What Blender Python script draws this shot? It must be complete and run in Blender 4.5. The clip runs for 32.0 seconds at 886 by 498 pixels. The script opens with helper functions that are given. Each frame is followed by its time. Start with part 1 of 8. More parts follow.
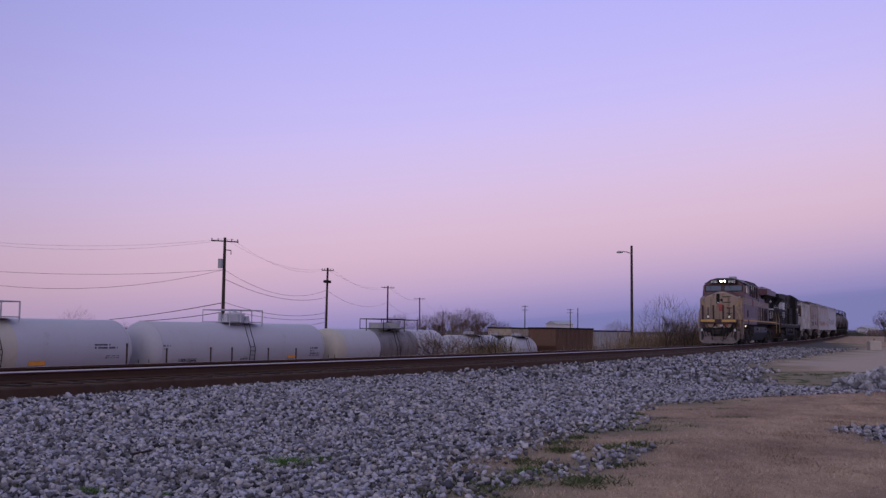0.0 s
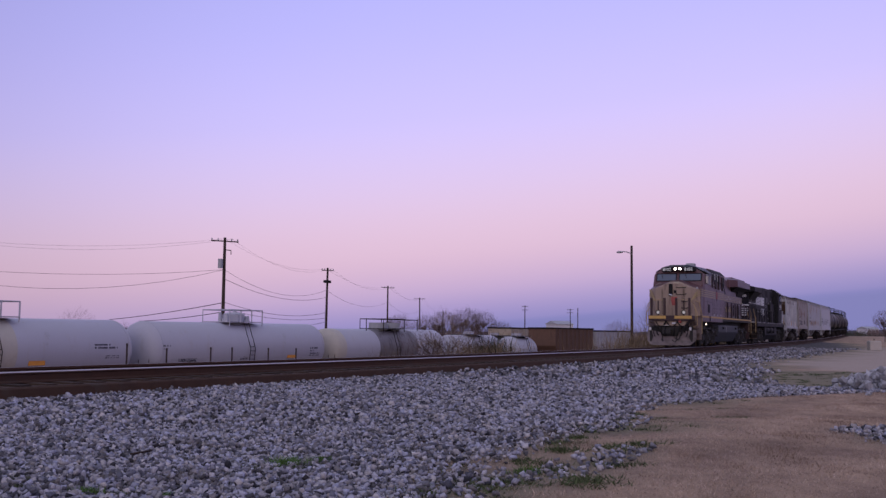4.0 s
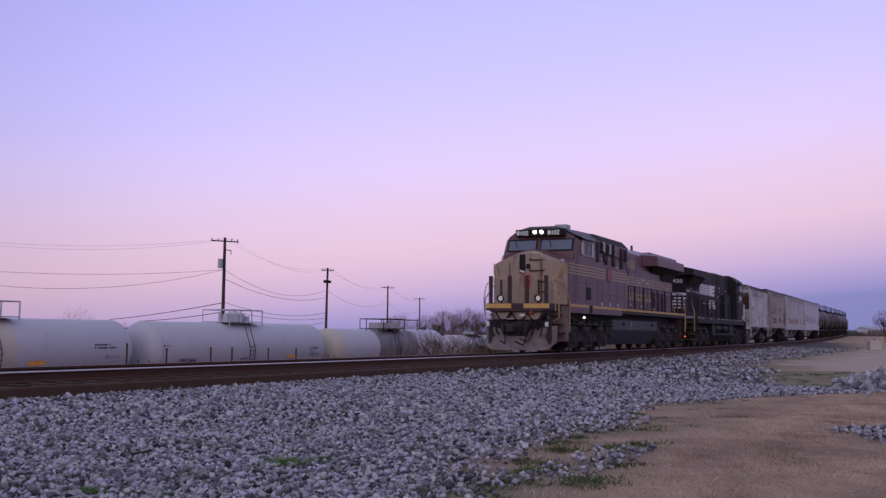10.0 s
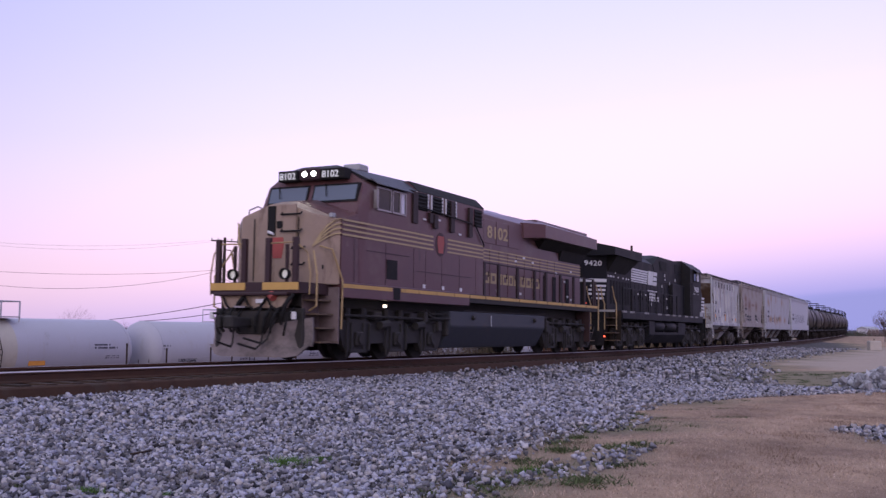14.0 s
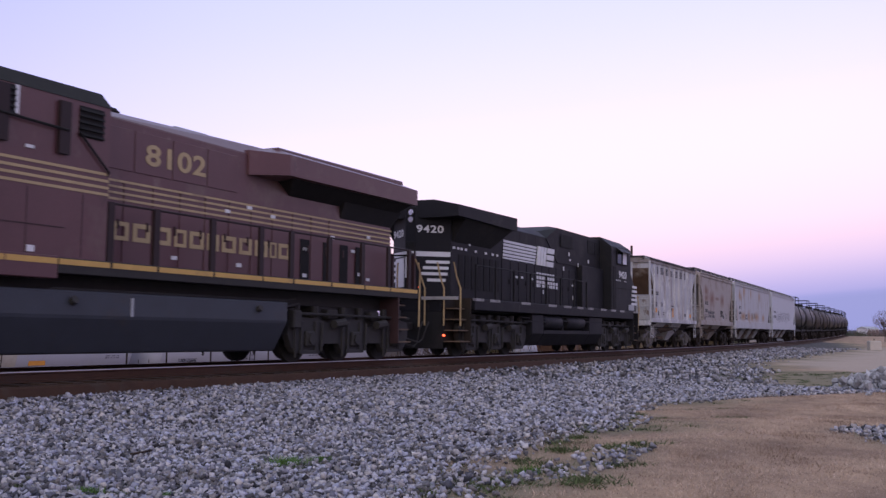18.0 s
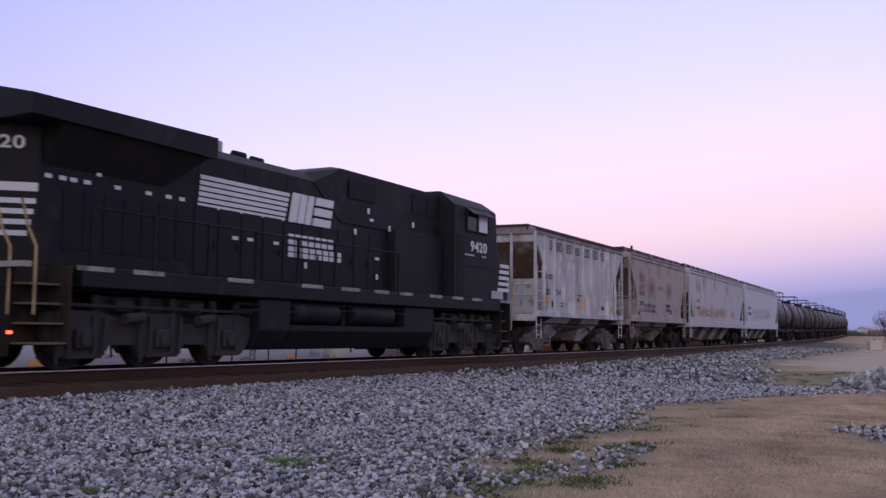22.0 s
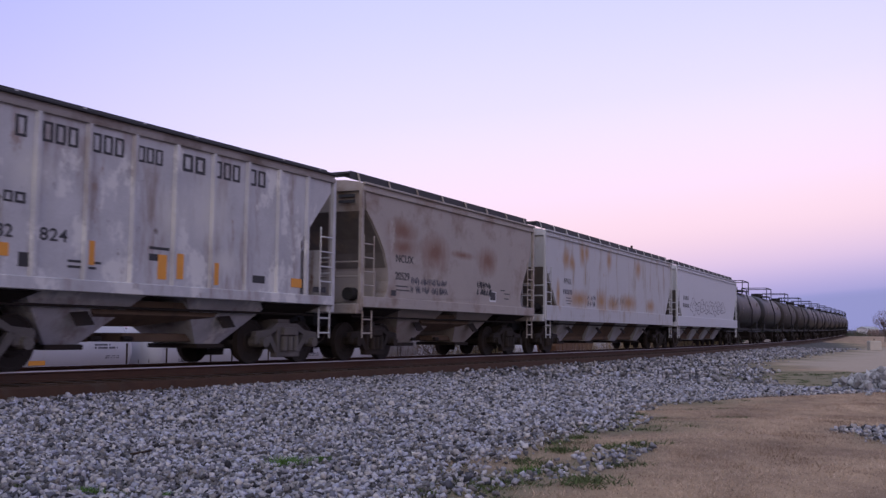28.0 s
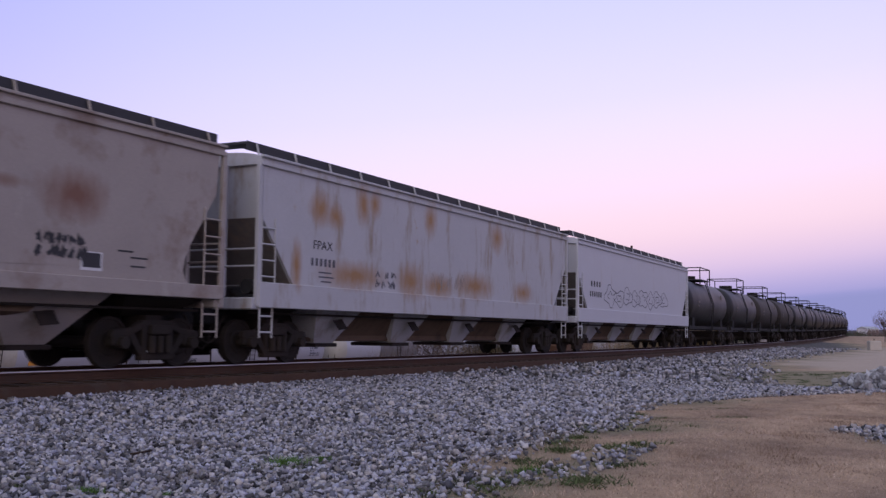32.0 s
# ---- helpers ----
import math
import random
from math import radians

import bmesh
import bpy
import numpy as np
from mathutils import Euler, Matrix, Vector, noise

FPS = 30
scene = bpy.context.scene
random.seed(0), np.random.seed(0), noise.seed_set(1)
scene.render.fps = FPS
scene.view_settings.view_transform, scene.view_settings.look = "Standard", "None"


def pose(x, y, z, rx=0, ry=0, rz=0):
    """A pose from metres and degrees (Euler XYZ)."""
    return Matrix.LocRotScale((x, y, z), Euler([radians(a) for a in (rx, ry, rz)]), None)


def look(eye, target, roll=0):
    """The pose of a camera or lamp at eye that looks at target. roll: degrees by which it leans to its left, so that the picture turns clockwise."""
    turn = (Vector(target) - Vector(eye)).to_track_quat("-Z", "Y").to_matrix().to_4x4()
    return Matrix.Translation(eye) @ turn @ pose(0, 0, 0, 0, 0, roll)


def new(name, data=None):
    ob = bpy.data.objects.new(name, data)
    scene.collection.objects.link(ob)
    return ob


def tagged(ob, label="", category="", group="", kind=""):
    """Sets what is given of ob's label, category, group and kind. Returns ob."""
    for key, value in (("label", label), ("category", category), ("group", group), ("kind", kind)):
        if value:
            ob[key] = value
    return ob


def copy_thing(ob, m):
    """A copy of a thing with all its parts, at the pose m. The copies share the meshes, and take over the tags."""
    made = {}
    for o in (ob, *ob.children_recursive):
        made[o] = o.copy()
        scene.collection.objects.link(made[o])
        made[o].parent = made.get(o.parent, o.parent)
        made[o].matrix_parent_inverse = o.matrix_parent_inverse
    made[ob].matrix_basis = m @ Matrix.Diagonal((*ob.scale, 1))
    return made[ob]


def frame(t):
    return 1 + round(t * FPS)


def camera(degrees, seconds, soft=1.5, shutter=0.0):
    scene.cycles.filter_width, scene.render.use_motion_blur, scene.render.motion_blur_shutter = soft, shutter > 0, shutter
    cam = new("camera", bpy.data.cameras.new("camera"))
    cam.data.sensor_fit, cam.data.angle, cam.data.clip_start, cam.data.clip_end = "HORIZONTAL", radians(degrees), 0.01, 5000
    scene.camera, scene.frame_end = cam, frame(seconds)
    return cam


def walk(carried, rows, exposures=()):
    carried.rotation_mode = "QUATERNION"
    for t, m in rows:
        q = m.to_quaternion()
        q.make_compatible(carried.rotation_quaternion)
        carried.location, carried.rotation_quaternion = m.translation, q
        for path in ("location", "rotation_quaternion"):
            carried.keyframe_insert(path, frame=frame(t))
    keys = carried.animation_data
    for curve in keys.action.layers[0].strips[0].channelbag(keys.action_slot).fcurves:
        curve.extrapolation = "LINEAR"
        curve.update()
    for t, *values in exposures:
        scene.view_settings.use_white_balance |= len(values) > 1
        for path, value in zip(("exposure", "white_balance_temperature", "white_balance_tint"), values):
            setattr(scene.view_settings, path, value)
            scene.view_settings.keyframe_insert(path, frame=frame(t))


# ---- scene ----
# ---- camera and its standpoint ----
RAIL = 0.47                     # top of rail where the track passes the camera
EYE = (0.0, 0.0, RAIL + 0.672)
YAW, PITCH = 1.07773, 0.081306
SECONDS = 32.0
cam = camera(47.1, SECONDS, soft=1.4, shutter=0.5)
AIM = (EYE[0] + math.sin(YAW) * math.cos(PITCH), EYE[1] + math.cos(YAW) * math.cos(PITCH), EYE[2] + math.sin(PITCH))
STAND = look(EYE, AIM, 0.60)
walk(cam, [(0.0, STAND), (SECONDS, STAND)],
     [(0.0, -0.12, 6500, 9), (1.0, 0.0, 6500, 9), (6.0, 0.05, 6500, 9), (9.0, 0.12, 6500, 8), (11.0, 0.22, 6500, 7), (12.0, 0.38, 6500, 7), (13.0, 0.58, 6480, 8),
      (14.5, 0.67, 6450, 7), (17.0, 0.72, 6650, 2), (19.0, 0.60, 6800, -4), (21.0, 0.50, 6800, -3), (24.0, 0.48, 6750, -2), (28.0, 0.46, 6750, -2), (32.0, 0.46, 6750, -2)])

# ---- the line of the main track ----
CURVE_A, CURVE_B, CURVE_AT, OFFSET = 0.00089087, -0.00072751, 61.913, 14.313
STEP = 1.0
TABLE_S = np.arange(-140.0, 460.1, STEP)
HEADING = CURVE_A * np.maximum(TABLE_S, 0) + CURVE_B * np.maximum(TABLE_S - CURVE_AT, 0) + 0.0012 * np.maximum(TABLE_S - 215.0, 0)
TABLE_X, TABLE_Y = np.cumsum(np.cos(HEADING)) * STEP, np.cumsum(np.sin(HEADING)) * STEP
TABLE_X, TABLE_Y = TABLE_X - np.interp(0, TABLE_S, TABLE_X), TABLE_Y - np.interp(0, TABLE_S, TABLE_Y) + OFFSET


def grade(s):
    """Height of the rail over its height at the camera."""
    q = np.clip(s, 0, 215)
    return -0.28363 * q / 100 + 0.32552 * q * q / 1e4 + np.maximum(np.asarray(s) - 215, 0) * 0.004


def track_xy(s, side=0.0):
    a = np.interp(s, TABLE_S, HEADING)
    return np.interp(s, TABLE_S, TABLE_X) - np.sin(a) * side, np.interp(s, TABLE_S, TABLE_Y) + np.cos(a) * side


def track_point(s, side=0.0, up=0.0):
    x, y = track_xy(s, side)
    return Vector((float(x), float(y), float(RAIL + grade(s) + up)))


def travelled(t):
    """Metres that the train has come by t seconds."""
    q = t / 10
    return 0.32198 * q ** 4 - 1.81665 * q ** 3 + 2.85803 * q * q + 36.74777 * q


START = 70.15                   # where the train's front coupler stands at the beginning

# ---- sky and light ----
world = bpy.data.worlds.new("dusk")
scene.world = world
world.use_nodes = True
wt = world.node_tree
wt.nodes.clear()


def wnode(kind, **values):
    n = wt.nodes.new(kind)
    for key, v in values.items():
        n.inputs[key].default_value = v
    return n


def fill_ramp(ramp, stops):
    while len(ramp.elements) < len(stops):
        ramp.elements.new(0.5)
    for e, (at, col) in zip(ramp.elements, stops):
        e.position, e.color = at, (*col, 1)


w_out = wnode("ShaderNodeOutputWorld")
w_back = wnode("ShaderNodeBackground")
w_coord = wnode("ShaderNodeTexCoord")
# twilight arch opposite the sunset: grey-blue earth shadow, pink belt, lilac, blue
w_ramp = wnode("ShaderNodeValToRGB")
w_ramp.color_ramp.interpolation = "B_SPLINE"
fill_ramp(w_ramp.color_ramp, [
    (0.0, (0.21, 0.21, 0.46)), (0.008, (0.25, 0.235, 0.53)), (0.04, (0.54, 0.39, 0.63)), (0.08, (0.74, 0.50, 0.63)),
    (0.14, (0.72, 0.55, 0.80)), (0.21, (0.62, 0.54, 0.98)), (0.34, (0.44, 0.43, 0.98)), (0.6, (0.46, 0.45, 0.74)), (1.0, (0.62, 0.63, 0.74))])
# the arch stands higher towards the point opposite the sun
w_tilt = wnode("ShaderNodeVectorMath")
w_tilt.operation = "DOT_PRODUCT"
w_tilt.inputs[1].default_value = (-0.095 * math.cos(YAW), 0.095 * math.sin(YAW), 1.0)
wt.links.new(w_coord.outputs["Generated"], w_tilt.inputs[0])
wt.links.new(w_tilt.outputs["Value"], w_ramp.inputs["Fac"])
w_sky = wnode("ShaderNodeTexSky")
w_sky.sky_type, w_sky.sun_disc = "NISHITA", False
w_sky.sun_elevation, w_sky.sun_rotation = radians(1.0), radians(254)
w_sky.dust_density, w_sky.ozone_density = 2.0, 3.0
w_dim = wnode("ShaderNodeMix")
w_dim.data_type, w_dim.blend_type = "RGBA", "ADD"
w_dim.inputs["Factor"].default_value = 0.03
wt.links.new(w_ramp.outputs["Color"], w_dim.inputs["A"])
wt.links.new(w_sky.outputs["Color"], w_dim.inputs["B"])
# the sky dims away from near the camera's aim: lens vignetting put into its strength
w_toward = wnode("ShaderNodeVectorMath")
w_toward.operation = "DOT_PRODUCT"
w_toward.inputs[1].default_value = (math.sin(YAW + 0.15) * math.cos(0.12), math.cos(YAW + 0.15) * math.cos(0.12), math.sin(0.12))
wt.links.new(w_coord.outputs["Generated"], w_toward.inputs[0])
w_fade = wnode("ShaderNodeMapRange")
w_fade.interpolation_type = "SMOOTHSTEP"
for key, v in (("From Min", 0.77), ("From Max", 1.0), ("To Min", 0.77), ("To Max", 1.03)):
    w_fade.inputs[key].default_value = v
wt.links.new(w_toward.outputs["Value"], w_fade.inputs["Value"])
wt.links.new(w_fade.outputs["Result"], w_back.inputs["Strength"])
wt.links.new(w_dim.outputs["Result"], w_back.inputs["Color"])
wt.links.new(w_back.outputs[0], w_out.inputs[0])

sun = new("sun", bpy.data.lights.new("sun", "SUN"))
sun.data.energy, sun.data.angle, sun.data.color = 0.78, radians(50), (1.0, 0.84, 0.76)
sun.matrix_world = look((0, 0, 60), (60 * math.sin(radians(74)), 60 * math.cos(radians(74)), 51))


# ---- materials ----
def material(name, colour, rough=0.6, metal=0.0, spread=0.25, scale=3.0, fine=40.0, dirt=None, dirt_amount=0.0, bump=0.15,
             island=0.0, streak=False, random_object=0.0, coat=0.0, shine=0.3, spots=(), spot_colour=(0.2, 0.1, 0.05), chips=(), tints=()):
    """A weathered surface: base colour, blotches at two scales, dirt or rust in patches (streaks run down), fine relief."""
    m = bpy.data.materials.new(name)
    m.use_nodes = True
    nt = m.node_tree
    bsdf = nt.nodes["Principled BSDF"]
    bsdf.inputs["Metallic"].default_value = metal
    bsdf.inputs["Roughness"].default_value = rough
    bsdf.inputs["Specular IOR Level"].default_value = shine
    if coat:
        bsdf.inputs["Coat Weight"].default_value = coat
        bsdf.inputs["Coat Roughness"].default_value = 0.15

    def node(kind, **vals):
        n = nt.nodes.new(kind)
        for k, v in vals.items():
            n.inputs[k].default_value = v
        return n

    def link(a, b):
        nt.links.new(a, b)

    def blend(fac, a, b, how="MIX"):
        n = nt.nodes.new("ShaderNodeMix")
        n.data_type, n.blend_type = "RGBA", how
        for sock, v in ((n.inputs["Factor"], fac), (n.inputs["A"], a), (n.inputs["B"], b)):
            if hasattr(v, "is_linked"):
                link(v, sock)
            elif isinstance(v, tuple):
                sock.default_value = (*v, 1)
            else:
                sock.default_value = v
        return n.outputs["Result"]

    coord = node("ShaderNodeTexCoord")
    where = coord.outputs["Object"]
    big = node("ShaderNodeTexNoise", Scale=scale, Detail=5.0, Roughness=0.6)
    small = node("ShaderNodeTexNoise", Scale=fine, Detail=4.0, Roughness=0.65)
    link(where, big.inputs["Vector"])
    link(where, small.inputs["Vector"])
    dark = tuple(c * (1 - spread) for c in colour)
    light = tuple(min(c * (1 + spread), 1) for c in colour)
    col = blend(big.outputs["Fac"], dark, light)
    grain = blend(small.outputs["Fac"], (0.82, 0.82, 0.82), (1.15, 1.15, 1.15))
    col = blend(1.0, col, grain, "MULTIPLY")
    if island or random_object:
        if island:
            src = node("ShaderNodeNewGeometry").outputs["Random Per Island"]
        else:
            src = node("ShaderNodeObjectInfo").outputs["Random"]
        amount = island or random_object
        ramp = node("ShaderNodeMapRange")
        ramp.inputs["To Min"].default_value, ramp.inputs["To Max"].default_value = 1 - amount, 1 + amount * 1.25
        link(src, ramp.inputs["Value"])
        col = blend(1.0, col, ramp.outputs["Result"], "MULTIPLY")
        if tints:
            # each piece leans to one of two hues
            turn = nt.nodes.new("ShaderNodeMath")
            turn.operation = "FRACT"
            wide = nt.nodes.new("ShaderNodeMath")
            wide.operation, wide.inputs[1].default_value = "MULTIPLY", 17.3
            link(src, wide.inputs[0])
            link(wide.outputs[0], turn.inputs[0])
            col = blend(1.0, col, blend(turn.outputs[0], *tints), "MULTIPLY")
    if dirt:
        mapping = node("ShaderNodeMapping")
        mapping.inputs["Scale"].default_value = (1.0, 1.0, 0.22) if streak else (0.55, 0.55, 0.55)
        link(where, mapping.inputs["Vector"])
        stain = node("ShaderNodeTexNoise", Scale=2.2 if streak else 1.6, Detail=8.0, Roughness=0.68)
        link(mapping.outputs[0], stain.inputs["Vector"])
        cut = node("ShaderNodeMapRange")
        lo = 0.68 - 0.34 * dirt_amount
        cut.inputs["From Min"].default_value, cut.inputs["From Max"].default_value = lo, lo + 0.16
        link(stain.outputs["Fac"], cut.inputs["Value"])
        col = blend(cut.outputs["Result"], col, dirt)
    if spots:
        # rust patches at known places on a car side (x along the car, z up), with ragged edges
        total = None
        xyz = node("ShaderNodeSeparateXYZ")
        link(where, xyz.inputs[0])
        rag = node("ShaderNodeTexNoise", Scale=5.0, Detail=6.0, Roughness=0.7)
        stretch = node("ShaderNodeMapping")
        stretch.inputs["Scale"].default_value = (1.0, 1.0, 0.4)
        link(where, stretch.inputs["Vector"])
        link(stretch.outputs[0], rag.inputs["Vector"])

        def calc(op, a, b):
            n = nt.nodes.new("ShaderNodeMath")
            n.operation = op
            for sock, v in ((n.inputs[0], a), (n.inputs[1], b)):
                if isinstance(v, (int, float)):
                    sock.default_value = v
                else:
                    link(v, sock)
            return n.outputs[0]

        for sx, sz, rx, rz in spots:
            dx = calc("DIVIDE", calc("SUBTRACT", xyz.outputs[0], sx), rx)
            dz = calc("DIVIDE", calc("SUBTRACT", xyz.outputs[2], sz), rz)
            near = calc("SUBTRACT", 1.0, calc("SQRT", calc("ADD", calc("MULTIPLY", dx, dx), calc("MULTIPLY", dz, dz)), 0.0))
            total = near if total is None else calc("MAXIMUM", total, near)
        edge = node("ShaderNodeMapRange")
        edge.inputs["From Min"].default_value, edge.inputs["From Max"].default_value = 0.35, 1.35
        edge.inputs["To Max"].default_value = 0.95
        link(calc("ADD", calc("MAXIMUM", total, -0.5), calc("MULTIPLY", rag.outputs["Fac"], 1.0)), edge.inputs["Value"])
        col = blend(edge.outputs["Result"], col, spot_colour)
    for k, (chip, at, size, tall) in enumerate(chips):
        # crisp peeling patches
        place = node("ShaderNodeMapping")
        place.inputs["Location"].default_value = (7.3 * k, 3.1 * k, 1.7 * k)
        place.inputs["Scale"].default_value = (1.0, 1.0, 1.0 / tall)
        link(where, place.inputs["Vector"])
        peel = node("ShaderNodeTexNoise", Scale=size, Detail=9.0, Roughness=0.72)
        link(place.outputs[0], peel.inputs["Vector"])
        step = node("ShaderNodeMapRange")
        step.inputs["From Min"].default_value, step.inputs["From Max"].default_value, step.inputs["To Max"].default_value = at, at + 0.05, 0.8
        link(peel.outputs["Fac"], step.inputs["Value"])
        col = blend(step.outputs["Result"], col, chip)
    link(col, bsdf.inputs["Base Color"])
    if bump:
        b = node("ShaderNodeBump", Strength=bump, Distance=0.01)
        link(small.outputs["Fac"], b.inputs["Height"])
        link(b.outputs["Normal"], bsdf.inputs["Normal"])
        mr = node("ShaderNodeMapRange")
        mr.inputs["To Min"].default_value, mr.inputs["To Max"].default_value = max(rough - 0.12, 0.05), min(rough + 0.12, 1)
        link(big.outputs["Fac"], mr.inputs["Value"])
        link(mr.outputs["Result"], bsdf.inputs["Roughness"])
    return m


def glow(name, colour, strength):
    m = bpy.data.materials.new(name)
    m.use_nodes = True
    b = m.node_tree.nodes["Principled BSDF"]
    b.inputs["Base Color"].default_value = (*colour, 1)
    b.inputs["Emission Color"].default_value = (*colour, 1)
    b.inputs["Emission Strength"].default_value = strength
    return m


def glassy(name, colour, rough=0.05, shine=0.7):
    m = bpy.data.materials.new(name)
    m.use_nodes = True
    b = m.node_tree.nodes["Principled BSDF"]
    b.inputs["Base Color"].default_value = (*colour, 1)
    b.inputs["Roughness"].default_value = rough
    b.inputs["IOR"].default_value = 1.5
    b.inputs["Specular IOR Level"].default_value = shine
    return m


M = {}
M["tuscan"] = material("maroon_paint", (0.098, 0.044, 0.049), 0.36, spread=0.3, scale=1.0, dirt=(0.125, 0.078, 0.07), dirt_amount=0.45, bump=0.05, shine=0.45, chips=(((0.16, 0.105, 0.098), 0.60, 0.7, 1.6), ((0.055, 0.027, 0.03), 0.615, 1.4, 3.0)))
M["tuscan_dark"] = material("dark_maroon_paint", (0.040, 0.021, 0.023), 0.5, spread=0.25, bump=0.08)
M["buff"] = material("buff_paint", (0.31, 0.235, 0.18), 0.45, spread=0.28, scale=1.5, dirt=(0.13, 0.088, 0.062), dirt_amount=0.48, streak=True, bump=0.06)
M["gold"] = material("gold_paint", (0.52, 0.33, 0.10), 0.5, spread=0.2, dirt=(0.2, 0.13, 0.07), dirt_amount=0.3)
M["pale_gold"] = material("pale_gold_paint", (0.40, 0.31, 0.17), 0.5, spread=0.2, dirt=(0.16, 0.1, 0.08), dirt_amount=0.35)
M["rail_yellow"] = material("faded_yellow_paint", (0.38, 0.275, 0.14), 0.6, spread=0.3, scale=5, dirt=(0.10, 0.06, 0.042), dirt_amount=0.5)
M["red"] = material("red_paint", (0.33, 0.075, 0.065), 0.5)
M["black"] = material("black_paint", (0.0115, 0.0115, 0.0145), 0.58, spread=0.35, scale=1.0, dirt=(0.028, 0.025, 0.025), dirt_amount=0.4, bump=0.06, shine=0.16, chips=(((0.032, 0.03, 0.031), 0.585, 0.8, 1.8), ((0.045, 0.035, 0.03), 0.64, 1.8, 3.0)))
# near-black for fittings; also paints the shade of openings, recesses and undersides
M["near_black"] = material("matt_near_black", (0.009, 0.0085, 0.009), 0.8, spread=0.35, dirt=(0.018, 0.015, 0.014), dirt_amount=0.4)
M["under"] = material("grimy_running_gear", (0.030, 0.028, 0.027), 0.7, spread=0.6, scale=5, dirt=(0.03, 0.026, 0.024), dirt_amount=0.5, bump=0.25)
M["tank_blue"] = material("slate_tank_paint", (0.045, 0.05, 0.062), 0.55, spread=0.25, dirt=(0.06, 0.052, 0.05), dirt_amount=0.35)
M["rusty_gear"] = material("rusty_running_gear", (0.020, 0.0155, 0.013), 0.85, spread=0.5, scale=5, dirt=(0.03, 0.02, 0.015), dirt_amount=0.5, bump=0.3)
M["steel"] = material("worn_steel", (0.30, 0.29, 0.29), 0.35, 0.9, spread=0.2)
M["chrome"] = material("bright_metal", (0.6, 0.6, 0.62), 0.25, 0.9, spread=0.1)
M["white"] = material("white_lettering", (0.62, 0.62, 0.64), 0.55, spread=0.12, dirt=(0.3, 0.3, 0.31), dirt_amount=0.3)
M["dirty_white"] = material("grimy_white_paint", (0.30, 0.29, 0.285), 0.65, spread=0.3, dirt=(0.07, 0.062, 0.058), dirt_amount=0.62)
M["ink"] = material("black_lettering", (0.035, 0.035, 0.04), 0.6, spread=0.3)
M["spray"] = material("dark_spray_paint", (0.07, 0.07, 0.09), 0.6, spread=0.4)
M["orange_mark"] = material("orange_stencil", (0.62, 0.27, 0.05), 0.6, spread=0.2)
M["hopper_grey"] = material("weathered_grey_paint", (0.41, 0.405, 0.43), 0.6, spread=0.28, scale=1.6, dirt=(0.25, 0.21, 0.20), dirt_amount=0.5, streak=True, bump=0.12, spots=((5.6, 2.75, 0.5, 0.6), (6.6, 2.9, 0.65, 0.75), (7.0, 2.0, 0.5, 0.3), (2.4, 3.1, 0.5, 0.4)), spot_colour=(0.5, 0.49, 0.48), chips=(((0.60, 0.59, 0.58), 0.54, 1.1, 1.6), ((0.25, 0.18, 0.15), 0.615, 1.3, 2.5), ((0.10, 0.075, 0.065), 0.645, 3.0, 1.4)))
M["hopper_tan"] = material("faded_tan_grey_paint", (0.32, 0.285, 0.265), 0.6, spread=0.18, scale=0.8, dirt=(0.21, 0.16, 0.135), dirt_amount=0.5, bump=0.08,
                           spots=((2.5, 3.25, 0.85, 0.35), (2.55, 2.85, 0.85, 0.30), (4.3, 2.85, 0.95, 0.50), (6.0, 2.9, 0.8, 0.12), (7.75, 2.85, 0.75, 0.45)), spot_colour=(0.17, 0.085, 0.058), chips=(((0.36, 0.33, 0.31), 0.60, 0.9, 2.0), ((0.17, 0.12, 0.10), 0.655, 1.6, 2.5)))
M["hopper_rusty"] = material("rust_streaked_white_paint", (0.42, 0.42, 0.445), 0.55, spread=0.12, scale=0.8, dirt=(0.27, 0.22, 0.17), dirt_amount=0.45, streak=True, bump=0.07,
                             spots=((2.85, 3.42, 0.5, 0.42), (3.45, 3.3, 0.4, 0.32), (4.65, 3.72, 0.35, 0.5), (5.2, 3.8, 0.3, 0.4), (8.1, 3.7, 0.4, 0.5), (1.95, 2.1, 0.2, 0.6), (4.3, 2.0, 1.5, 0.36), (7.0, 2.0, 0.8, 0.5), (8.6, 1.95, 1.0, 0.35), (10.9, 2.05, 1.5, 0.4), (12.5, 3.6, 0.5, 0.5), (14.6, 2.0, 0.9, 0.35)), spot_colour=(0.30, 0.165, 0.065), chips=(((0.33, 0.22, 0.11), 0.645, 1.6, 2.0), ((0.20, 0.15, 0.12), 0.67, 2.4, 3.5)))
M["hopper_white"] = material("white_hopper_paint", (0.48, 0.485, 0.53), 0.5, spread=0.08, scale=0.8, dirt=(0.36, 0.31, 0.28), dirt_amount=0.2, streak=True, bump=0.05)
M["roof_grime"] = material("grimy_grey_roof", (0.24, 0.215, 0.21), 0.75, spread=0.3, dirt=(0.12, 0.09, 0.08), dirt_amount=0.5, bump=0.15)
M["truck_grime"] = material("dusty_truck_casting", (0.10, 0.09, 0.085), 0.8, spread=0.45, scale=2.0, dirt=(0.19, 0.17, 0.165), dirt_amount=0.35, bump=0.2)
M["peeling_end"] = material("peeling_pale_paint", (0.44, 0.43, 0.44), 0.7, spread=0.25, scale=2.0, dirt=(0.26, 0.20, 0.16), dirt_amount=0.4, streak=True, bump=0.15, chips=(((0.17, 0.10, 0.065), 0.56, 2.2, 1.6), ((0.06, 0.045, 0.04), 0.6, 5.0, 1.3)))
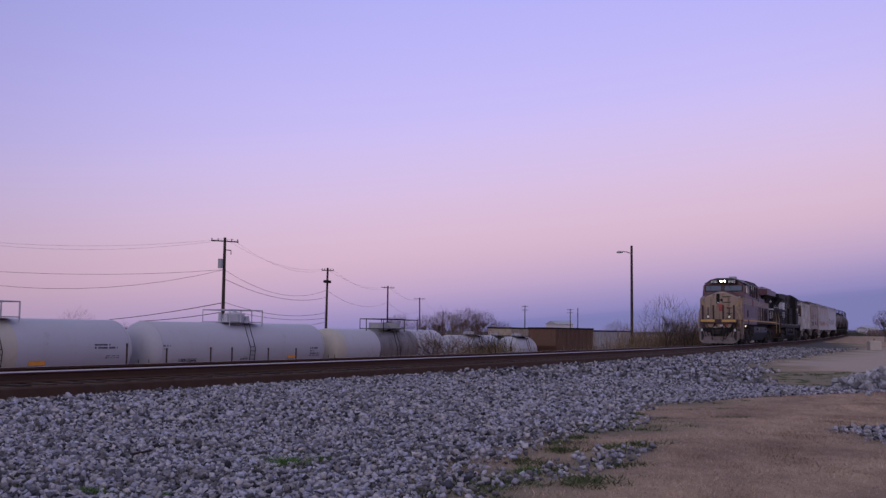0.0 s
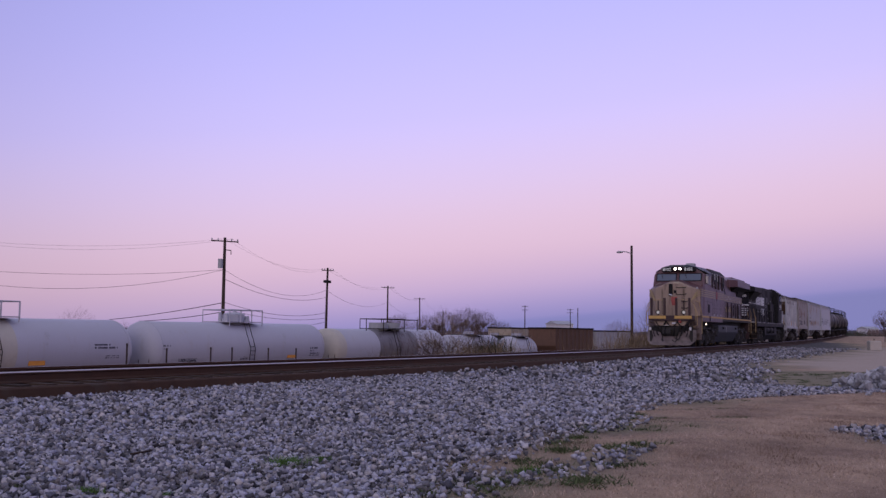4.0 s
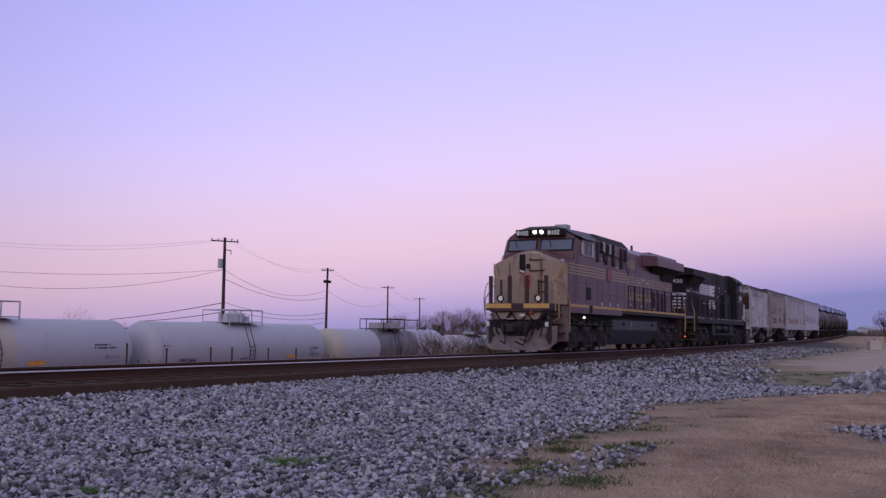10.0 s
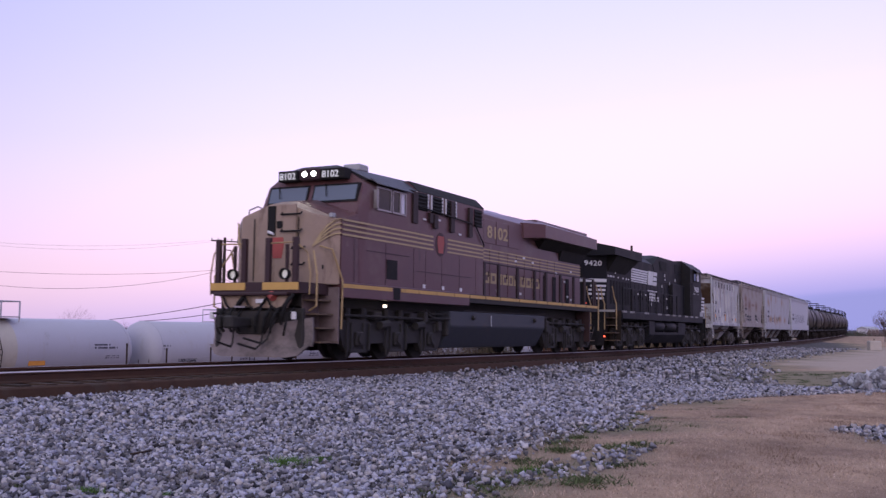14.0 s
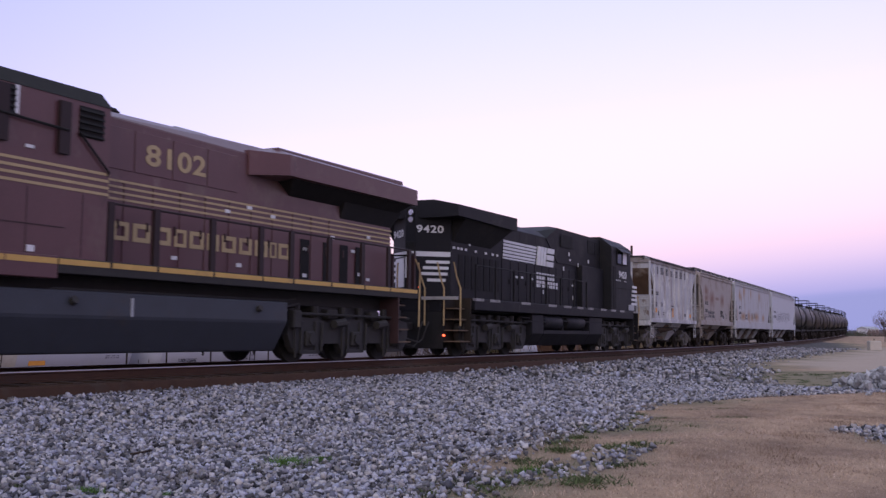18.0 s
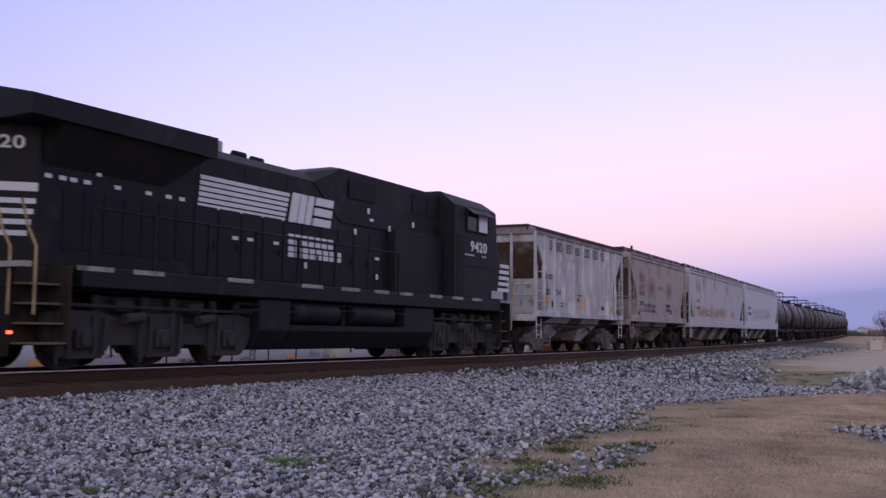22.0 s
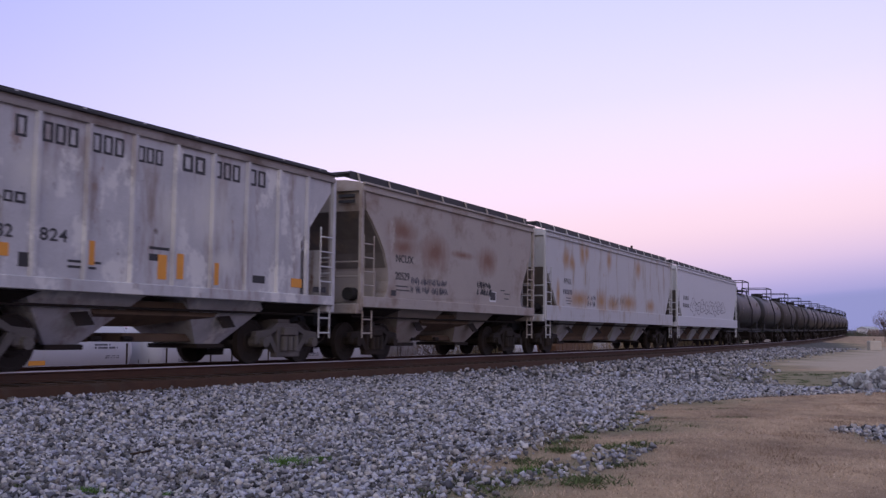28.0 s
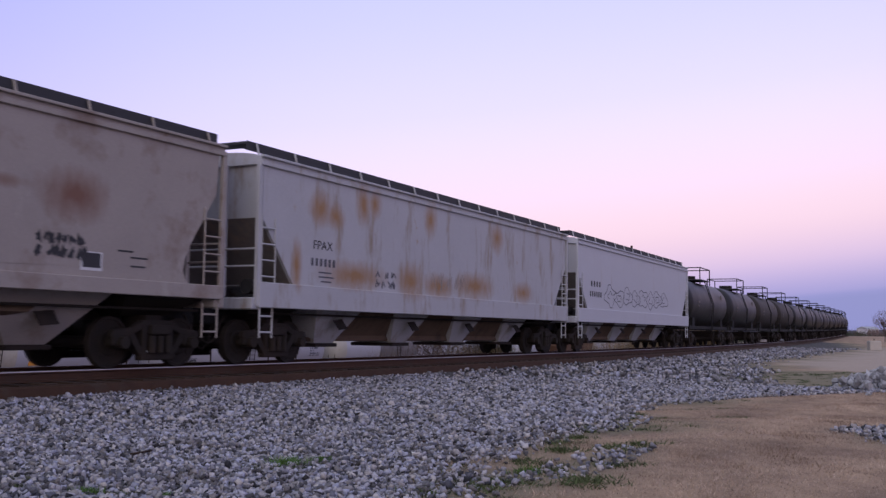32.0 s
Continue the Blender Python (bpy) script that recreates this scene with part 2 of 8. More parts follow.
# dark grey: shade under the car ends put into colour, along with dirt
M["slope"] = material("shaded_dusty_slope_sheet", (0.15, 0.135, 0.125), 0.75, spread=0.35, dirt=(0.24, 0.18, 0.14), dirt_amount=0.45, bump=0.15)
M["slope_rust"] = material("rusted_slope_sheet", (0.12, 0.075, 0.048), 0.85, spread=0.45, dirt=(0.33, 0.27, 0.23), dirt_amount=0.5, bump=0.25)
M["walkway"] = material("galvanised_walkway", (0.04, 0.04, 0.046), 0.6, 0.3, spread=0.3)
M["tank_black"] = material("oily_black_tank", (0.0095, 0.0085, 0.0088), 0.5, spread=0.45, scale=0.7, dirt=(0.032, 0.023, 0.018), dirt_amount=0.4, streak=True, bump=0.08, shine=0.45, chips=(((0.05, 0.042, 0.038), 0.62, 0.5, 1.5),))
M["tank_white"] = material("white_tank_paint", (0.42, 0.42, 0.475), 0.5, spread=0.07, scale=0.6, dirt=(0.38, 0.36, 0.37), dirt_amount=0.3, streak=True, bump=0.04, chips=(((0.34, 0.335, 0.36), 0.60, 0.8, 2.5), ((0.30, 0.26, 0.22), 0.655, 1.5, 3.5)))
M["tank_cream"] = material("cream_stained_paint", (0.46, 0.43, 0.37), 0.55, spread=0.12, dirt=(0.36, 0.30, 0.22), dirt_amount=0.3)
M["tank_stain"] = material("spill_stained_tank", (0.17, 0.16, 0.17), 0.5, spread=0.35, scale=0.8, dirt=(0.06, 0.05, 0.05), dirt_amount=0.5, streak=True)
M["brown_car"] = material("oxide_brown_paint", (0.13, 0.075, 0.05), 0.7, spread=0.25, dirt=(0.07, 0.045, 0.035), dirt_amount=0.4, streak=True)
M["beige_car"] = material("beige_paint", (0.36, 0.31, 0.24), 0.65, spread=0.2, dirt=(0.2, 0.15, 0.1), dirt_amount=0.35)
M["rail_side"] = material("rusted_rail", (0.060, 0.030, 0.019), 0.85, spread=0.3, scale=6, dirt=(0.05, 0.032, 0.025), dirt_amount=0.4, bump=0.2)
M["rail_head"] = material("polished_rail_head", (0.62, 0.61, 0.62), 0.35, 0.8, spread=0.12)
M["tie"] = material("creosoted_timber", (0.042, 0.028, 0.021), 0.9, spread=0.4, scale=5, fine=60, dirt=(0.06, 0.042, 0.03), dirt_amount=0.3, bump=0.5, random_object=0.3)
M["ballast"] = material("grey_ballast", (0.232, 0.232, 0.252), 0.9, spread=0.35, scale=9, fine=70, bump=0.4, island=0.88, dirt=(0.12, 0.105, 0.09), dirt_amount=0.28, tints=((0.92, 0.95, 1.12), (1.1, 1.02, 0.92)))
M["pale_stone"] = material("pale_limestone", (0.33, 0.32, 0.325), 0.9, spread=0.3, scale=5, fine=40, bump=0.3, island=0.25)
M["pan"] = material("rust_brown_sheet", (0.115, 0.078, 0.052), 0.85, spread=0.4, dirt=(0.06, 0.043, 0.033), dirt_amount=0.5, streak=True)
M["tank_grime"] = material("brown_stained_tank", (0.036, 0.03, 0.026), 0.6, spread=0.45, scale=0.7, dirt=(0.09, 0.07, 0.055), dirt_amount=0.3, streak=True, shine=0.2)
M["chalk"] = material("faded_white_stencil", (0.17, 0.15, 0.135), 0.8, spread=0.35, dirt=(0.03, 0.026, 0.024), dirt_amount=0.55)
M["tread"] = material("worn_step_tread", (0.12, 0.085, 0.06), 0.8, spread=0.4)
M["rock"] = material("broken_grey_rock", (0.33, 0.33, 0.35), 0.9, spread=0.35, scale=2.5, fine=12, bump=0.4, random_object=0.4)
# dark brown for the strip under rails and ties
M["bed"] = material("dark_brown_track_bed", (0.052, 0.027, 0.017), 0.95, spread=0.45, scale=3, fine=22, bump=0.9, dirt=(0.06, 0.045, 0.036), dirt_amount=0.3)
M["pole"] = material("weathered_pole_wood", (0.05, 0.036, 0.03), 0.9, spread=0.35, fine=30, bump=0.4)
M["plough"] = material("dusty_plough_steel", (0.20, 0.165, 0.16), 0.65, spread=0.25, dirt=(0.08, 0.07, 0.065), dirt_amount=0.5, bump=0.2)
M["wire"] = material("cable", (0.03, 0.028, 0.03), 0.7, spread=0.1, bump=0)
M["insulator"] = material("grey_transformer", (0.35, 0.36, 0.38), 0.5, spread=0.1)
M["bark"] = material("winter_bark", (0.085, 0.065, 0.06), 0.95, spread=0.35, bump=0.3)
M["twig"] = material("bare_twigs", (0.15, 0.11, 0.105), 0.95, spread=0.4, bump=0)
M["dry_leaf"] = material("dry_scrub", (0.21, 0.155, 0.095), 0.95, spread=0.45, island=0.5, bump=0)
M["evergreen"] = material("dark_foliage", (0.035, 0.045, 0.025), 0.95, spread=0.45, island=0.4, bump=0)
M["tuft"] = material("fresh_green_blades", (0.075, 0.15, 0.03), 0.85, spread=0.35, island=0.4, bump=0)
M["weed"] = material("green_weed", (0.07, 0.092, 0.038), 0.9, spread=0.4, island=0.45, bump=0)
M["straw"] = material("dormant_grass", (0.40, 0.31, 0.245), 0.95, spread=0.5, scale=0.7, island=0.45, bump=0, dirt=(0.20, 0.135, 0.10), dirt_amount=0.6)
M["concrete"] = material("pale_concrete", (0.44, 0.40, 0.365), 0.85, spread=0.15, bump=0.2)
M["shed"] = material("white_metal_siding", (0.6, 0.6, 0.63), 0.55, spread=0.08)
M["hill"] = material("far_woodland", (0.085, 0.08, 0.105), 1.0, spread=0.3, scale=0.02, fine=0.3, bump=0)
# blue base puts the sky's reflection on the windscreen into its colour
M["glass"] = glassy("sky_tinted_windscreen_glass", (0.10, 0.125, 0.165))
M["dark_glass"] = glassy("dark_cab_glass", (0.012, 0.013, 0.015), 0.12, 0.3)
# pale base colour stands in for daylight seen through the cab
M["daylit"] = glassy("painted_daylight_pane", (0.6, 0.6, 0.66), 0.5)
M["lamp"] = glow("headlight_glow", (1.0, 0.93, 0.82), 14.0)
M["ditch"] = glow("ditch_light_glow", (0.6, 0.58, 0.56), 0.22)
M["marker_red"] = glow("red_marker_glow", (1.0, 0.10, 0.05), 3.0)
M["step_light"] = glow("step_light_glow", (1.0, 0.8, 0.66), 3.0)
M["post_paint"] = material("sooty_maroon_paint", (0.021, 0.0115, 0.0125), 0.55, spread=0.3, bump=0.05)
M["board"] = glow("number_board_glow", (0.6, 0.6, 0.62), 0.35)
# greyer and paler than the maroon body, with darker patches
M["step_plate"] = material("pale_mauve_step_plate", (0.17, 0.13, 0.13), 0.6, spread=0.3, dirt=(0.09, 0.06, 0.055), dirt_amount=0.45)


# ---- building helpers ----
def part(name, bm, mat, parent=None, label="", smooth=False):
    """Links a bmesh as one mesh object, under a thing or a part."""
    me = bpy.data.meshes.new(name)
    bm.normal_update()
    bm.to_mesh(me)
    bm.free()
    me.materials.append(mat)
    if smooth:
        me.polygons.foreach_set("use_smooth", [True] * len(me.polygons))
        me.set_sharp_from_angle(angle=radians(38))
    ob = new(name, me)
    if parent:
        ob.parent = parent
    return tagged(ob, label)


def piece(name, me, parent, m):
    """One more object on a shared mesh."""
    ob = new(name, me)
    ob.parent = parent
    ob.matrix_basis = m
    return ob


def mesh_of(name, bm, mat):
    me = bpy.data.meshes.new(name)
    bm.to_mesh(me)
    bm.free()
    me.materials.append(mat)
    return me


def box(bm, x0, x1, y0, y1, z0, z1, bevel=0.0):
    made = bmesh.ops.create_cube(bm, size=1.0)["verts"]
    for v in made:
        v.co = Vector((x0 + (v.co.x + 0.5) * (x1 - x0), y0 + (v.co.y + 0.5) * (y1 - y0), z0 + (v.co.z + 0.5) * (z1 - z0)))
    if bevel:
        edges = list({e for v in made for e in v.link_edges})
        bmesh.ops.bevel(bm, geom=edges, offset=bevel, segments=1, affect="EDGES")
    return bm


def rod(bm, a, b, r, sides=6, r2=None):
    a, b = Vector(a), Vector(b)
    d = b - a
    q = d.to_track_quat("Z", "Y").to_matrix()
    lo, hi = [], []
    for i in range(sides):
        w = 2 * math.pi * (i + 0.5) / sides
        o = q @ Vector((math.cos(w), math.sin(w), 0))
        lo.append(bm.verts.new(a + o * r))
        hi.append(bm.verts.new(b + o * (r if r2 is None else r2)))
    for i in range(sides):
        j = (i + 1) % sides
        bm.faces.new((lo[i], lo[j], hi[j], hi[i]))
    bm.faces.new(lo[::-1])
    bm.faces.new(hi)
    return bm


def rail_of(bm, points, r, sides=6):
    pts = [Vector(p) for p in points]
    ring, normal = None, None
    for i, p in enumerate(pts):
        d = (pts[min(i + 1, len(pts) - 1)] - pts[max(i - 1, 0)]).normalized()
        if normal is None:
            normal = d.orthogonal().normalized()
        normal = (normal - d * normal.dot(d)).normalized()
        side = d.cross(normal)
        now = [bm.verts.new(p + (normal * math.cos(2 * math.pi * k / sides) + side * math.sin(2 * math.pi * k / sides)) * r) for k in range(sides)]
        if ring:
            for k in range(sides):
                j = (k + 1) % sides
                bm.faces.new((ring[k], ring[j], now[j], now[k]))
        else:
            bm.faces.new(now[::-1])
        ring = now
    bm.faces.new(ring)
    return bm


def prism_y(bm, outline, y0, y1, bevel=0.0):
    """An outline of (x, z) carried from y0 to y1."""
    a = [bm.verts.new((x, y0, z)) for x, z in outline]
    b = [bm.verts.new((x, y1, z)) for x, z in outline]
    n = len(outline)
    faces = [bm.faces.new(a), bm.faces.new(b[::-1])]
    faces += [bm.faces.new((a[i], b[i], b[(i + 1) % n], a[(i + 1) % n])) for i in range(n)]
    bmesh.ops.recalc_face_normals(bm, faces=faces)
    if bevel:
        bmesh.ops.bevel(bm, geom=list({e for f in faces for e in f.edges}), offset=bevel, segments=1, affect="EDGES")
    return bm


def prism_x(bm, outline, x0, x1, bevel=0.0):
    """An outline of (y, z) carried from x0 to x1."""
    a = [bm.verts.new((x0, y, z)) for y, z in outline]
    b = [bm.verts.new((x1, y, z)) for y, z in outline]
    n = len(outline)
    faces = [bm.faces.new(a), bm.faces.new(b[::-1])]
    faces += [bm.faces.new((a[i], b[i], b[(i + 1) % n], a[(i + 1) % n])) for i in range(n)]
    bmesh.ops.recalc_face_normals(bm, faces=faces)
    if bevel:
        bmesh.ops.bevel(bm, geom=list({e for f in faces for e in f.edges}), offset=bevel, segments=1, affect="EDGES")
    return bm


def hull(bm, points, bevel=0.0):
    vs = [bm.verts.new(p) for p in points]
    out = bmesh.ops.convex_hull(bm, input=vs)
    bmesh.ops.delete(bm, geom=[v for v in out["geom_interior"] if isinstance(v, bmesh.types.BMVert)], context="VERTS")
    bmesh.ops.dissolve_limit(bm, angle_limit=radians(1.5), verts=bm.verts, edges=bm.edges)
    if bevel:
        bmesh.ops.bevel(bm, geom=list(bm.edges), offset=bevel, segments=2, affect="EDGES")
    return bm


def both(points):
    """Points and their mirror images across the centre line."""
    return [p for x, y, z in points for p in ((x, y, z), (x, -y, z))]


def lathe_x(bm, profile, y, z, sides=32):
    """A profile of (x, radius) turned round a lengthwise axis at y, z."""
    rings = []
    for x, r in profile:
        if r < 1e-4:
            rings.append([bm.verts.new((x, y, z))])
        else:
            rings.append([bm.verts.new((x, y + r * math.cos(2 * math.pi * i / sides), z + r * math.sin(2 * math.pi * i / sides))) for i in range(sides)])
    for a, b in zip(rings, rings[1:]):
        for i in range(sides):
            j = (i + 1) % sides
            if len(a) == 1:
                bm.faces.new((a[0], b[j], b[i]))
            elif len(b) == 1:
                bm.faces.new((a[i], a[j], b[0]))
            else:
                bm.faces.new((a[i], a[j], b[j], b[i]))
    bmesh.ops.recalc_face_normals(bm, faces=bm.faces)
    return bm


def thing(name, label, category, group="", m=None):
    ob = tagged(new(name), label, category, group)
    ob.empty_display_size = 0.3
    if m is not None:
        ob.matrix_basis = m
    return ob


def lettering(name, text, size, mat, parent, m, label="", spacing=1.0, bold=0.0, wide=1.0):
    """Raised lettering as a thin mesh. m: a pose whose x runs along the writing and whose z points out of the surface."""
    cu = bpy.data.curves.new(name, "FONT")
    cu.body, cu.size, cu.extrude, cu.offset, cu.space_character = text, size, 0.004, bold, spacing
    tmp = bpy.data.objects.new(name, cu)
    scene.collection.objects.link(tmp)
    bpy.context.view_layer.update()
    me = bpy.data.meshes.new_from_object(tmp.evaluated_get(bpy.context.evaluated_depsgraph_get()))
    bpy.data.objects.remove(tmp)
    me.materials.clear()
    me.materials.append(mat)
    ob = new(name, me)
    ob.parent = parent
    ob.matrix_basis = m @ Matrix.Diagonal((wide, 1, 1, 1))
    return tagged(ob, label)


def side_pose(x, y, z):
    """For writing on the near side of a vehicle."""
    return pose(x, y, z, 90)


def panel(name, x0, x1, z0, z1, y, mat, parent, label="", depth=0.012):
    """A flat plate on the near side, proud by depth."""
    return part(name, box(bmesh.new(), x0, x1, y - depth, y, z0, z1), mat, parent, label)


def word_bars(name, widths, x0, x1, z0, z1, y, mat, parent, label=""):
    """A row of plain bars, one for each letter, for writing that is not spelt out. A negative width is a gap."""
    unit = (x1 - x0) / sum(abs(w) for w in widths)
    x = x0
    for w in widths:
        if w > 0:
            part(name, box(bmesh.new(), x + 0.2 * unit * w, x + 0.66 * unit * w, y - 0.006, y + 0.002, z0, z1), mat, parent, label)
        x += abs(w) * unit


def stacked_bars(name, count, x0, x1, z0, z1, y, mat, parent, label=""):
    """A row of plain blocks, each of two stacked bars, for a name that is not spelt out."""
    w, mid = (x1 - x0) / count, (z0 + z1) / 2
    for i in range(count):
        bm = bmesh.new()
        for a, b in ((z0, mid - 0.012), (mid + 0.012, z1)):
            box(bm, x0 + w * (i + 0.08), x0 + w * (i + 0.86), y - 0.006, y + 0.002, a, b)
        part(name, bm, mat, parent, label)


def letter_blocks(name, widths, x0, x1, z0, z1, y, mat, parent, label=""):
    """A row of plain hollow blocks, one for each letter, for names that are not spelt out. A negative width is a gap."""
    unit = (x1 - x0) / sum(abs(w) for w in widths)
    x = x0
    for w in widths:
        if w > 0:
            a, b = x + 0.08 * unit * w, x + 0.88 * unit * w
            t = 0.24 * (b - a)
            bm = bmesh.new()
            for xa, xb, za, zb in ((a, a + t, z0, z1), (b - t, b, z0, z1), (a + t, b - t, z0, z0 + t * 0.8), (a + t, b - t, z1 - t * 0.8, z1)):
                box(bm, xa, xb, y - 0.006, y + 0.002, za, zb)
            part(name, bm, mat, parent, label)
        x += abs(w) * unit


# ---- vehicles: local x runs back from the front coupler face, y away from the camera's side, z up from the rail ----
ROLLING = []                    # (vehicle, offset behind the train's head, front and rear truck centres)
WHEELS = []                     # (wheelset, place, radius)


def wheelset_mesh(name, r, mat):
    bm = bmesh.new()
    for s in (-1, 1):
        y = 0.755 * s
        prof = [(y - 0.065, 0.0), (y - 0.065, r * 0.45), (y - 0.04, r * 0.52), (y - 0.05, r * 0.86), (y - 0.065, r * 0.88), (y - 0.065, r),
                (y + 0.065, r), (y + 0.065, r * 0.88), (y + 0.05, r * 0.86), (y + 0.03, r * 0.5), (y + 0.06, r * 0.42), (y + 0.06, 0.0)]
        rings = []
        n = 24
        for yy, rr in prof:
            rings.append([bm.verts.new((rr * math.cos(2 * math.pi * i / n), yy, rr * math.sin(2 * math.pi * i / n))) for i in range(n)] if rr else [bm.verts.new((0, yy, 0))])
        for a, b in zip(rings, rings[1:]):
            for i in range(n):
                j = (i + 1) % n
                if len(a) == 1:
                    bm.faces.new((a[0], b[i], b[j]))
                elif len(b) == 1:
                    bm.faces.new((a[i], b[0], a[j]))
                else:
                    bm.faces.new((a[i], b[i], b[j], a[j]))
        # bolts on the wheel face, so that its turning can be seen
        for k in range(4):
            w = math.pi / 2 * k
            box(bm, r * 0.68 * math.cos(w) - 0.03, r * 0.68 * math.cos(w) + 0.03, y + s * 0.03, y + s * 0.055, r * 0.68 * math.sin(w) - 0.03, r * 0.68 * math.sin(w) + 0.03)
    rod(bm, (0, -0.8, 0), (0, 0.8, 0), 0.085, 10)
    bmesh.ops.recalc_face_normals(bm, faces=bm.faces)
    return mesh_of(name, bm, mat)


LOCO_WHEEL = wheelset_mesh("wheelset", 0.52, M["under"])
CAR_WHEEL = wheelset_mesh("wheelset", 0.46, M["rusty_gear"])


def add_wheels(bogie, axles, r, me):
    for x in axles:
        ob = piece("wheelset", me, bogie, pose(x, 0, r))
        WHEELS.append((ob, x, r))


def loco_truck(car, axles, mat=None):
    """A three-axle truck: stepped side frames, journal boxes, springs, brake rigging."""
    bm = bmesh.new()
    a, b, c = axles
    for s in (-1, 1):
        y0, y1 = (-1.22, -1.06) if s < 0 else (1.06, 1.22)
        out = [(a - 0.75, 0.62), (a - 0.72, 0.95), (a - 0.3, 1.0), (a + 0.35, 0.98), (b - 0.55, 0.78), (b - 0.3, 0.98), (b + 0.3, 0.98), (b + 0.55, 0.78),
               (c - 0.35, 0.98), (c + 0.3, 1.0), (c + 0.72, 0.95), (c + 0.75, 0.62), (c + 0.62, 0.36), (c + 0.46, 0.22), (c - 0.46, 0.20), (c - 0.64, 0.42),
               (b + 0.64, 0.42), (b + 0.46, 0.20), (b - 0.46, 0.20), (b - 0.64, 0.42), (a + 0.64, 0.42), (a + 0.46, 0.20), (a - 0.46, 0.22), (a - 0.62, 0.36)]
        prism_y(bm, out, y0, y1)
        for x in axles:
            box(bm, x - 0.17, x + 0.17, (y0 - 0.1) if s < 0 else y1, y0 if s < 0 else (y1 + 0.1), 0.36, 0.70, 0.03)
            rod(bm, (x, y0 - 0.14 if s < 0 else y1 + 0.14, 0.53), (x, 0, 0.53), 0.12, 12)
            for dx in (-0.36, 0.36):
                rod(bm, (x + dx, (y0 + y1) / 2, 0.95), (x + dx, (y0 + y1) / 2, 1.26), 0.09, 8)
            out_y = y0 - 0.05 if s < 0 else y1 + 0.05
            for dx in (-0.27, 0.27):
                box(bm, x + dx - 0.05, x + dx + 0.05, min(out_y, (y0 + y1) / 2), max(out_y, (y0 + y1) / 2), 0.22, 0.92, 0.015)
            box(bm, x - 0.36, x + 0.36, min(out_y, (y0 + y1) / 2), max(out_y, (y0 + y1) / 2), 0.2, 0.28, 0.012)
            rail_of(bm, [(x - 0.5, out_y, 1.0), (x - 0.56, out_y, 0.7), (x - 0.54, out_y, 0.12)], 0.028)
        for x in (a + 0.95, b + 0.95):
            box(bm, x - 0.2, x + 0.2, y0 - 0.03, y1 + 0.03, 0.98, 1.2, 0.03)
            rod(bm, (x - 0.1, y0 - 0.12 if s < 0 else y1 + 0.12, 0.86), (x + 0.32, y0 - 0.12 if s < 0 else y1 + 0.12, 0.90), 0.1, 8)
            rod(bm, (x - 0.45, y0 - 0.05, 0.9), (x - 0.5, y0 - 0.05, 0.25), 0.03)
        rail_of(bm, [(a - 0.7, y0 - 0.06 if s < 0 else y1 + 0.06, 1.08), (c + 0.7, y0 - 0.06 if s < 0 else y1 + 0.06, 1.05)], 0.03)
    box(bm, a + 0.5, c - 0.5, -1.05, 1.05, 0.7, 1.25)
    bogie = part("bogie", bm, mat or M["under"], car, "grimy three-axle locomotive truck frame")
    add_wheels(bogie, axles, 0.52, LOCO_WHEEL)
    return bogie


def car_truck(car, centre, mat=None, base=1.75, label=""):
    """A two-axle freight truck with cast side frames and a spring group."""
    bm = bmesh.new()
    a, b = centre - base / 2, centre + base / 2
    for s in (-1, 1):
        y0, y1 = (-1.12, -0.98) if s < 0 else (0.98, 1.12)
        top = [(a - 0.24, 0.56), (a - 0.2, 0.68), (a + 0.25, 0.72), (centre - 0.36, 0.86), (centre + 0.36, 0.86), (b - 0.25, 0.72), (b + 0.2, 0.68), (b + 0.24, 0.56),
               (b - 0.22, 0.58), (centre + 0.34, 0.72), (centre - 0.34, 0.72), (a + 0.22, 0.58)]
        prism_y(bm, top, y0, y1, 0.015)
        for k in (-1, 1):
            axle, post = centre + k * base / 2, centre + k * 0.33
            prism_y(bm, [(axle - k * 0.16, 0.62), (axle - k * 0.24, 0.46), (post + k * 0.02, 0.14), (post + k * 0.02, 0.30), (axle - k * 0.30, 0.62)][::k], y0, y1)
            box(bm, post - 0.06, post + 0.06, y0 - 0.01, y1 + 0.01, 0.2, 0.8, 0.012)
            box(bm, axle - 0.2, axle + 0.2, y0, y1, 0.40, 0.62, 0.03)
        box(bm, centre - 0.42, centre + 0.42, y0 - 0.02, y1 + 0.02, 0.14, 0.28, 0.02)
        for dx in (-0.2, 0, 0.2):
            rod(bm, (centre + dx, y0 - 0.05 if s < 0 else y1 + 0.05, 0.28), (centre + dx, y0 - 0.05 if s < 0 else y1 + 0.05, 0.58), 0.075, 8)
        box(bm, centre - 0.24, centre + 0.24, y0 - 0.09, y1 + 0.09, 0.6, 0.78, 0.02)
        for x in (a, b):
            rod(bm, (x, y0 - 0.1 if s < 0 else y1 + 0.1, 0.46), (x, 0, 0.46), 0.11, 10)
    box(bm, centre - 0.2, centre + 0.2, -1.0, 1.0, 0.55, 0.95)
    for x in (centre - 0.4, centre + 0.4):
        box(bm, x - 0.05, x + 0.05, -0.85, 0.85, 0.3, 0.45)
    bogie = part("bogie", bm, mat or M["rusty_gear"], car, label)
    add_wheels(bogie, (a, b), 0.46, CAR_WHEEL)
    return bogie


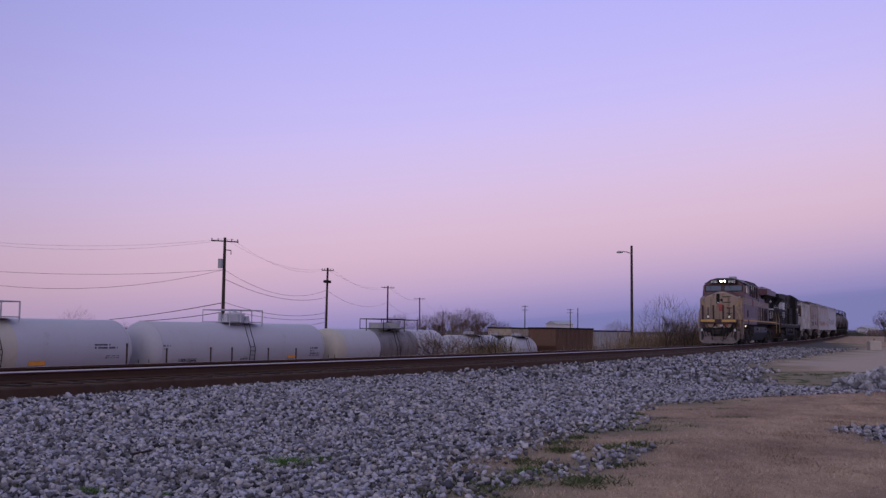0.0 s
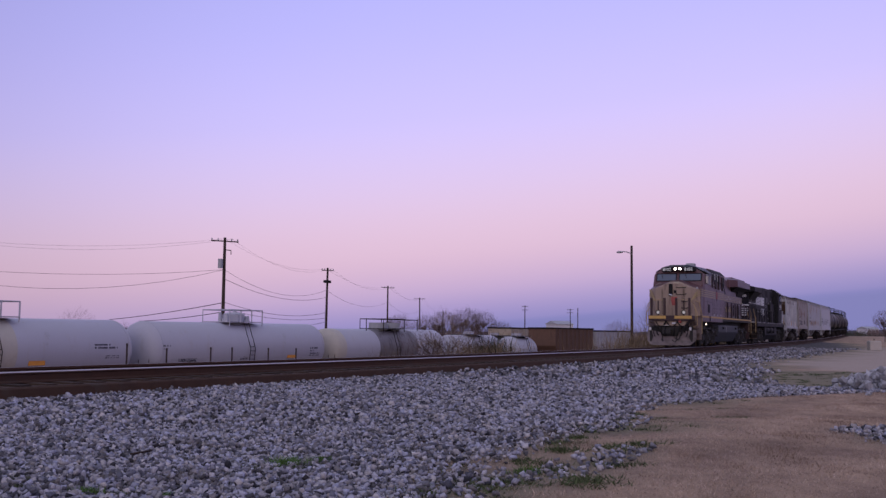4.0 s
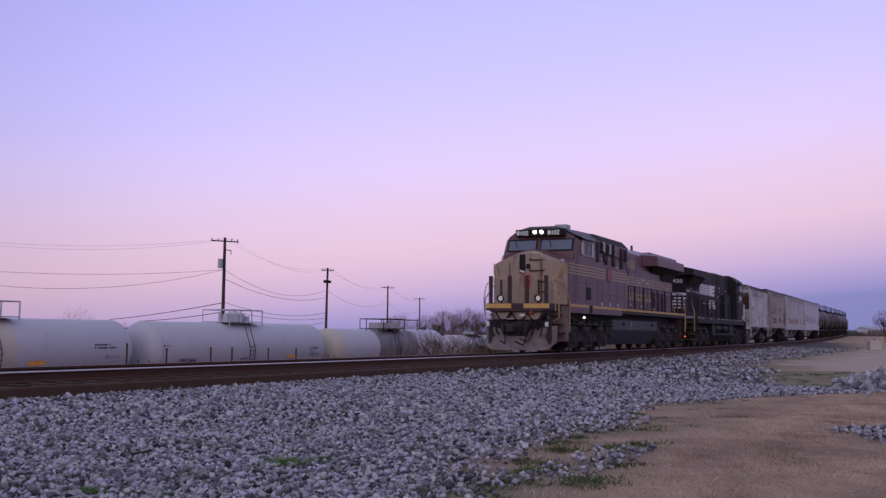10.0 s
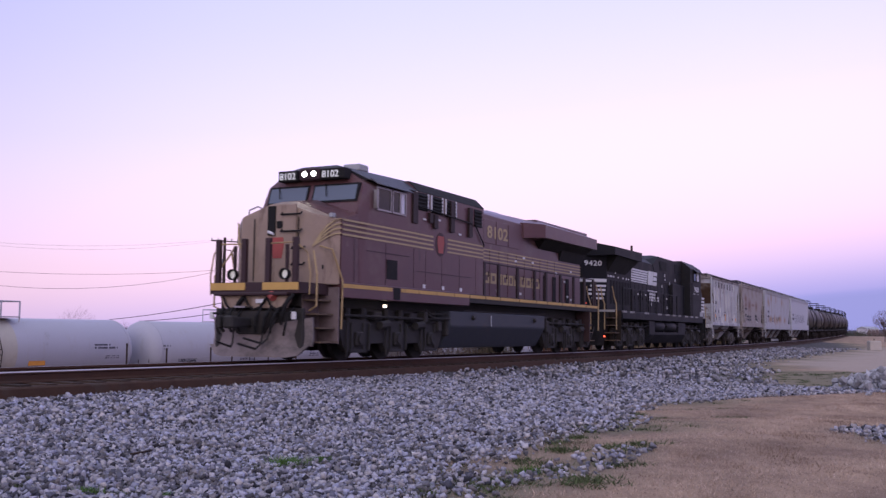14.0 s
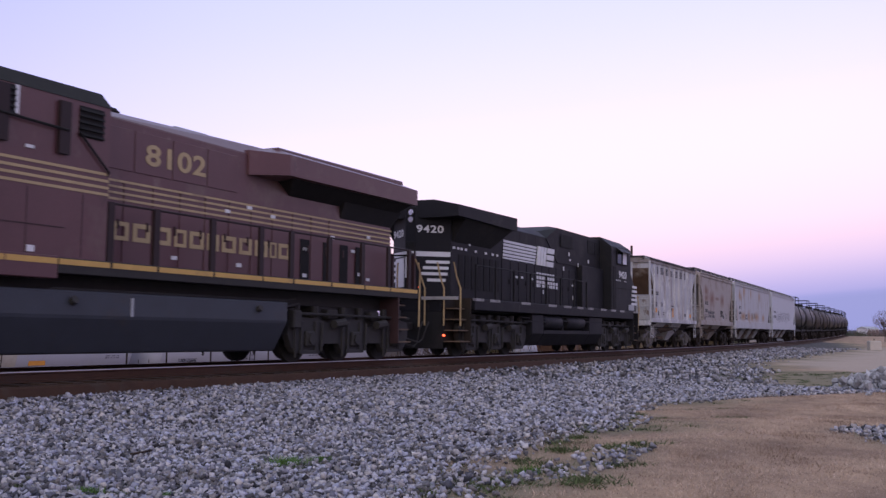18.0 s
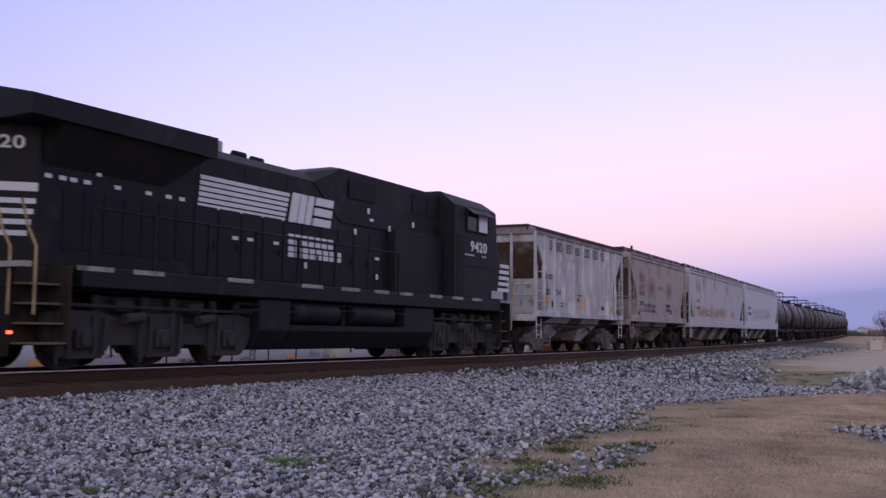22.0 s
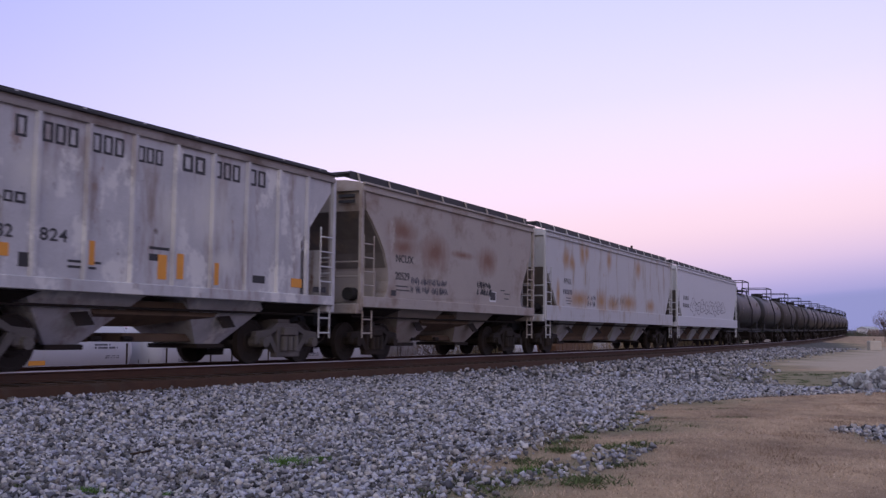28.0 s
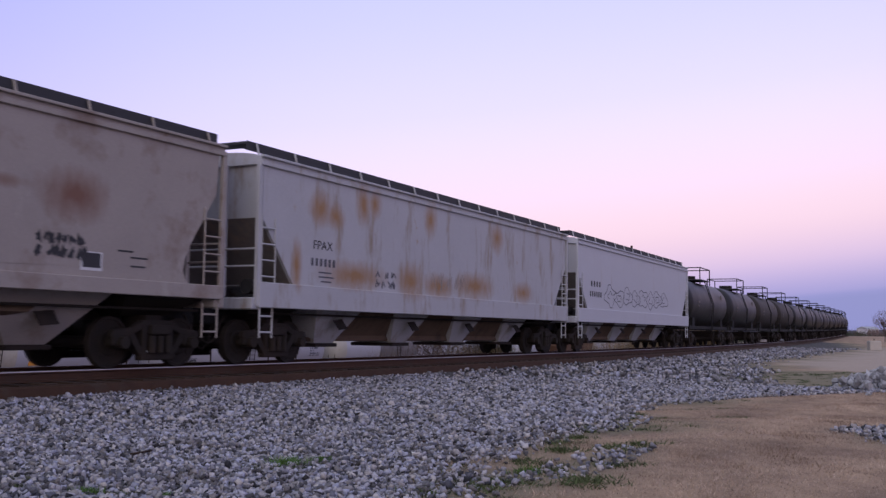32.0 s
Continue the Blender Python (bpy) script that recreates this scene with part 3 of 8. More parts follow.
def coupler(car, x0, x1, mat):
    """Drawbar and knuckle from x0 (face) to x1 (sill)."""
    bm = bmesh.new()
    lo, hi = min(x0, x1), max(x0, x1)
    box(bm, lo + 0.1, hi, -0.09, 0.09, 0.78, 0.98, 0.02)
    s = 1 if x0 < x1 else -1
    box(bm, min(x0, x0 + 0.26 * s), max(x0, x0 + 0.26 * s), -0.2, 0.06, 0.74, 1.02, 0.04)
    box(bm, min(x0 - 0.04 * s, x0 + 0.16 * s), max(x0 - 0.04 * s, x0 + 0.16 * s), 0.1, 0.2, 0.74, 1.02, 0.03)
    for y, sag in ((-0.42, 0.3), (0.42, 0.34), (-0.62, 0.42)):
        pts = [(x1 - 0.05 * s, y, 1.0), (x1 - 0.22 * s, y, 0.8), (x1 - 0.3 * s, y * 0.9, sag + 0.1), (x1 - 0.42 * s, y * 0.8, sag), (x0 + 0.1 * s, y * 0.7, sag + 0.12)]
        rail_of(bm, pts, 0.025)
    return part("coupler", bm, mat, car, "knuckle coupler with air hoses")


def ladder(name, x, y, z0, z1, width, mat, parent, along=True, rungs=5, r=0.018):
    bm = bmesh.new()
    d = (width / 2, 0) if along else (0, width / 2)
    for s in (-1, 1):
        rod(bm, (x + s * d[0], y + s * d[1], z0), (x + s * d[0], y + s * d[1], z1), r)
    for i in range(rungs):
        z = z0 + (z1 - z0) * (i + 0.35) / rungs
        rod(bm, (x - d[0], y - d[1], z), (x + d[0], y + d[1], z), r)
    return part(name, bm, mat, parent)


def steps(car, x, side, mat, edge, floor=1.7, plate_at=(-1, 1)):
    """A boarding stairwell at the corner: side plates and treads."""
    y0, y1 = (-1.5, -0.95) if side < 0 else (0.95, 1.5)
    bm = box(bmesh.new(), x - 0.32, x + 0.32, 0.95 * side - 0.02, 0.95 * side + 0.02, 0.42, floor)
    for k in plate_at:
        box(bm, x + 0.34 * k - 0.02, x + 0.34 * k + 0.02, y0, y1, 0.42, floor)
    well = part("stairwell", bm, mat, car)
    for i in range(4):
        z = 0.44 + i * 0.31
        bm = box(bmesh.new(), x - 0.32, x + 0.32, y0 + 0.02 + (0.06 * i if side < 0 else 0), y1 - 0.02 - (0 if side < 0 else 0.06 * i), z, z + 0.035)
        part("tread", bm, edge, well)
    return well


def grille(name, x0, x1, z0, z1, y, parent, label=""):
    """A dark louvred opening with slats on the near side."""
    bm = box(bmesh.new(), x0, x1, y - 0.01, y, z0, z1)
    g = part(name, bm, M["near_black"], parent, label)
    n = max(3, int((z1 - z0) / 0.09))
    bm = bmesh.new()
    for i in range(n):
        z = z0 + (z1 - z0) * (i + 0.5) / n
        prism_x(bm, [(y - 0.012, z - 0.03), (y - 0.045, z - 0.03), (y - 0.012, z + 0.02)], x0, x1)
    part("louvres", bm, M["near_black"], g)
    return g


def cab_window(name, x0, x1, z0, z1, y, parent, mat_frame, panes=2, glass=None):
    bm = bmesh.new()
    t = 0.045
    box(bm, x0 - t, x1 + t, y - 0.03, y, z1, z1 + t)
    box(bm, x0 - t, x1 + t, y - 0.03, y, z0 - t, z0)
    box(bm, x0 - t, x0, y - 0.03, y, z0, z1)
    box(bm, x1, x1 + t, y - 0.03, y, z0, z1)
    w = part(name, bm, mat_frame, parent)
    for i in range(panes):
        a, b = x0 + (x1 - x0) * i / panes, x0 + (x1 - x0) * (i + 1) / panes
        part("pane", box(bmesh.new(), a + 0.02, b - 0.02, y - 0.012, y - 0.002, z0, z1), glass or M["dark_glass"], w)
        if i:
            part("mullion", box(bmesh.new(), a - 0.02, a + 0.02, y - 0.03, y - 0.002, z0, z1), mat_frame, w)
    return w


def end_lamp(name, x, y, z, r, facing, mat, parent, label="", deep=0.03):
    """A round lamp in a short housing; facing is -1 towards the front, +1 towards the rear."""
    bm = bmesh.new()
    back, inner = x - 0.14 * facing, x - deep * facing
    lathe_x(bm, [(back, 0.0), (back, r * 1.1), (x, r * 1.3), (x, r * 1.05), (inner, r * 0.95), (inner, 0.0)], y, z, 16)
    bmesh.ops.recalc_face_normals(bm, faces=bm.faces)
    housing = part(name, bm, M["near_black"], parent, label)
    bm = bmesh.new()
    rod(bm, (inner + 0.006 * facing, y, z), (inner - 0.01 * facing, y, z), r * 0.93, 14)
    part("lens", bm, mat, housing)
    return housing


def walk_rail(car, xs, y, z0, z1, mat, thick=0.045):
    """Stanchions with a hand rail on top."""
    for x in xs:
        part("stanchion", box(bmesh.new(), x - thick, x + thick, y - 0.03, y + 0.03, z0, z1), mat, car)
    bm = bmesh.new()
    rod(bm, (xs[0], y, z1 - 0.02), (xs[-1], y, z1 - 0.02), 0.022)
    part("handrail", bm, mat, car)


def maroon_locomotive():
    L = 22.05
    car = thing("locomotive", "maroon and buff diesel locomotive with gold stripes and lit headlights", "locomotive", "locomotives of the freight train")
    mb, dk = M["tuscan"], M["tuscan_dark"]
    part("underframe", box(box(bmesh.new(), 1.6, 20.95, -0.93, 0.93, 1.25, 1.70, 0.02), 9.22, 20.95, -1.5, 1.5, 1.56, 1.81, 0.01), M["under"], car)
    part("front_deck", box(bmesh.new(), 1.12, 2.5, -1.22, 1.22, 1.52, 1.775, 0.01), dk, car)
    for s in (-1, 1):
        part("side_skirt", box(bmesh.new(), 2.42, 9.22, min(s * 1.2, s * 1.5), max(s * 1.2, s * 1.5), 1.47, 1.83, 0.012), mb, car, "maroon skirt under the cab")
    part("skirt_latch", box(bmesh.new(), 4.78, 5.12, -1.51, -1.48, 1.5, 1.8, 0.01), M["near_black"], car)
    for x0, x1 in ((2.44, 4.72), (5.17, 6.1), (6.13, 7.12), (7.15, 8.2), (8.23, 9.2), (9.24, 10.3), (10.36, 11.4), (11.46, 12.9), (12.96, 14.4), (14.46, 15.45), (15.52, 16.9), (16.96, 18.3), (18.36, 19.5), (19.56, 20.9)):
        panel("sill_stripe", x0, x1, 1.70, 1.79, -1.5, M["gold"], car, "worn gold stripe along the sill", 0.008)
    for s in (-1, 1):
        part("end_stripe", box(bmesh.new(), 1.1, 1.118, min(s * 0.24, s * 1.2), max(s * 0.24, s * 1.2), 1.60, 1.765), M["gold"], car, "gold stripe across the front sill")
    part("fuel_tank", prism_x(bmesh.new(), [(-1.42, 1.30), (-1.42, 0.88), (-1.08, 0.27), (1.08, 0.27), (1.42, 0.88), (1.42, 1.30)], 8.15, 15.42, 0.03), M["tank_blue"], car, "slate grey fuel tank with a chamfered bottom")
    bm = bmesh.new()
    cols = []
    for k in range(-6, 7):
        f = abs(k) / 6
        cols.append([bm.verts.new((0.98 + 0.46 * f ** 1.6 + o, 1.36 * k / 6, z)) for z, o in ((0.12 + 0.26 * max(0.0, f - 0.8) * 5, -0.12), (0.36, 0.0), (0.6, 0.04), (0.74 + 0.26 * f, 0.0))])
    for a, c in zip(cols, cols[1:]):
        for i in range(3):
            bm.faces.new((a[i], c[i], c[i + 1], a[i + 1]))
    out = bmesh.ops.extrude_face_region(bm, geom=list(bm.faces))
    bmesh.ops.translate(bm, verts=[v for v in out["geom"] if isinstance(v, bmesh.types.BMVert)], vec=(0.06, 0, 0))
    bmesh.ops.recalc_face_normals(bm, faces=bm.faces)
    part("plough_blade", bm, M["plough"], car, "dusty mauve-grey curved plough blade", True)
    part("pilot", box(bmesh.new(), 1.3, 1.42, -1.2, 1.2, 0.3, 1.2, 0.02), M["under"], car, "grimy pilot plate")
    part("buffer_plate", hull(bmesh.new(), both([(1.1, 0.95, 1.50), (1.1, 0.78, 1.20), (1.32, 0.95, 1.50), (1.32, 0.78, 1.20)])), M["buff"], car, "buff plate under the front deck")
    part("anticlimber", box(bmesh.new(), 0.95, 1.15, -1.0, 1.0, 1.47, 1.545, 0.02), dk, car)
    part("draft_box", box(bmesh.new(), 0.98, 1.4, -0.3, 0.3, 0.78, 1.14, 0.03), M["rusty_gear"], car)
    # chain and cut levers hanging before the pilot
    bm = bmesh.new()
    for y in (-0.7, -0.1, 0.5):
        rail_of(bm, [(1.06, y - 0.3, 1.44), (1.02, y - 0.16, 1.22), (1.0, y, 1.16), (1.02, y + 0.16, 1.24), (1.06, y + 0.3, 1.44)], 0.028)
    rod(bm, (0.98, -1.0, 1.08), (0.98, 1.0, 1.08), 0.024)
    for y in (-1.0, 0.92):
        rail_of(bm, [(1.25, y, 1.2), (1.0, y, 1.05), (0.96, y * 0.97, 0.75), (1.02, y * 0.9, 0.6)], 0.026)
    part("uncoupling_lever", bm, M["near_black"], car)
    for y in (-1.12, 1.12):
        part("buffer_lamp_plate", box(bmesh.new(), 1.06, 1.1, y - 0.06, y + 0.06, 0.95, 1.12, 0.01), M["white"], car)
    # coloured air-hose glad hand and a pale tag before the buff plate
    part("glad_hand", rod(bmesh.new(), (1.06, -0.5, 1.50), (1.02, -0.62, 1.42), 0.09, 10), M["red"], car, "red air hose handle")
    part("hose_tag", box(bmesh.new(), 1.02, 1.05, -0.34, -0.12, 1.30, 1.40, 0.01), M["white"], car, "pale tag on the front hoses")
    for y in (-1.0, 0.3):
        rail = rail_of(bmesh.new(), [(1.08, y - 0.1, 1.5), (0.95, y, 1.3), (0.98, y + 0.12, 1.02), (1.05, y + 0.2, 0.85)], 0.04, 8)
        part("air_hose", rail, M["near_black"], car)
    part("coupler_housing", hull(bmesh.new(), both([(0.9, 0.62, 1.12), (0.95, 0.56, 0.9), (0.98, 0.34, 0.62), (1.1, 0.66, 1.14), (1.12, 0.36, 0.6)]), 0.03), M["under"], car, "grimy coupler housing")
    for y in (-0.78, -0.55, -0.3, 0.22, 0.48, 0.74):
        part("air_hose", rail_of(bmesh.new(), [(1.02, y, 1.2), (0.84, y * 0.96, 1.0), (0.82, y * 0.9, 0.78), (0.88, y * 0.82, 0.66)], 0.035, 6), M["near_black"], car)
    coupler(car, 0.12, 1.2, M["under"])
    part("end_step", box(bmesh.new(), 0.8, 1.1, 0.0, 0.3, 1.2, 1.24), M["steel"], car)
    for side in (-1, 1):
        steps(car, 1.95, side, M["step_plate"], M["tread"], plate_at=(1,))
        steps(car, 20.3, side, M["tuscan_dark"], M["tread"], plate_at=(-1,))
    # nose: buff face folding back to maroon sides
    nose = part("nose", hull(bmesh.new(), both([(1.90, 1.04, 1.76), (1.94, 1.0, 3.36), (1.98, 0.24, 3.63), (2.38, 1.46, 1.76), (2.40, 1.455, 3.25), (2.40, 0.24, 3.74)]), 0.02), M["buff"], car, "buff painted nose")
    part("nose_cheek", hull(bmesh.new(), both([(2.395, 1.462, 1.76), (2.395, 1.457, 3.255), (2.40, 0.24, 3.745), (3.14, 1.475, 1.76), (3.14, 1.46, 3.46), (3.2, 0.24, 3.86)]), 0.012), mb, car, "maroon side of the nose below the windscreen")
    # raised near-black block paints the shade of the door recess
    part("nose_door", box(bmesh.new(), 1.88, 1.93, 0.02, 0.24, 2.90, 3.58, 0.01), M["near_black"], nose, "near-black block for the shaded recess beside the nose door")
    part("door_strip", box(bmesh.new(), 1.872, 1.93, -0.56, 0.0, 1.80, 3.60, 0.012), M["buff"], nose, "buff nose door")
    for s in (-1, 1):
        part("door_seam", box(bmesh.new(), 1.885, 1.91, 0.62 * s - 0.008, 0.62 * s + 0.008, 1.85, 3.3), M["near_black"], nose)
    for y, z, w in ((-0.46, 3.36, 0.27), (-0.46, 2.97, 0.27), (-0.66, 2.57, 0.16), (-0.66, 2.2, 0.16)):
        part("grab_iron", rail_of(bmesh.new(), [(1.87, y - w, z + 0.05), (1.8, y - w, z), (1.8, y + w, z), (1.87, y + w, z + 0.05)], 0.022), M["near_black"], nose)
    part("door_latch", box(bmesh.new(), 1.85, 1.89, -0.2, -0.04, 3.05, 3.22, 0.01), M["near_black"], nose)
    part("bell_handle", rail_of(bmesh.new(), [(1.86, 0.2, 2.98), (1.82, 0.02, 2.92)], 0.035), M["white"], nose, "pale latch handle")
    part("nose_hook", box(bmesh.new(), 2.2, 2.36, -1.33, -1.24, 3.3, 3.4, 0.01), M["insulator"], nose)
    part("sand_filler", box(bmesh.new(), 2.06, 2.12, -1.2, -1.13, 2.1, 2.2, 0.01), M["near_black"], nose)
    part("sight_mirror", rail_of(bmesh.new(), [(2.3, 1.1, 3.42), (2.25, 1.05, 3.56), (2.25, 0.8, 3.64), (2.35, 0.75, 3.6)], 0.018), M["steel"], nose)
    part("emblem", hull(bmesh.new(), [(x, y - 0.07, z) for x in (1.86, 1.88) for y, z in ((-0.15, 2.84), (0.15, 2.84), (-0.18, 2.68), (0.18, 2.68), (-0.12, 2.36), (0.12, 2.36))]), M["red"], nose, "red keystone shaped badge")
    for k in range(4):
        z = 2.92 + 0.113 * k
        for s in (-1, 1):
            bm = bmesh.new()
            foot = (1.905 + 0.01 * k, s * (1.0 + 0.012 * k), 2.62 + 0.02 * k)
            pts = [foot]
            for f in (0.25, 0.5, 0.75, 1.0):
                rise = math.sin(f * math.pi / 2)
                x, y = 1.90 + 0.49 * f, 1.04 + 0.42 * f
                pts.append((x, s * y, foot[2] + (z + 0.022 - foot[2]) * rise))
            for a, b in zip(pts, pts[1:]):
                rod(bm, (a[0] - 0.012, a[1] + s * 0.012, a[2]), (b[0] - 0.012, b[1] + s * 0.012, b[2]), 0.022, 4)
            part("nose_stripe", bm, M["pale_gold"], nose)
    # cab
    cab = part("cab", hull(bmesh.new(), both([(3.1, 1.44, 1.72), (6.05, 1.48, 1.72), (3.13, 1.42, 3.5), (3.45, 1.36, 4.28), (3.5, 0.85, 4.62), (3.6, 0.6, 4.72), (6.05, 1.48, 4.30), (6.05, 0.9, 4.70), (3.2, 1.48, 1.72), (3.7, 1.48, 4.2)]), 0.02), mb, car, "maroon wide crew cab")
    part("cab_roof", hull(bmesh.new(), both([(3.48, 0.9, 4.64), (6.1, 1.0, 4.70), (3.65, 0.5, 4.77), (6.1, 0.5, 4.80), (6.1, 1.46, 4.38), (3.7, 1.42, 4.36)])), M["tank_blue"], cab, "grey cab roof")
    part("roof_vent", box(bmesh.new(), 4.3, 4.75, -0.75, -0.25, 4.72, 4.9, 0.03), M["insulator"], cab)
    # windscreen
    for y0, y1 in ((-1.30, -0.10), (0.12, 1.2)):
        zs = (3.84, 4.21)
        for nm, grow, push, mat in (("windscreen_frame", 0.05, 0.02, M["near_black"]), ("windscreen", 0.0, 0.035, M["glass"])):
            x0 = 3.125 + 0.33 * (zs[0] - 3.5)
            x1 = 3.125 + 0.33 * (zs[1] - 3.5)
            pts = []
            for z, x in ((zs[0] - grow, x0 - 0.33 * grow), (zs[1] + grow, x1 + 0.33 * grow)):
                for y in (y0 - grow, y1 + grow):
                    pts += [(x - push, y, z), (x + 0.14, y, z)]
            part(nm, hull(bmesh.new(), pts), mat, cab)
        part("wiper", rail_of(bmesh.new(), [(3.32, (y0 + y1) / 2 + 0.3, 4.26), (3.19, (y0 + y1) / 2 + 0.2, 3.95)], 0.012), M["near_black"], cab)
    # headlight and number boards over the screen
    part("headlight_housing", box(bmesh.new(), 3.18, 3.6, -0.3, 0.3, 4.36, 4.66, 0.03), M["tuscan_dark"], cab)
    for y in (-0.13, 0.13):
        end_lamp("headlight", 3.16, y, 4.51, 0.07, -1, M["lamp"], cab, "lit twin sealed-beam headlight", 0.02)
    for y0, y1 in ((-1.02, -0.34), (0.34, 0.9)):
        b = part("number_board", box(bmesh.new(), 3.17, 3.5, y0, y1, 4.36, 4.62, 0.012), M["near_black"], cab)
        lettering("road_number", "8102", 0.24, M["board"], b, Matrix.Translation((3.164, y1 - 0.04, 4.40)) @ pose(0, 0, 0, 90, 0, -90), "glowing white numerals")
    # side windows with awning; the pale last pane paints daylight showing through
    for x0, x1, gl in ((3.95, 4.56, None), (4.70, 5.02, None), (5.10, 5.32, M["daylit"])):
        cab_window("cab_window", x0, x1, 3.69, 4.19, -1.485, cab, M["steel"], 1, gl)
    part("awning", hull(bmesh.new(), [(x, y, z) for x in (3.75, 5.55) for y, z in ((-1.40, 4.42), (-1.40, 4.38), (-1.62, 4.25), (-1.62, 4.27))]), M["tank_blue"], cab, "grey metal sun awning")
    part("mirror", box(bmesh.new(), 3.74, 3.80, -1.62, -1.5, 3.66, 4.12, 0.01), M["steel"], cab)
    panel("cab_vent", 4.45, 4.98, 2.0, 2.48, -1.48, M["near_black"], cab)
    panel("door_seam", 3.5, 5.6, 2.62, 2.635, -1.48, dk, cab)
    # equipment cabinet behind the cab
    cabinet = part("equipment_cabinet", hull(bmesh.new(), both([(6.05, 1.46, 1.72), (10.25, 1.46, 1.72), (6.05, 1.46, 4.40), (10.25, 1.46, 4.40), (6.05, 1.18, 4.66), (10.25, 1.18, 4.66)]), 0.015), mb, car, "maroon full-width equipment cabinet")
    # near-black cap over the sloping roof edge
    part("cabinet_roof", hull(bmesh.new(), both([(6.06, 1.475, 4.385), (10.265, 1.475, 4.385), (6.06, 1.19, 4.672), (10.265, 1.19, 4.672), (6.06, 0.9, 4.60), (10.265, 0.9, 4.60)])), M["near_black"], cabinet, "near-black cap over the cabinet's roof edge")
    for x0, x1 in ((6.02, 6.60), (6.86, 7.45), (7.72, 8.30)):
        grille("grille", x0, x1, 3.90, 4.36, -1.462, cabinet, "dark louvred grille")
    grille("grille", 9.56, 10.08, 3.80, 4.31, -1.462, cabinet, "dark louvred grille")
    for x0, x1, z0, z1 in ((5.72, 5.98, 3.52, 4.34), (6.92, 7.14, 3.49, 3.86), (7.92, 8.16, 3.48, 4.34), (9.12, 9.34, 3.45, 4.30), (6.66, 6.84, 3.62, 3.88)):
        panel("grille_post", x0, x1, z0, z1, -1.46, M["post_paint"], cabinet, "", 0.07)
    for x in (5.99, 6.63, 6.83, 7.48, 7.69, 8.33):
        panel("perforated_strip", x - 0.035, x + 0.035, 3.93, 4.37, -1.465, M["white"], cabinet, "pale perforated strip", 0.02)
    for x, z in ((6.45, 3.66), (7.3, 3.72), (8.05, 3.72), (8.6, 3.45)):
        panel("data_plate", x - 0.08, x + 0.08, z, z + 0.05, -1.465, M["white"], cabinet)
    part("conduit", rail_of(bmesh.new(), [(6.0, -1.53, 3.98), (9.3, -1.53, 3.84)], 0.022), M["near_black"], cabinet)
    panel("seam", 6.0, 9.34, 2.28, 2.295, -1.46, dk, cabinet)
    part("conduit", rail_of(bmesh.new(), [(9.55, -1.5, 3.86), (9.85, -1.5, 3.6), (10.2, -1.5, 3.3), (10.3, -1.2, 2.95)], 0.02), M["near_black"], cabinet)
    for x in (6.47, 7.58, 8.70):
        panel("data_plate", x - 0.07, x + 0.07, 1.86, 1.96, -1.46, M["white"], cabinet)
    part("emblem_ring", hull(bmesh.new(), [(7.41 + 0.30 * math.cos(q), y, 3.09 + 0.33 * math.sin(q)) for y in (-1.468, -1.455) for q in np.linspace(0, 6, 14)]), dk, cabinet)
    part("emblem", hull(bmesh.new(), [(x, y, z) for y in (-1.475, -1.455) for x, z in ((7.24, 3.32), (7.58, 3.32), (7.20, 3.14), (7.62, 3.14), (7.28, 2.85), (7.54, 2.85))]), M["red"], cabinet, "red keystone shaped badge with worn edge")
    # engine hood
    hood = part("engine_hood", hull(bmesh.new(), both([(10.25, 0.95, 1.72), (20.42, 0.95, 1.72), (10.25, 0.95, 4.40), (20.42, 0.95, 4.30), (10.25, 0.6, 4.58), (15.6, 0.6, 4.66), (20.42, 0.6, 4.52)]), 0.015), mb, car, "maroon engine hood")
    doors = mesh_of("hood_door", box(bmesh.new(), -0.33, 0.33, -0.018, 0.0, 0.0, 1.5, 0.006), mb)
    for i in range(11):
        piece("hood_door", doors, hood, pose(10.7 + i * 0.72, -0.952, 1.8))
    upper = mesh_of("hood_panel", box(bmesh.new(), -0.45, 0.45, -0.015, 0.0, 0.0, 0.75, 0.006), mb)
    for i in range(4):
        piece("hood_panel", upper, hood, pose(10.80 + i * 0.98, -0.952, 3.50))
    for x in (16.6, 17.5, 18.2, 18.9):
        panel("dark_opening", x - 0.17, x + 0.17, 1.85, 2.75, -0.972, M["near_black"], hood)
    for x, z in ((13.9, 3.05), (14.6, 3.2), (15.4, 3.1), (16.6, 2.5), (18.6, 2.6), (19.3, 1.95), (12.4, 2.0), (19.3, 3.0)):
        panel("data_plate", x - 0.08, x + 0.08, z, z + 0.07, -0.972, M["white"], hood)
    part("exhaust_stack", box(bmesh.new(), 13.0, 14.0, -0.35, 0.35, 4.5, 4.72, 0.03), M["steel"], hood)
    part("horn_cluster", rail_of(rail_of(bmesh.new(), [(10.9, -0.4, 4.66), (11.35, -0.4, 4.66)], 0.07, 8), [(11.1, -0.2, 4.68), (11.6, -0.2, 4.68)], 0.08, 8), M["near_black"], hood)
    # radiator wings
    wings = part("radiator_wing", hull(bmesh.new(), both([(15.27, 1.5, 3.98), (20.85, 1.5, 3.99), (15.27, 1.5, 4.42), (20.85, 1.5, 4.38), (14.52, 1.0, 3.92), (14.52, 1.0, 4.44), (20.85, 1.0, 4.56), (15.45, 1.0, 4.62)])), mb, car, "maroon overhanging radiator housing")
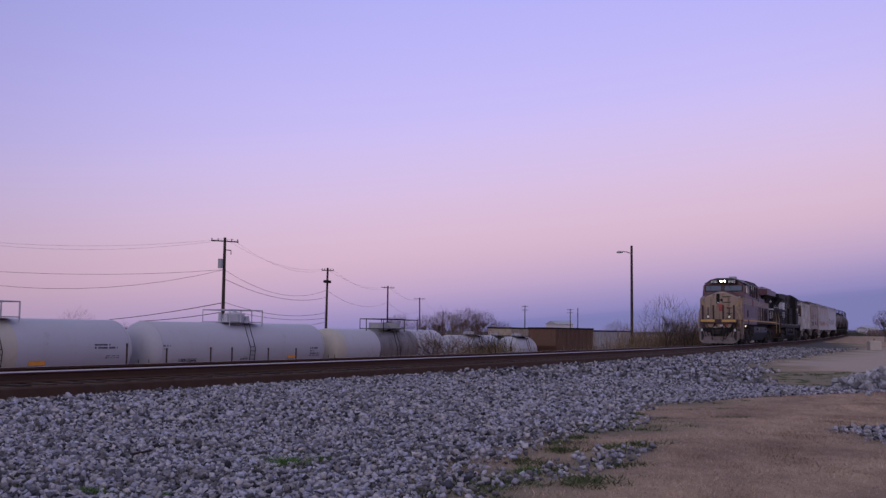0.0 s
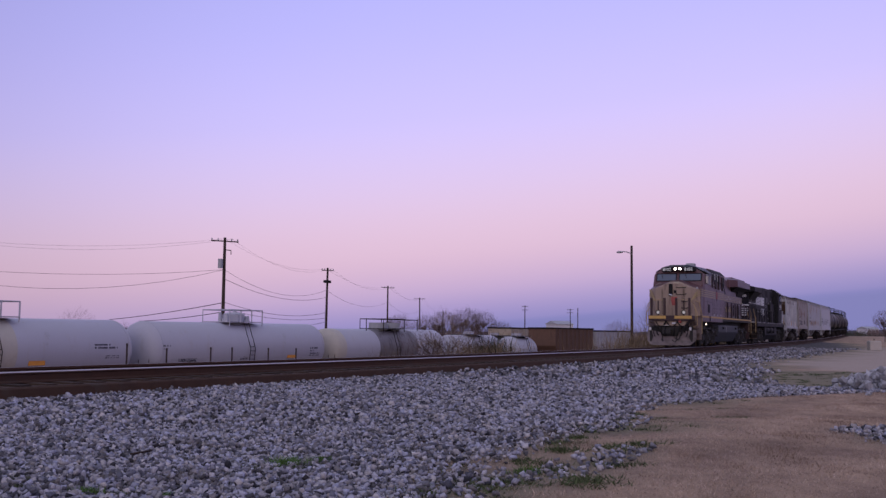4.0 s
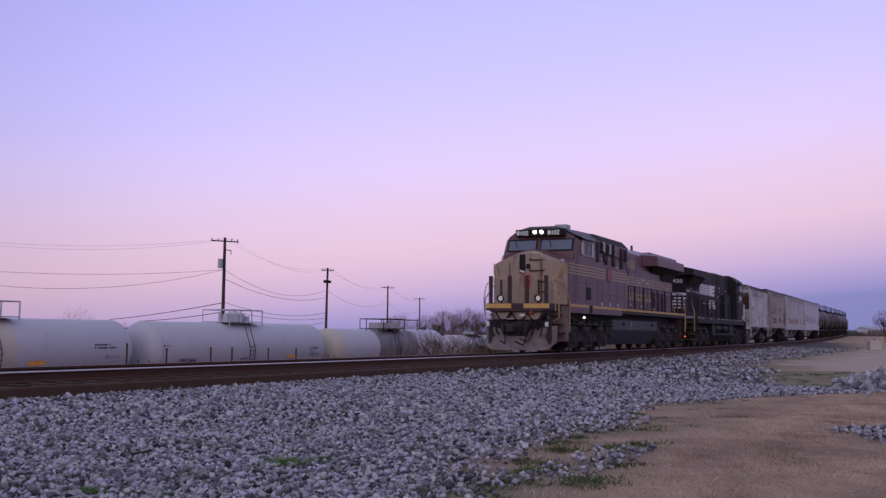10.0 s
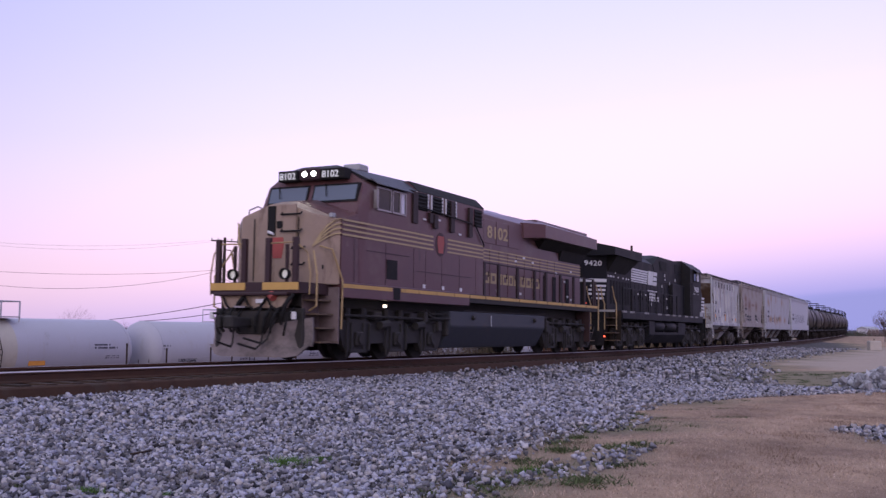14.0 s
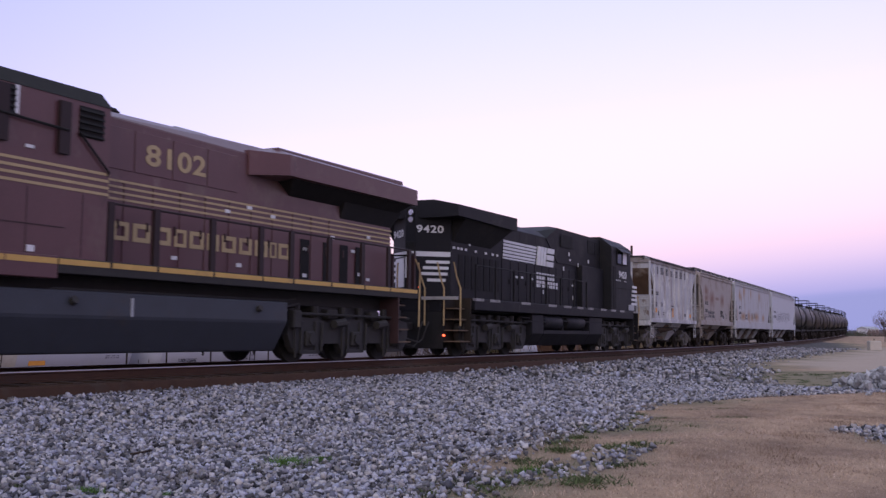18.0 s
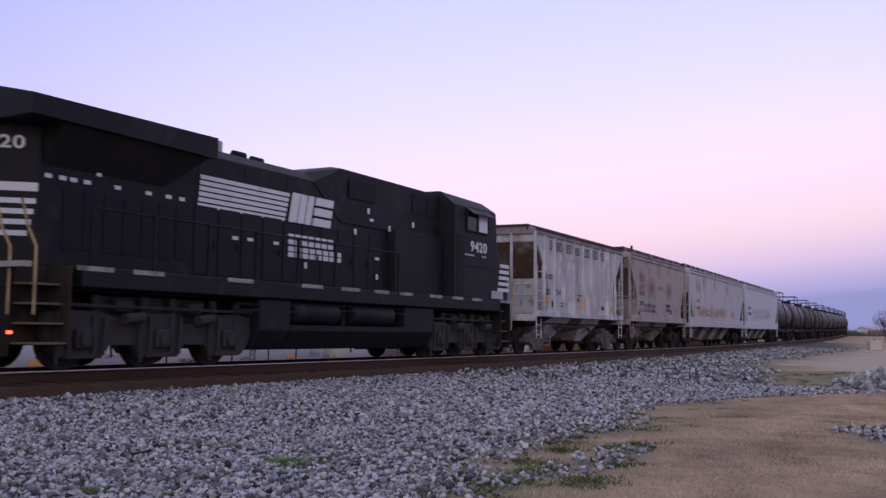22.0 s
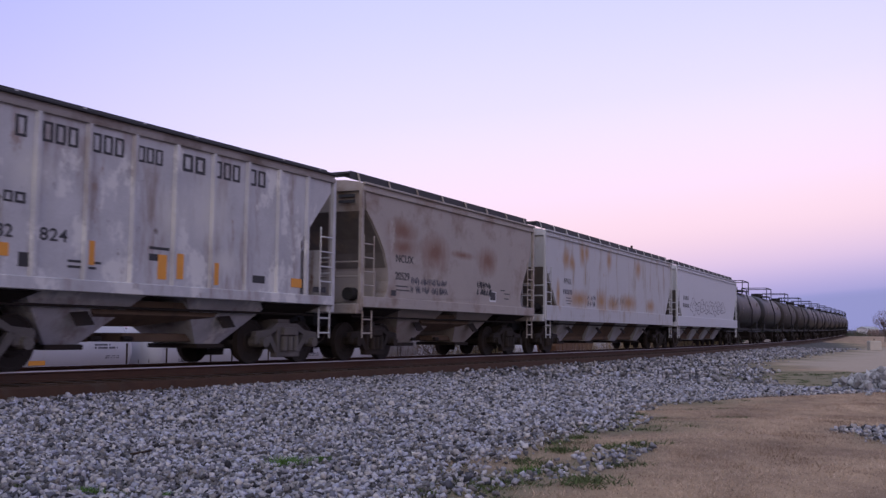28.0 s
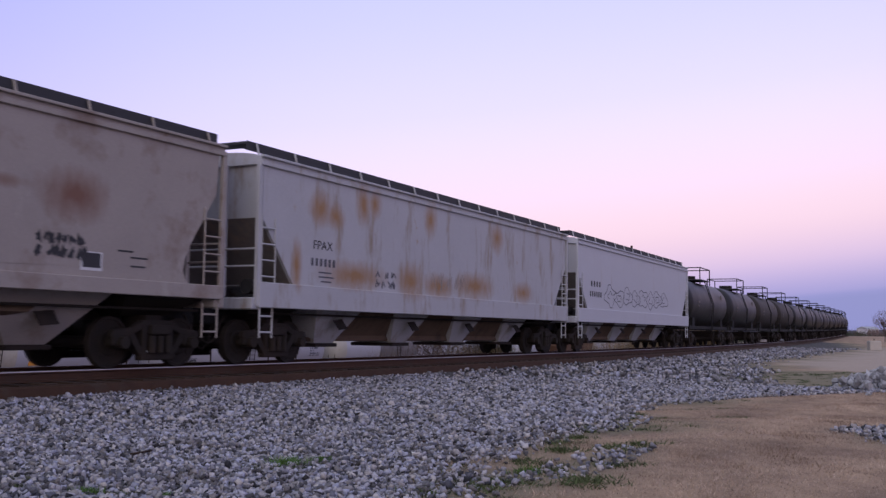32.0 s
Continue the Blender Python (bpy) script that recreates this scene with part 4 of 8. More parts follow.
    # near-black pieces: the shade below the housing put into their colour
    part("radiator_underside", hull(bmesh.new(), both([(15.5, 1.42, 3.99), (20.7, 1.42, 3.99), (16.0, 0.96, 3.66), (20.42, 0.96, 3.66)])), M["near_black"], wings)
    part("radiator_intake", hull(bmesh.new(), both([(18.0, 1.12, 3.8), (20.7, 1.12, 3.8), (18.05, 0.96, 3.38), (20.42, 0.96, 3.38)])), M["near_black"], wings, "dark radiator intake below the housing")
    part("radiator_deck", box(bmesh.new(), 15.3, 20.7, -1.15, 1.15, 4.44, 4.62, 0.03), mb, wings)
    for k in range(4):
        z = 2.90 + 0.113 * k
        panel("body_stripe", 2.41, 6.04, z, z + 0.045, -1.482, M["pale_gold"], cab, "", 0.006)
        panel("body_stripe", 6.06, 6.98, z, z + 0.045, -1.462, M["pale_gold"], cabinet, "", 0.006)
        panel("body_stripe", 7.84, 10.24, z, z + 0.045, -1.462, M["pale_gold"], cabinet, "", 0.006)
        panel("body_stripe", 10.27, 20.4, z + 0.05 - 0.006 * k, z + 0.09 - 0.006 * k, -0.972, M["pale_gold"], hood, "", 0.006)
    lettering("road_number", "8102", 0.53, M["pale_gold"], hood, side_pose(11.58, -0.972, 3.69), "gold numerals", 1.05, 0.012, 1.5)
    letter_blocks("letter_block", [1, 0.95, 1.05, 1.05, 0.8, 1.0, 0.85, 1.05, 1.0, 1.05, 0.55, 1.0], 10.28, 16.1, 2.25, 2.58, -0.976, M["pale_gold"], hood, "gold lettering blocks along the hood")
    posts = [10.33, 11.42, 12.93, 14.42, 15.46, 16.9, 18.3, 19.52, 20.55]
    walk_rail(car, posts, -1.44, 1.81, 2.82, M["post_paint"], 0.07)
    walk_rail(car, posts, 1.44, 1.81, 2.82, M["post_paint"], 0.07)
    for x, z in ((10.42, 2.72), (14.3, 1.98), (16.6, 1.9), (18.9, 2.05), (17.7, 2.85)):
        panel("data_plate", x - 0.08, x + 0.08, z, z + 0.08, -0.975, M["white"], hood)
    # front platform rails and ditch lights
    for s in (-1, 1):
        part("grab_rail", rail_of(bmesh.new(), [(2.4, s * 1.5, 0.75), (2.4, s * 1.52, 1.85), (2.1, s * 1.42, 2.55), (1.9, s * 1.2, 2.62)], 0.024), M["rail_yellow"], car, "tan painted grab rail")
        part("grab_rail", rail_of(bmesh.new(), [(1.55, s * 1.2, 1.15), (1.5, s * 1.42, 1.25), (1.5, s * 1.42, 1.95), (1.75, s * 1.15, 2.5)], 0.024), M["rail_yellow"], car, "tan painted grab rail")
        for y in (0.33, 1.06):
            part("stanchion", box(bmesh.new(), 1.14, 1.24, s * y - 0.06, s * y + 0.06, 1.77, 2.76), dk, car)
        part("lamp_post", box(bmesh.new(), 1.32, 1.38, s * 0.72 - 0.03, s * 0.72 + 0.03, 1.77, 2.62), dk, car)
        part("handrail", rail_of(bmesh.new(), [(1.2, s * 0.3, 2.64), (1.2, s * 1.05, 2.66), (1.3, s * 1.3, 2.42), (1.3, s * 1.38, 1.95), (1.3, s * 1.36, 1.5)], 0.018), M["rail_yellow"], car)
        end_lamp("ditch_light", 1.22, s * 0.72, 1.96, 0.10, -1, M["ditch"], car, "lit ditch light on the front deck", 0.085)
    # rear platform
    for y in (-1.4, -0.75, 0.75, 1.4):
        part("stanchion", box(bmesh.new(), 20.82, 20.9, y - 0.05, y + 0.05, 1.72, 2.75), dk, car)
    part("handrail", rail_of(bmesh.new(), [(20.5, -1.44, 2.7), (20.86, -1.42, 2.7), (20.86, 1.42, 2.7), (20.5, 1.44, 2.7)], 0.022), M["near_black"], car)
    part("grab_rail", rail_of(bmesh.new(), [(21.0, -1.5, 0.85), (21.0, -1.52, 2.3), (20.85, -1.45, 2.6)], 0.024), M["rail_yellow"], car)
    coupler(car, L, 20.95, M["under"])
    for z, y in ((1.08, -1.38), (1.2, -1.30), (0.98, -1.25)):
        part("brake_pipe", rail_of(bmesh.new(), [(6.9, y, z + 0.1), (7.2, y, z), (9.0, y, z), (9.3, y, z + 0.12), (15.6, y + 0.1, z + 0.14), (16.0, y + 0.1, z + 0.2)], 0.026), M["under"], car)
    for x, w, z0, z1 in ((7.55, 0.22, 0.72, 1.02), (8.05, 0.16, 0.6, 1.1), (15.75, 0.28, 0.75, 1.15), (6.75, 0.2, 0.95, 1.25)):
        part("valve_box", box(bmesh.new(), x, x + w, -1.36, -1.1, z0, z1, 0.03), M["under"], car)
    part("sight_gauge", box(bmesh.new(), 10.89, 10.95, -1.435, -1.42, 0.90, 1.22, 0.004), M["insulator"], car, "pale fuel sight gauge on the tank")
    for x in (9.6, 14.4):
        part("fuel_filler", rod(bmesh.new(), (x, -1.42, 1.12), (x, -1.5, 1.16), 0.07, 12), M["under"], car)
    for x in (2.95, 4.4, 5.85):
        panel("cab_seam", x - 0.006, x + 0.006, 1.84, 2.86, -1.482, dk, cab, "", 0.004)
    for x in (6.55, 7.5, 8.6, 9.7):
        panel("cabinet_seam", x - 0.006, x + 0.006, 1.84, 2.86, -1.462, dk, cabinet, "", 0.004)
    for i in range(11):
        part("door_latch", box(bmesh.new(), 10.93 + i * 0.72, 10.98 + i * 0.72, -1.0, -0.968, 2.45, 2.62, 0.008), dk, hood)
    part("step_light", box(bmesh.new(), 4.66, 4.73, -1.34, -1.28, 1.30, 1.37), M["step_light"], car, "small lit step lamp")
    loco_truck(car, (3.55, 5.4, 7.25))
    loco_truck(car, (16.45, 18.3, 20.15))
    ROLLING.append((car, 0.0, 5.4, 18.3))
    return car


def black_locomotive():
    """Runs with its long hood leading, so the cab comes last."""
    L = 21.2
    car = thing("locomotive", "black diesel locomotive with white stripes running long hood first", "locomotive", "locomotives of the freight train")
    bk = M["black"]
    part("underframe", box(box(bmesh.new(), 2.35, 18.9, -1.5, 1.5, 1.36, 1.70, 0.02), 1.3, 20.1, -0.92, 0.92, 1.3, 1.7, 0.02), bk, car)
    for x0, x1 in ((2.2, 3.0), (3.45, 4.2), (5.96, 6.75), (8.42, 9.22), (9.97, 10.77), (11.43, 12.13), (12.67, 13.35), (14.3, 15.0), (15.6, 16.3), (16.9, 17.6), (18.9, 19.7)):
        panel("sill_mark", x0, x1, 1.63, 1.71, -1.5, M["dirty_white"], car, "worn white sill mark", 0.006)
    shape = [(-1.42, 1.34), (-1.42, 0.7), (-1.15, 0.3), (1.15, 0.3), (1.42, 0.7), (1.42, 1.34)]
    low = [(-1.42, 0.82), (-1.42, 0.7), (-1.15, 0.3), (1.15, 0.3), (1.42, 0.7), (1.42, 0.82)]
    part("fuel_tank", prism_x(prism_x(prism_x(bmesh.new(), shape, 7.1, 8.16, 0.02), shape, 13.09, 14.68, 0.02), low, 8.17, 13.08), bk, car, "black fuel tank with a recess for the air tanks")
    # solid near-black block: the shade inside the tank recess put into colour
    part("tank_recess", box(bmesh.new(), 8.17, 13.08, -0.9, 0.9, 0.83, 1.34), M["near_black"], car)
    for x0, x1 in ((8.3, 10.2), (10.66, 12.7)):
        bm = bmesh.new()
        lathe_x(bm, [(x0, 0.0), (x0 + 0.05, 0.22), (x0 + 0.14, 0.27), (x1 - 0.14, 0.27), (x1 - 0.05, 0.22), (x1, 0.0)], -1.17, 1.1, 18)
        part("air_reservoir", bm, bk, car, "black cylindrical air tank", True)
    part("reservoir_strap", box(bmesh.new(), 10.36, 10.5, -1.3, -0.92, 0.7, 1.34, 0.02), M["near_black"], car)
    for s in (-1, 1):
        part("platform_edge", box(bmesh.new(), 1.2, 1.36, min(s * 0.35, s * 1.45), max(s * 0.35, s * 1.45), 1.63, 1.72), M["dirty_white"], car, "off-white platform edge")
    part("pilot", hull(bmesh.new(), both([(1.35, 1.0, 1.3), (1.2, 0.7, 0.25), (1.4, 0.95, 0.25), (1.6, 1.0, 1.3), (1.25, 0.7, 1.3)])), M["near_black"], car)
    coupler(car, 0.0, 1.2, M["under"])
    for s in (-1, 1):
        steps(car, 1.75, s, M["rusty_gear"], M["tread"], plate_at=(1,))
        steps(car, 19.3, s, bk, M["tread"])
        for y, x in ((1.5, 1.38), (1.02, 1.3), (0.45, 1.22)):
            part("grab_rail", rail_of(bmesh.new(), [(x, s * y, 0.9), (x, s * y, 1.95), (x - 0.12, s * (y - 0.06), 2.25), (x - 0.2, s * (y - 0.12), 2.68)], 0.024), M["rail_yellow"], car, "faded yellow grab rail")
    # hood end in a shallow vee
    hood = part("engine_hood", hull(bmesh.new(), both([(1.15, 0.16, 1.70), (1.15, 0.16, 4.3), (1.85, 0.95, 1.70), (1.85, 0.95, 4.12), (15.35, 0.95, 1.70), (15.35, 0.95, 4.12), (15.35, 0.6, 4.36), (1.7, 0.6, 4.36)]), 0.015), bk, car, "black engine hood")
    for k, (z, w0, w1) in enumerate(((2.88, 0.02, 0.99), (2.68, 0.3, 0.97), (2.51, 0.22, 0.94), (2.34, 0.16, 0.91), (2.16, 0.34, 0.86))):
        for s in (-1, 1):
            bm = bmesh.new()
            a, b = Vector((1.15, 0.16 * s, 0)), Vector((1.85, 0.95 * s, 0))
            n = Vector((-0.748, 0.663 * s, 0))
            p, q = a.lerp(b, w0), a.lerp(b, w1)
            hi = 0.14 if k == 0 else 0.085
            pts = [u + n * o + Vector((0, 0, zz)) for u in (p, q) for o in (-0.01, 0.012) for zz in (z, z + hi)]
            vs = [bm.verts.new(c) for c in pts]
            bmesh.ops.convex_hull(bm, input=vs)
            part("end_stripe", bm, M["white"], hood)
    bm = bmesh.new()
    a, b, n = Vector((1.15, 0.16, 0)), Vector((1.85, 0.95, 0)), Vector((-0.748, 0.663, 0))
    bmesh.ops.convex_hull(bm, input=[bm.verts.new(u + n * o + Vector((0, 0, zz))) for u in (a.lerp(b, 0.08), a.lerp(b, 0.75)) for o in (-0.01, 0.01) for zz in (2.0, 2.84)])
    part("end_panel", bm, M["white"], hood, "white emblem panel on the hood end")
    d = Vector((0.663, -0.748, 0))
    m = Matrix(((d.x, 0, -0.748, 0), (d.y, 0, -0.663, 0), (0, 1, 0, 0), (0, 0, 0, 1)))
    lettering("road_number", "9420", 0.29, M["white"], hood, Matrix.Translation(Vector((1.15, -0.16, 3.57)) + d * 0.02 + Vector((-0.748, -0.663, 0)) * 0.025) @ m, "white numerals", 1.1, 0.006, 1.3)
    d2 = Vector((-0.663, -0.748, 0))
    m2 = Matrix(((d2.x, 0, -0.748, 0), (d2.y, 0, 0.663, 0), (0, 1, 0, 0), (0, 0, 0, 1)))
    lettering("road_number", "9420", 0.30, M["white"], hood, Matrix.Translation(Vector((1.85, 0.95, 3.46)) - Vector((0.663, 0.748, 0)) * 0.05 + Vector((-0.748, 0.663, 0)) * 0.006) @ m2, "white numerals", 1.1, 0.006, 1.3)
    part("end_door", box(bmesh.new(), 1.12, 1.16, -0.14, 0.14, 1.75, 3.3, 0.01), M["near_black"], hood)
    part("end_panel", box(bmesh.new(), 1.1, 1.12, -0.02, 0.13, 2.25, 2.86), M["white"], hood, "white emblem panel on the hood end")
    part("end_stripe", box(bmesh.new(), 1.1, 1.12, -0.14, 0.14, 2.88, 3.02), M["white"], hood)
    for z in (4.15, 3.94):
        end_lamp("end_headlight", 1.12, 0.0, z, 0.09, -1, M["chrome"], hood, "unlit twin headlight")
    part("marker_lamp", box(bmesh.new(), 1.2, 1.24, -0.27, -0.25, 1.98, 2.0), M["marker_red"], car, "small lit red marker lamp")
    part("step_lamp", box(bmesh.new(), 1.36, 1.42, -1.0, -0.96, 0.60, 0.65), M["marker_red"], car, "small lit red-white step lamp")
    # radiator housing over the hood end
    wings = part("radiator_wing", hull(bmesh.new(), both([(1.2, 1.5, 4.0), (1.2, 1.5, 4.32), (1.2, 0.72, 4.49), (1.2, 0.95, 3.98), (5.56, 1.5, 3.96), (5.56, 1.5, 4.36), (5.56, 0.75, 4.53), (5.56, 0.95, 3.98)])), bk, car, "black overhanging radiator housing")
    # near-black underside, with the shade below the wing put into colour
    part("radiator_underside", hull(bmesh.new(), both([(1.9, 1.4, 4.0), (5.5, 1.4, 4.0), (1.95, 0.96, 3.34), (4.7, 0.96, 3.34)])), M["near_black"], wings)
    part("roof_grab", rail_of(bmesh.new(), [(1.22, 0.3, 4.47), (1.22, 0.3, 4.56), (1.22, 0.75, 4.58), (1.22, 0.75, 4.46)], 0.018), M["insulator"], wings)
    # side doors, louvres, labels
    doors = mesh_of("hood_door", box(bmesh.new(), -0.33, 0.33, -0.018, 0.0, 0.0, 1.35, 0.006), bk)
    for i in range(13):
        piece("hood_door", doors, hood, pose(5.9 + i * 0.72, -0.952, 1.76))
    for x in (2.5, 2.95, 3.4, 3.85, 4.3, 4.75, 5.2):
        panel("dark_opening", x - 0.14, x + 0.14, 2.0, 3.0, -0.955, M["near_black"], hood)
    for x in (2.02, 2.32, 2.55, 2.84, 3.54, 4.3, 4.83, 5.19):
        panel("data_plate", x - 0.07, x + 0.07, 3.13, 3.2, -0.962, M["white"], hood)
    for x, z in ((6.79, 2.53), (7.28, 2.54), (8.17, 2.54), (12.4, 2.5), (12.1, 3.45), (12.9, 3.3)):
        panel("data_plate", x - 0.09, x + 0.09, z, z + 0.07, -0.974, M["white"], hood)
    for x in (5.65, 7.1, 8.55, 10.0, 11.45, 12.9):
        panel("hood_seam", x - 0.008, x + 0.008, 3.12, 4.1, -0.954, M["near_black"], hood, "", 0.003)
    for i in range(13):
        part("door_latch", box(bmesh.new(), 6.13 + i * 0.72, 6.18 + i * 0.72, -1.0, -0.968, 2.3, 2.46, 0.008), M["near_black"], hood)
    for z, y in ((1.1, -1.4), (1.22, -1.33)):
        part("brake_pipe", rail_of(bmesh.new(), [(6.4, y, z), (8.6, y, z), (8.9, y, z + 0.06), (14.7, y, z + 0.06)], 0.024), M["near_black"], car)
    for x, z in ((11.9, 3.62), (12.95, 3.28), (13.3, 2.5), (11.3, 3.05), (14.2, 3.5), (3.1, 3.3), (9.3, 2.1), (12.35, 2.0)):
        panel("data_plate", x - 0.05, x + 0.05, z, z + 0.14, -1.006 if x > 10.8 else -0.962, M["white"], hood)
    # white stripe emblem
    for k in range(6):
        z = 3.08 + 0.112 * k
        panel("emblem_stripe", 5.65 + 0.012 * k, 8.5 + 0.03 * k, z, z + 0.08, -0.956, M["white"], hood, "", 0.006)
    # two slanted blocks: one of upright bars, one of stacked bars
    def slant(x0, x1, z0, z1):
        lean = lambda z: 0.22 * (z - 3.09)
        return prism_y(bmesh.new(), [(x0 + lean(z0), z0), (x1 + lean(z0), z0), (x1 + lean(z1), z1), (x0 + lean(z1), z1)], -1.0, -0.954)
    for x0, x1 in ((8.62, 8.86), (8.92, 9.14), (9.20, 9.42)):
        part("emblem", slant(x0, x1, 3.09, 3.75), M["white"], hood, "white slanted block emblem")
    for z0, z1 in ((3.09, 3.27), (3.33, 3.51), (3.57, 3.75)):
        part("emblem", slant(9.52, 10.22, z0, z1), M["white"], hood, "white slanted block emblem")
    stacked_bars("letter_bar", 7, 8.6, 10.42, 2.60, 2.83, -0.974, M["white"], hood, "white lettering blocks")
    stacked_bars("letter_bar", 8, 8.6, 10.78, 2.32, 2.55, -0.974, M["white"], hood, "white lettering blocks")
    # raised cabinet with the dynamic brake, then the cab
    hump = part("raised_cabinet", hull(bmesh.new(), both([(9.55, 0.97, 4.1), (9.55, 0.5, 4.34), (10.7, 0.98, 3.3), (10.7, 0.98, 4.58), (10.8, 0.6, 4.66), (15.75, 1.0, 3.3), (15.75, 1.0, 4.56), (15.75, 0.6, 4.64)])), bk, car, "black raised roof cabinet")
    panel("intake_opening", 11.0, 12.3, 3.92, 4.38, -1.002, M["near_black"], hump, "dark air intake opening", 0.01)
    panel("intake_opening", 14.15, 14.85, 3.9, 4.42, -1.002, M["near_black"], hump, "dark air intake opening", 0.01)
    panel("intake_opening", 15.0, 15.5, 3.9, 4.40, -1.002, M["near_black"], hump, "dark air intake opening", 0.01)
    part("exhaust_stack", box(bmesh.new(), 6.4, 7.1, -0.35, 0.35, 4.34, 4.66, 0.03), M["steel"], hood, "bright exhaust stack")
    bm = bmesh.new()
    for x, y in ((7.8, -0.2), (8.0, 0.0), (8.3, 0.15), (8.55, -0.1)):
        rod(bm, (x - 0.2, y, 4.5), (x + 0.2, y, 4.5), 0.07, 8)
        rod(bm, (x, y, 4.3), (x, y, 4.5), 0.03)
    part("horn_cluster", bm, M["near_black"], hood, "roof mounted horns")
    part("lower_cabinet", box(bmesh.new(), 13.0, 15.65, -1.16, 1.16, 1.70, 3.35, 0.02), bk, car, "black walkway cabinet")
    cab = part("cab", hull(bmesh.new(), both([(15.75, 1.48, 1.70), (15.75, 1.48, 4.30), (15.75, 1.0, 4.70), (18.62, 1.46, 4.34), (18.55, 1.0, 4.66), (18.78, 1.42, 3.5), (18.8, 1.42, 1.7)]), 0.02), bk, car, "black crew cab")
    nose = part("nose", hull(bmesh.new(), both([(18.7, 1.42, 1.70), (18.75, 1.40, 3.42), (19.75, 1.38, 1.70), (19.72, 1.34, 2.75), (19.75, 0.7, 2.9), (20.05, 0.7, 1.7), (18.8, 0.5, 3.55)]), 0.02), bk, car, "black sloping nose")
    for k in range(5):
        z = 1.98 + 0.185 * k
        panel("nose_stripe", 18.95 + 0.04 * (4 - k) * -1 + 0.1, 19.70, z, z + 0.105, -1.405, M["white"], nose, "", 0.03)
    panel("nose_panel", 18.35, 19.2, 1.74, 1.98, -1.445, M["insulator"], nose)
    cab_window("cab_window", 16.55, 17.2, 3.66, 4.17, -1.485, cab, M["near_black"], 1)
    # pale pane: daylight through the cab put into its colour
    cab_window("cab_window", 17.3, 17.95, 3.66, 4.17, -1.485, cab, M["near_black"], 1, M["daylit"])
    part("awning", hull(bmesh.new(), [(x, y, z) for x in (16.5, 18.1) for y, z in ((-1.42, 4.34), (-1.42, 4.30), (-1.70, 4.10), (-1.70, 4.13))]), bk, cab)
    lettering("road_number", "9420", 0.40, M["white"], cab, side_pose(16.80, -1.484, 3.07), "white numerals", 1.1, 0.010, 1.3)
    panel("door_seam", 16.3, 18.6, 2.62, 2.635, -1.48, M["near_black"], cab)
    word_bars("letter_bar", [1, 1, 1, 1, -3, 1, 1], 16.4, 17.9, 2.92, 2.97, -1.484, M["white"], cab)
    # raised near-black plate: the shade of the recessed door put into colour
    panel("cab_door", 15.95, 16.4, 1.75, 3.5, -1.482, M["near_black"], cab, "", 0.01)
    walk_rail(car, [2.55 + i * 1.45 for i in range(8)], -1.44, 1.70, 2.70, bk, 0.03)
    part("grab_rail", rail_of(bmesh.new(), [(19.95, -1.4, 0.8), (20.0, -1.45, 1.9), (19.9, -1.4, 2.4)], 0.024), M["rail_yellow"], car)
    part("rear_pilot", hull(bmesh.new(), both([(19.9, 1.4, 1.3), (20.1, 1.3, 0.25), (20.3, 0.8, 0.25), (20.2, 1.2, 1.3)])), M["under"], car)
    coupler(car, L, 20.05, M["under"])
    loco_truck(car, (2.6, 4.45, 6.3))
    loco_truck(car, (15.35, 17.2, 19.05))
    ROLLING.append((car, 22.05, 4.45, 17.2))
    return car


def bay(car, x, half_top, half_bottom, top, bottom, mat, label=""):
    """One discharge hopper: a tapering chute with a gate beneath."""
    pts = [(x + s * half_top, y, top) for s in (-1, 1) for y in (-1.28, 1.28)] + [(x + s * half_bottom, y, bottom) for s in (-1, 1) for y in (-0.55, 0.55)]
    b = part("discharge_bay", hull(bmesh.new(), pts), mat, car, label)
    part("gate", box(bmesh.new(), x - half_bottom - 0.06, x + half_bottom + 0.06, -0.65, 0.65, bottom - 0.09, bottom, 0.015), M["rusty_gear"], b)
    part("hatch_plate", hull(bmesh.new(), [(x + dx, -1.02 + dz * 0.72 - o, 0.86 + dz) for dx, dz in ((-0.2, 0.1), (0.2, 0.13), (0, 0.0), (-0.2, -0.13), (0.2, -0.1)) for o in (0.0, 0.02)]), M["rusty_gear"], b)
    return b


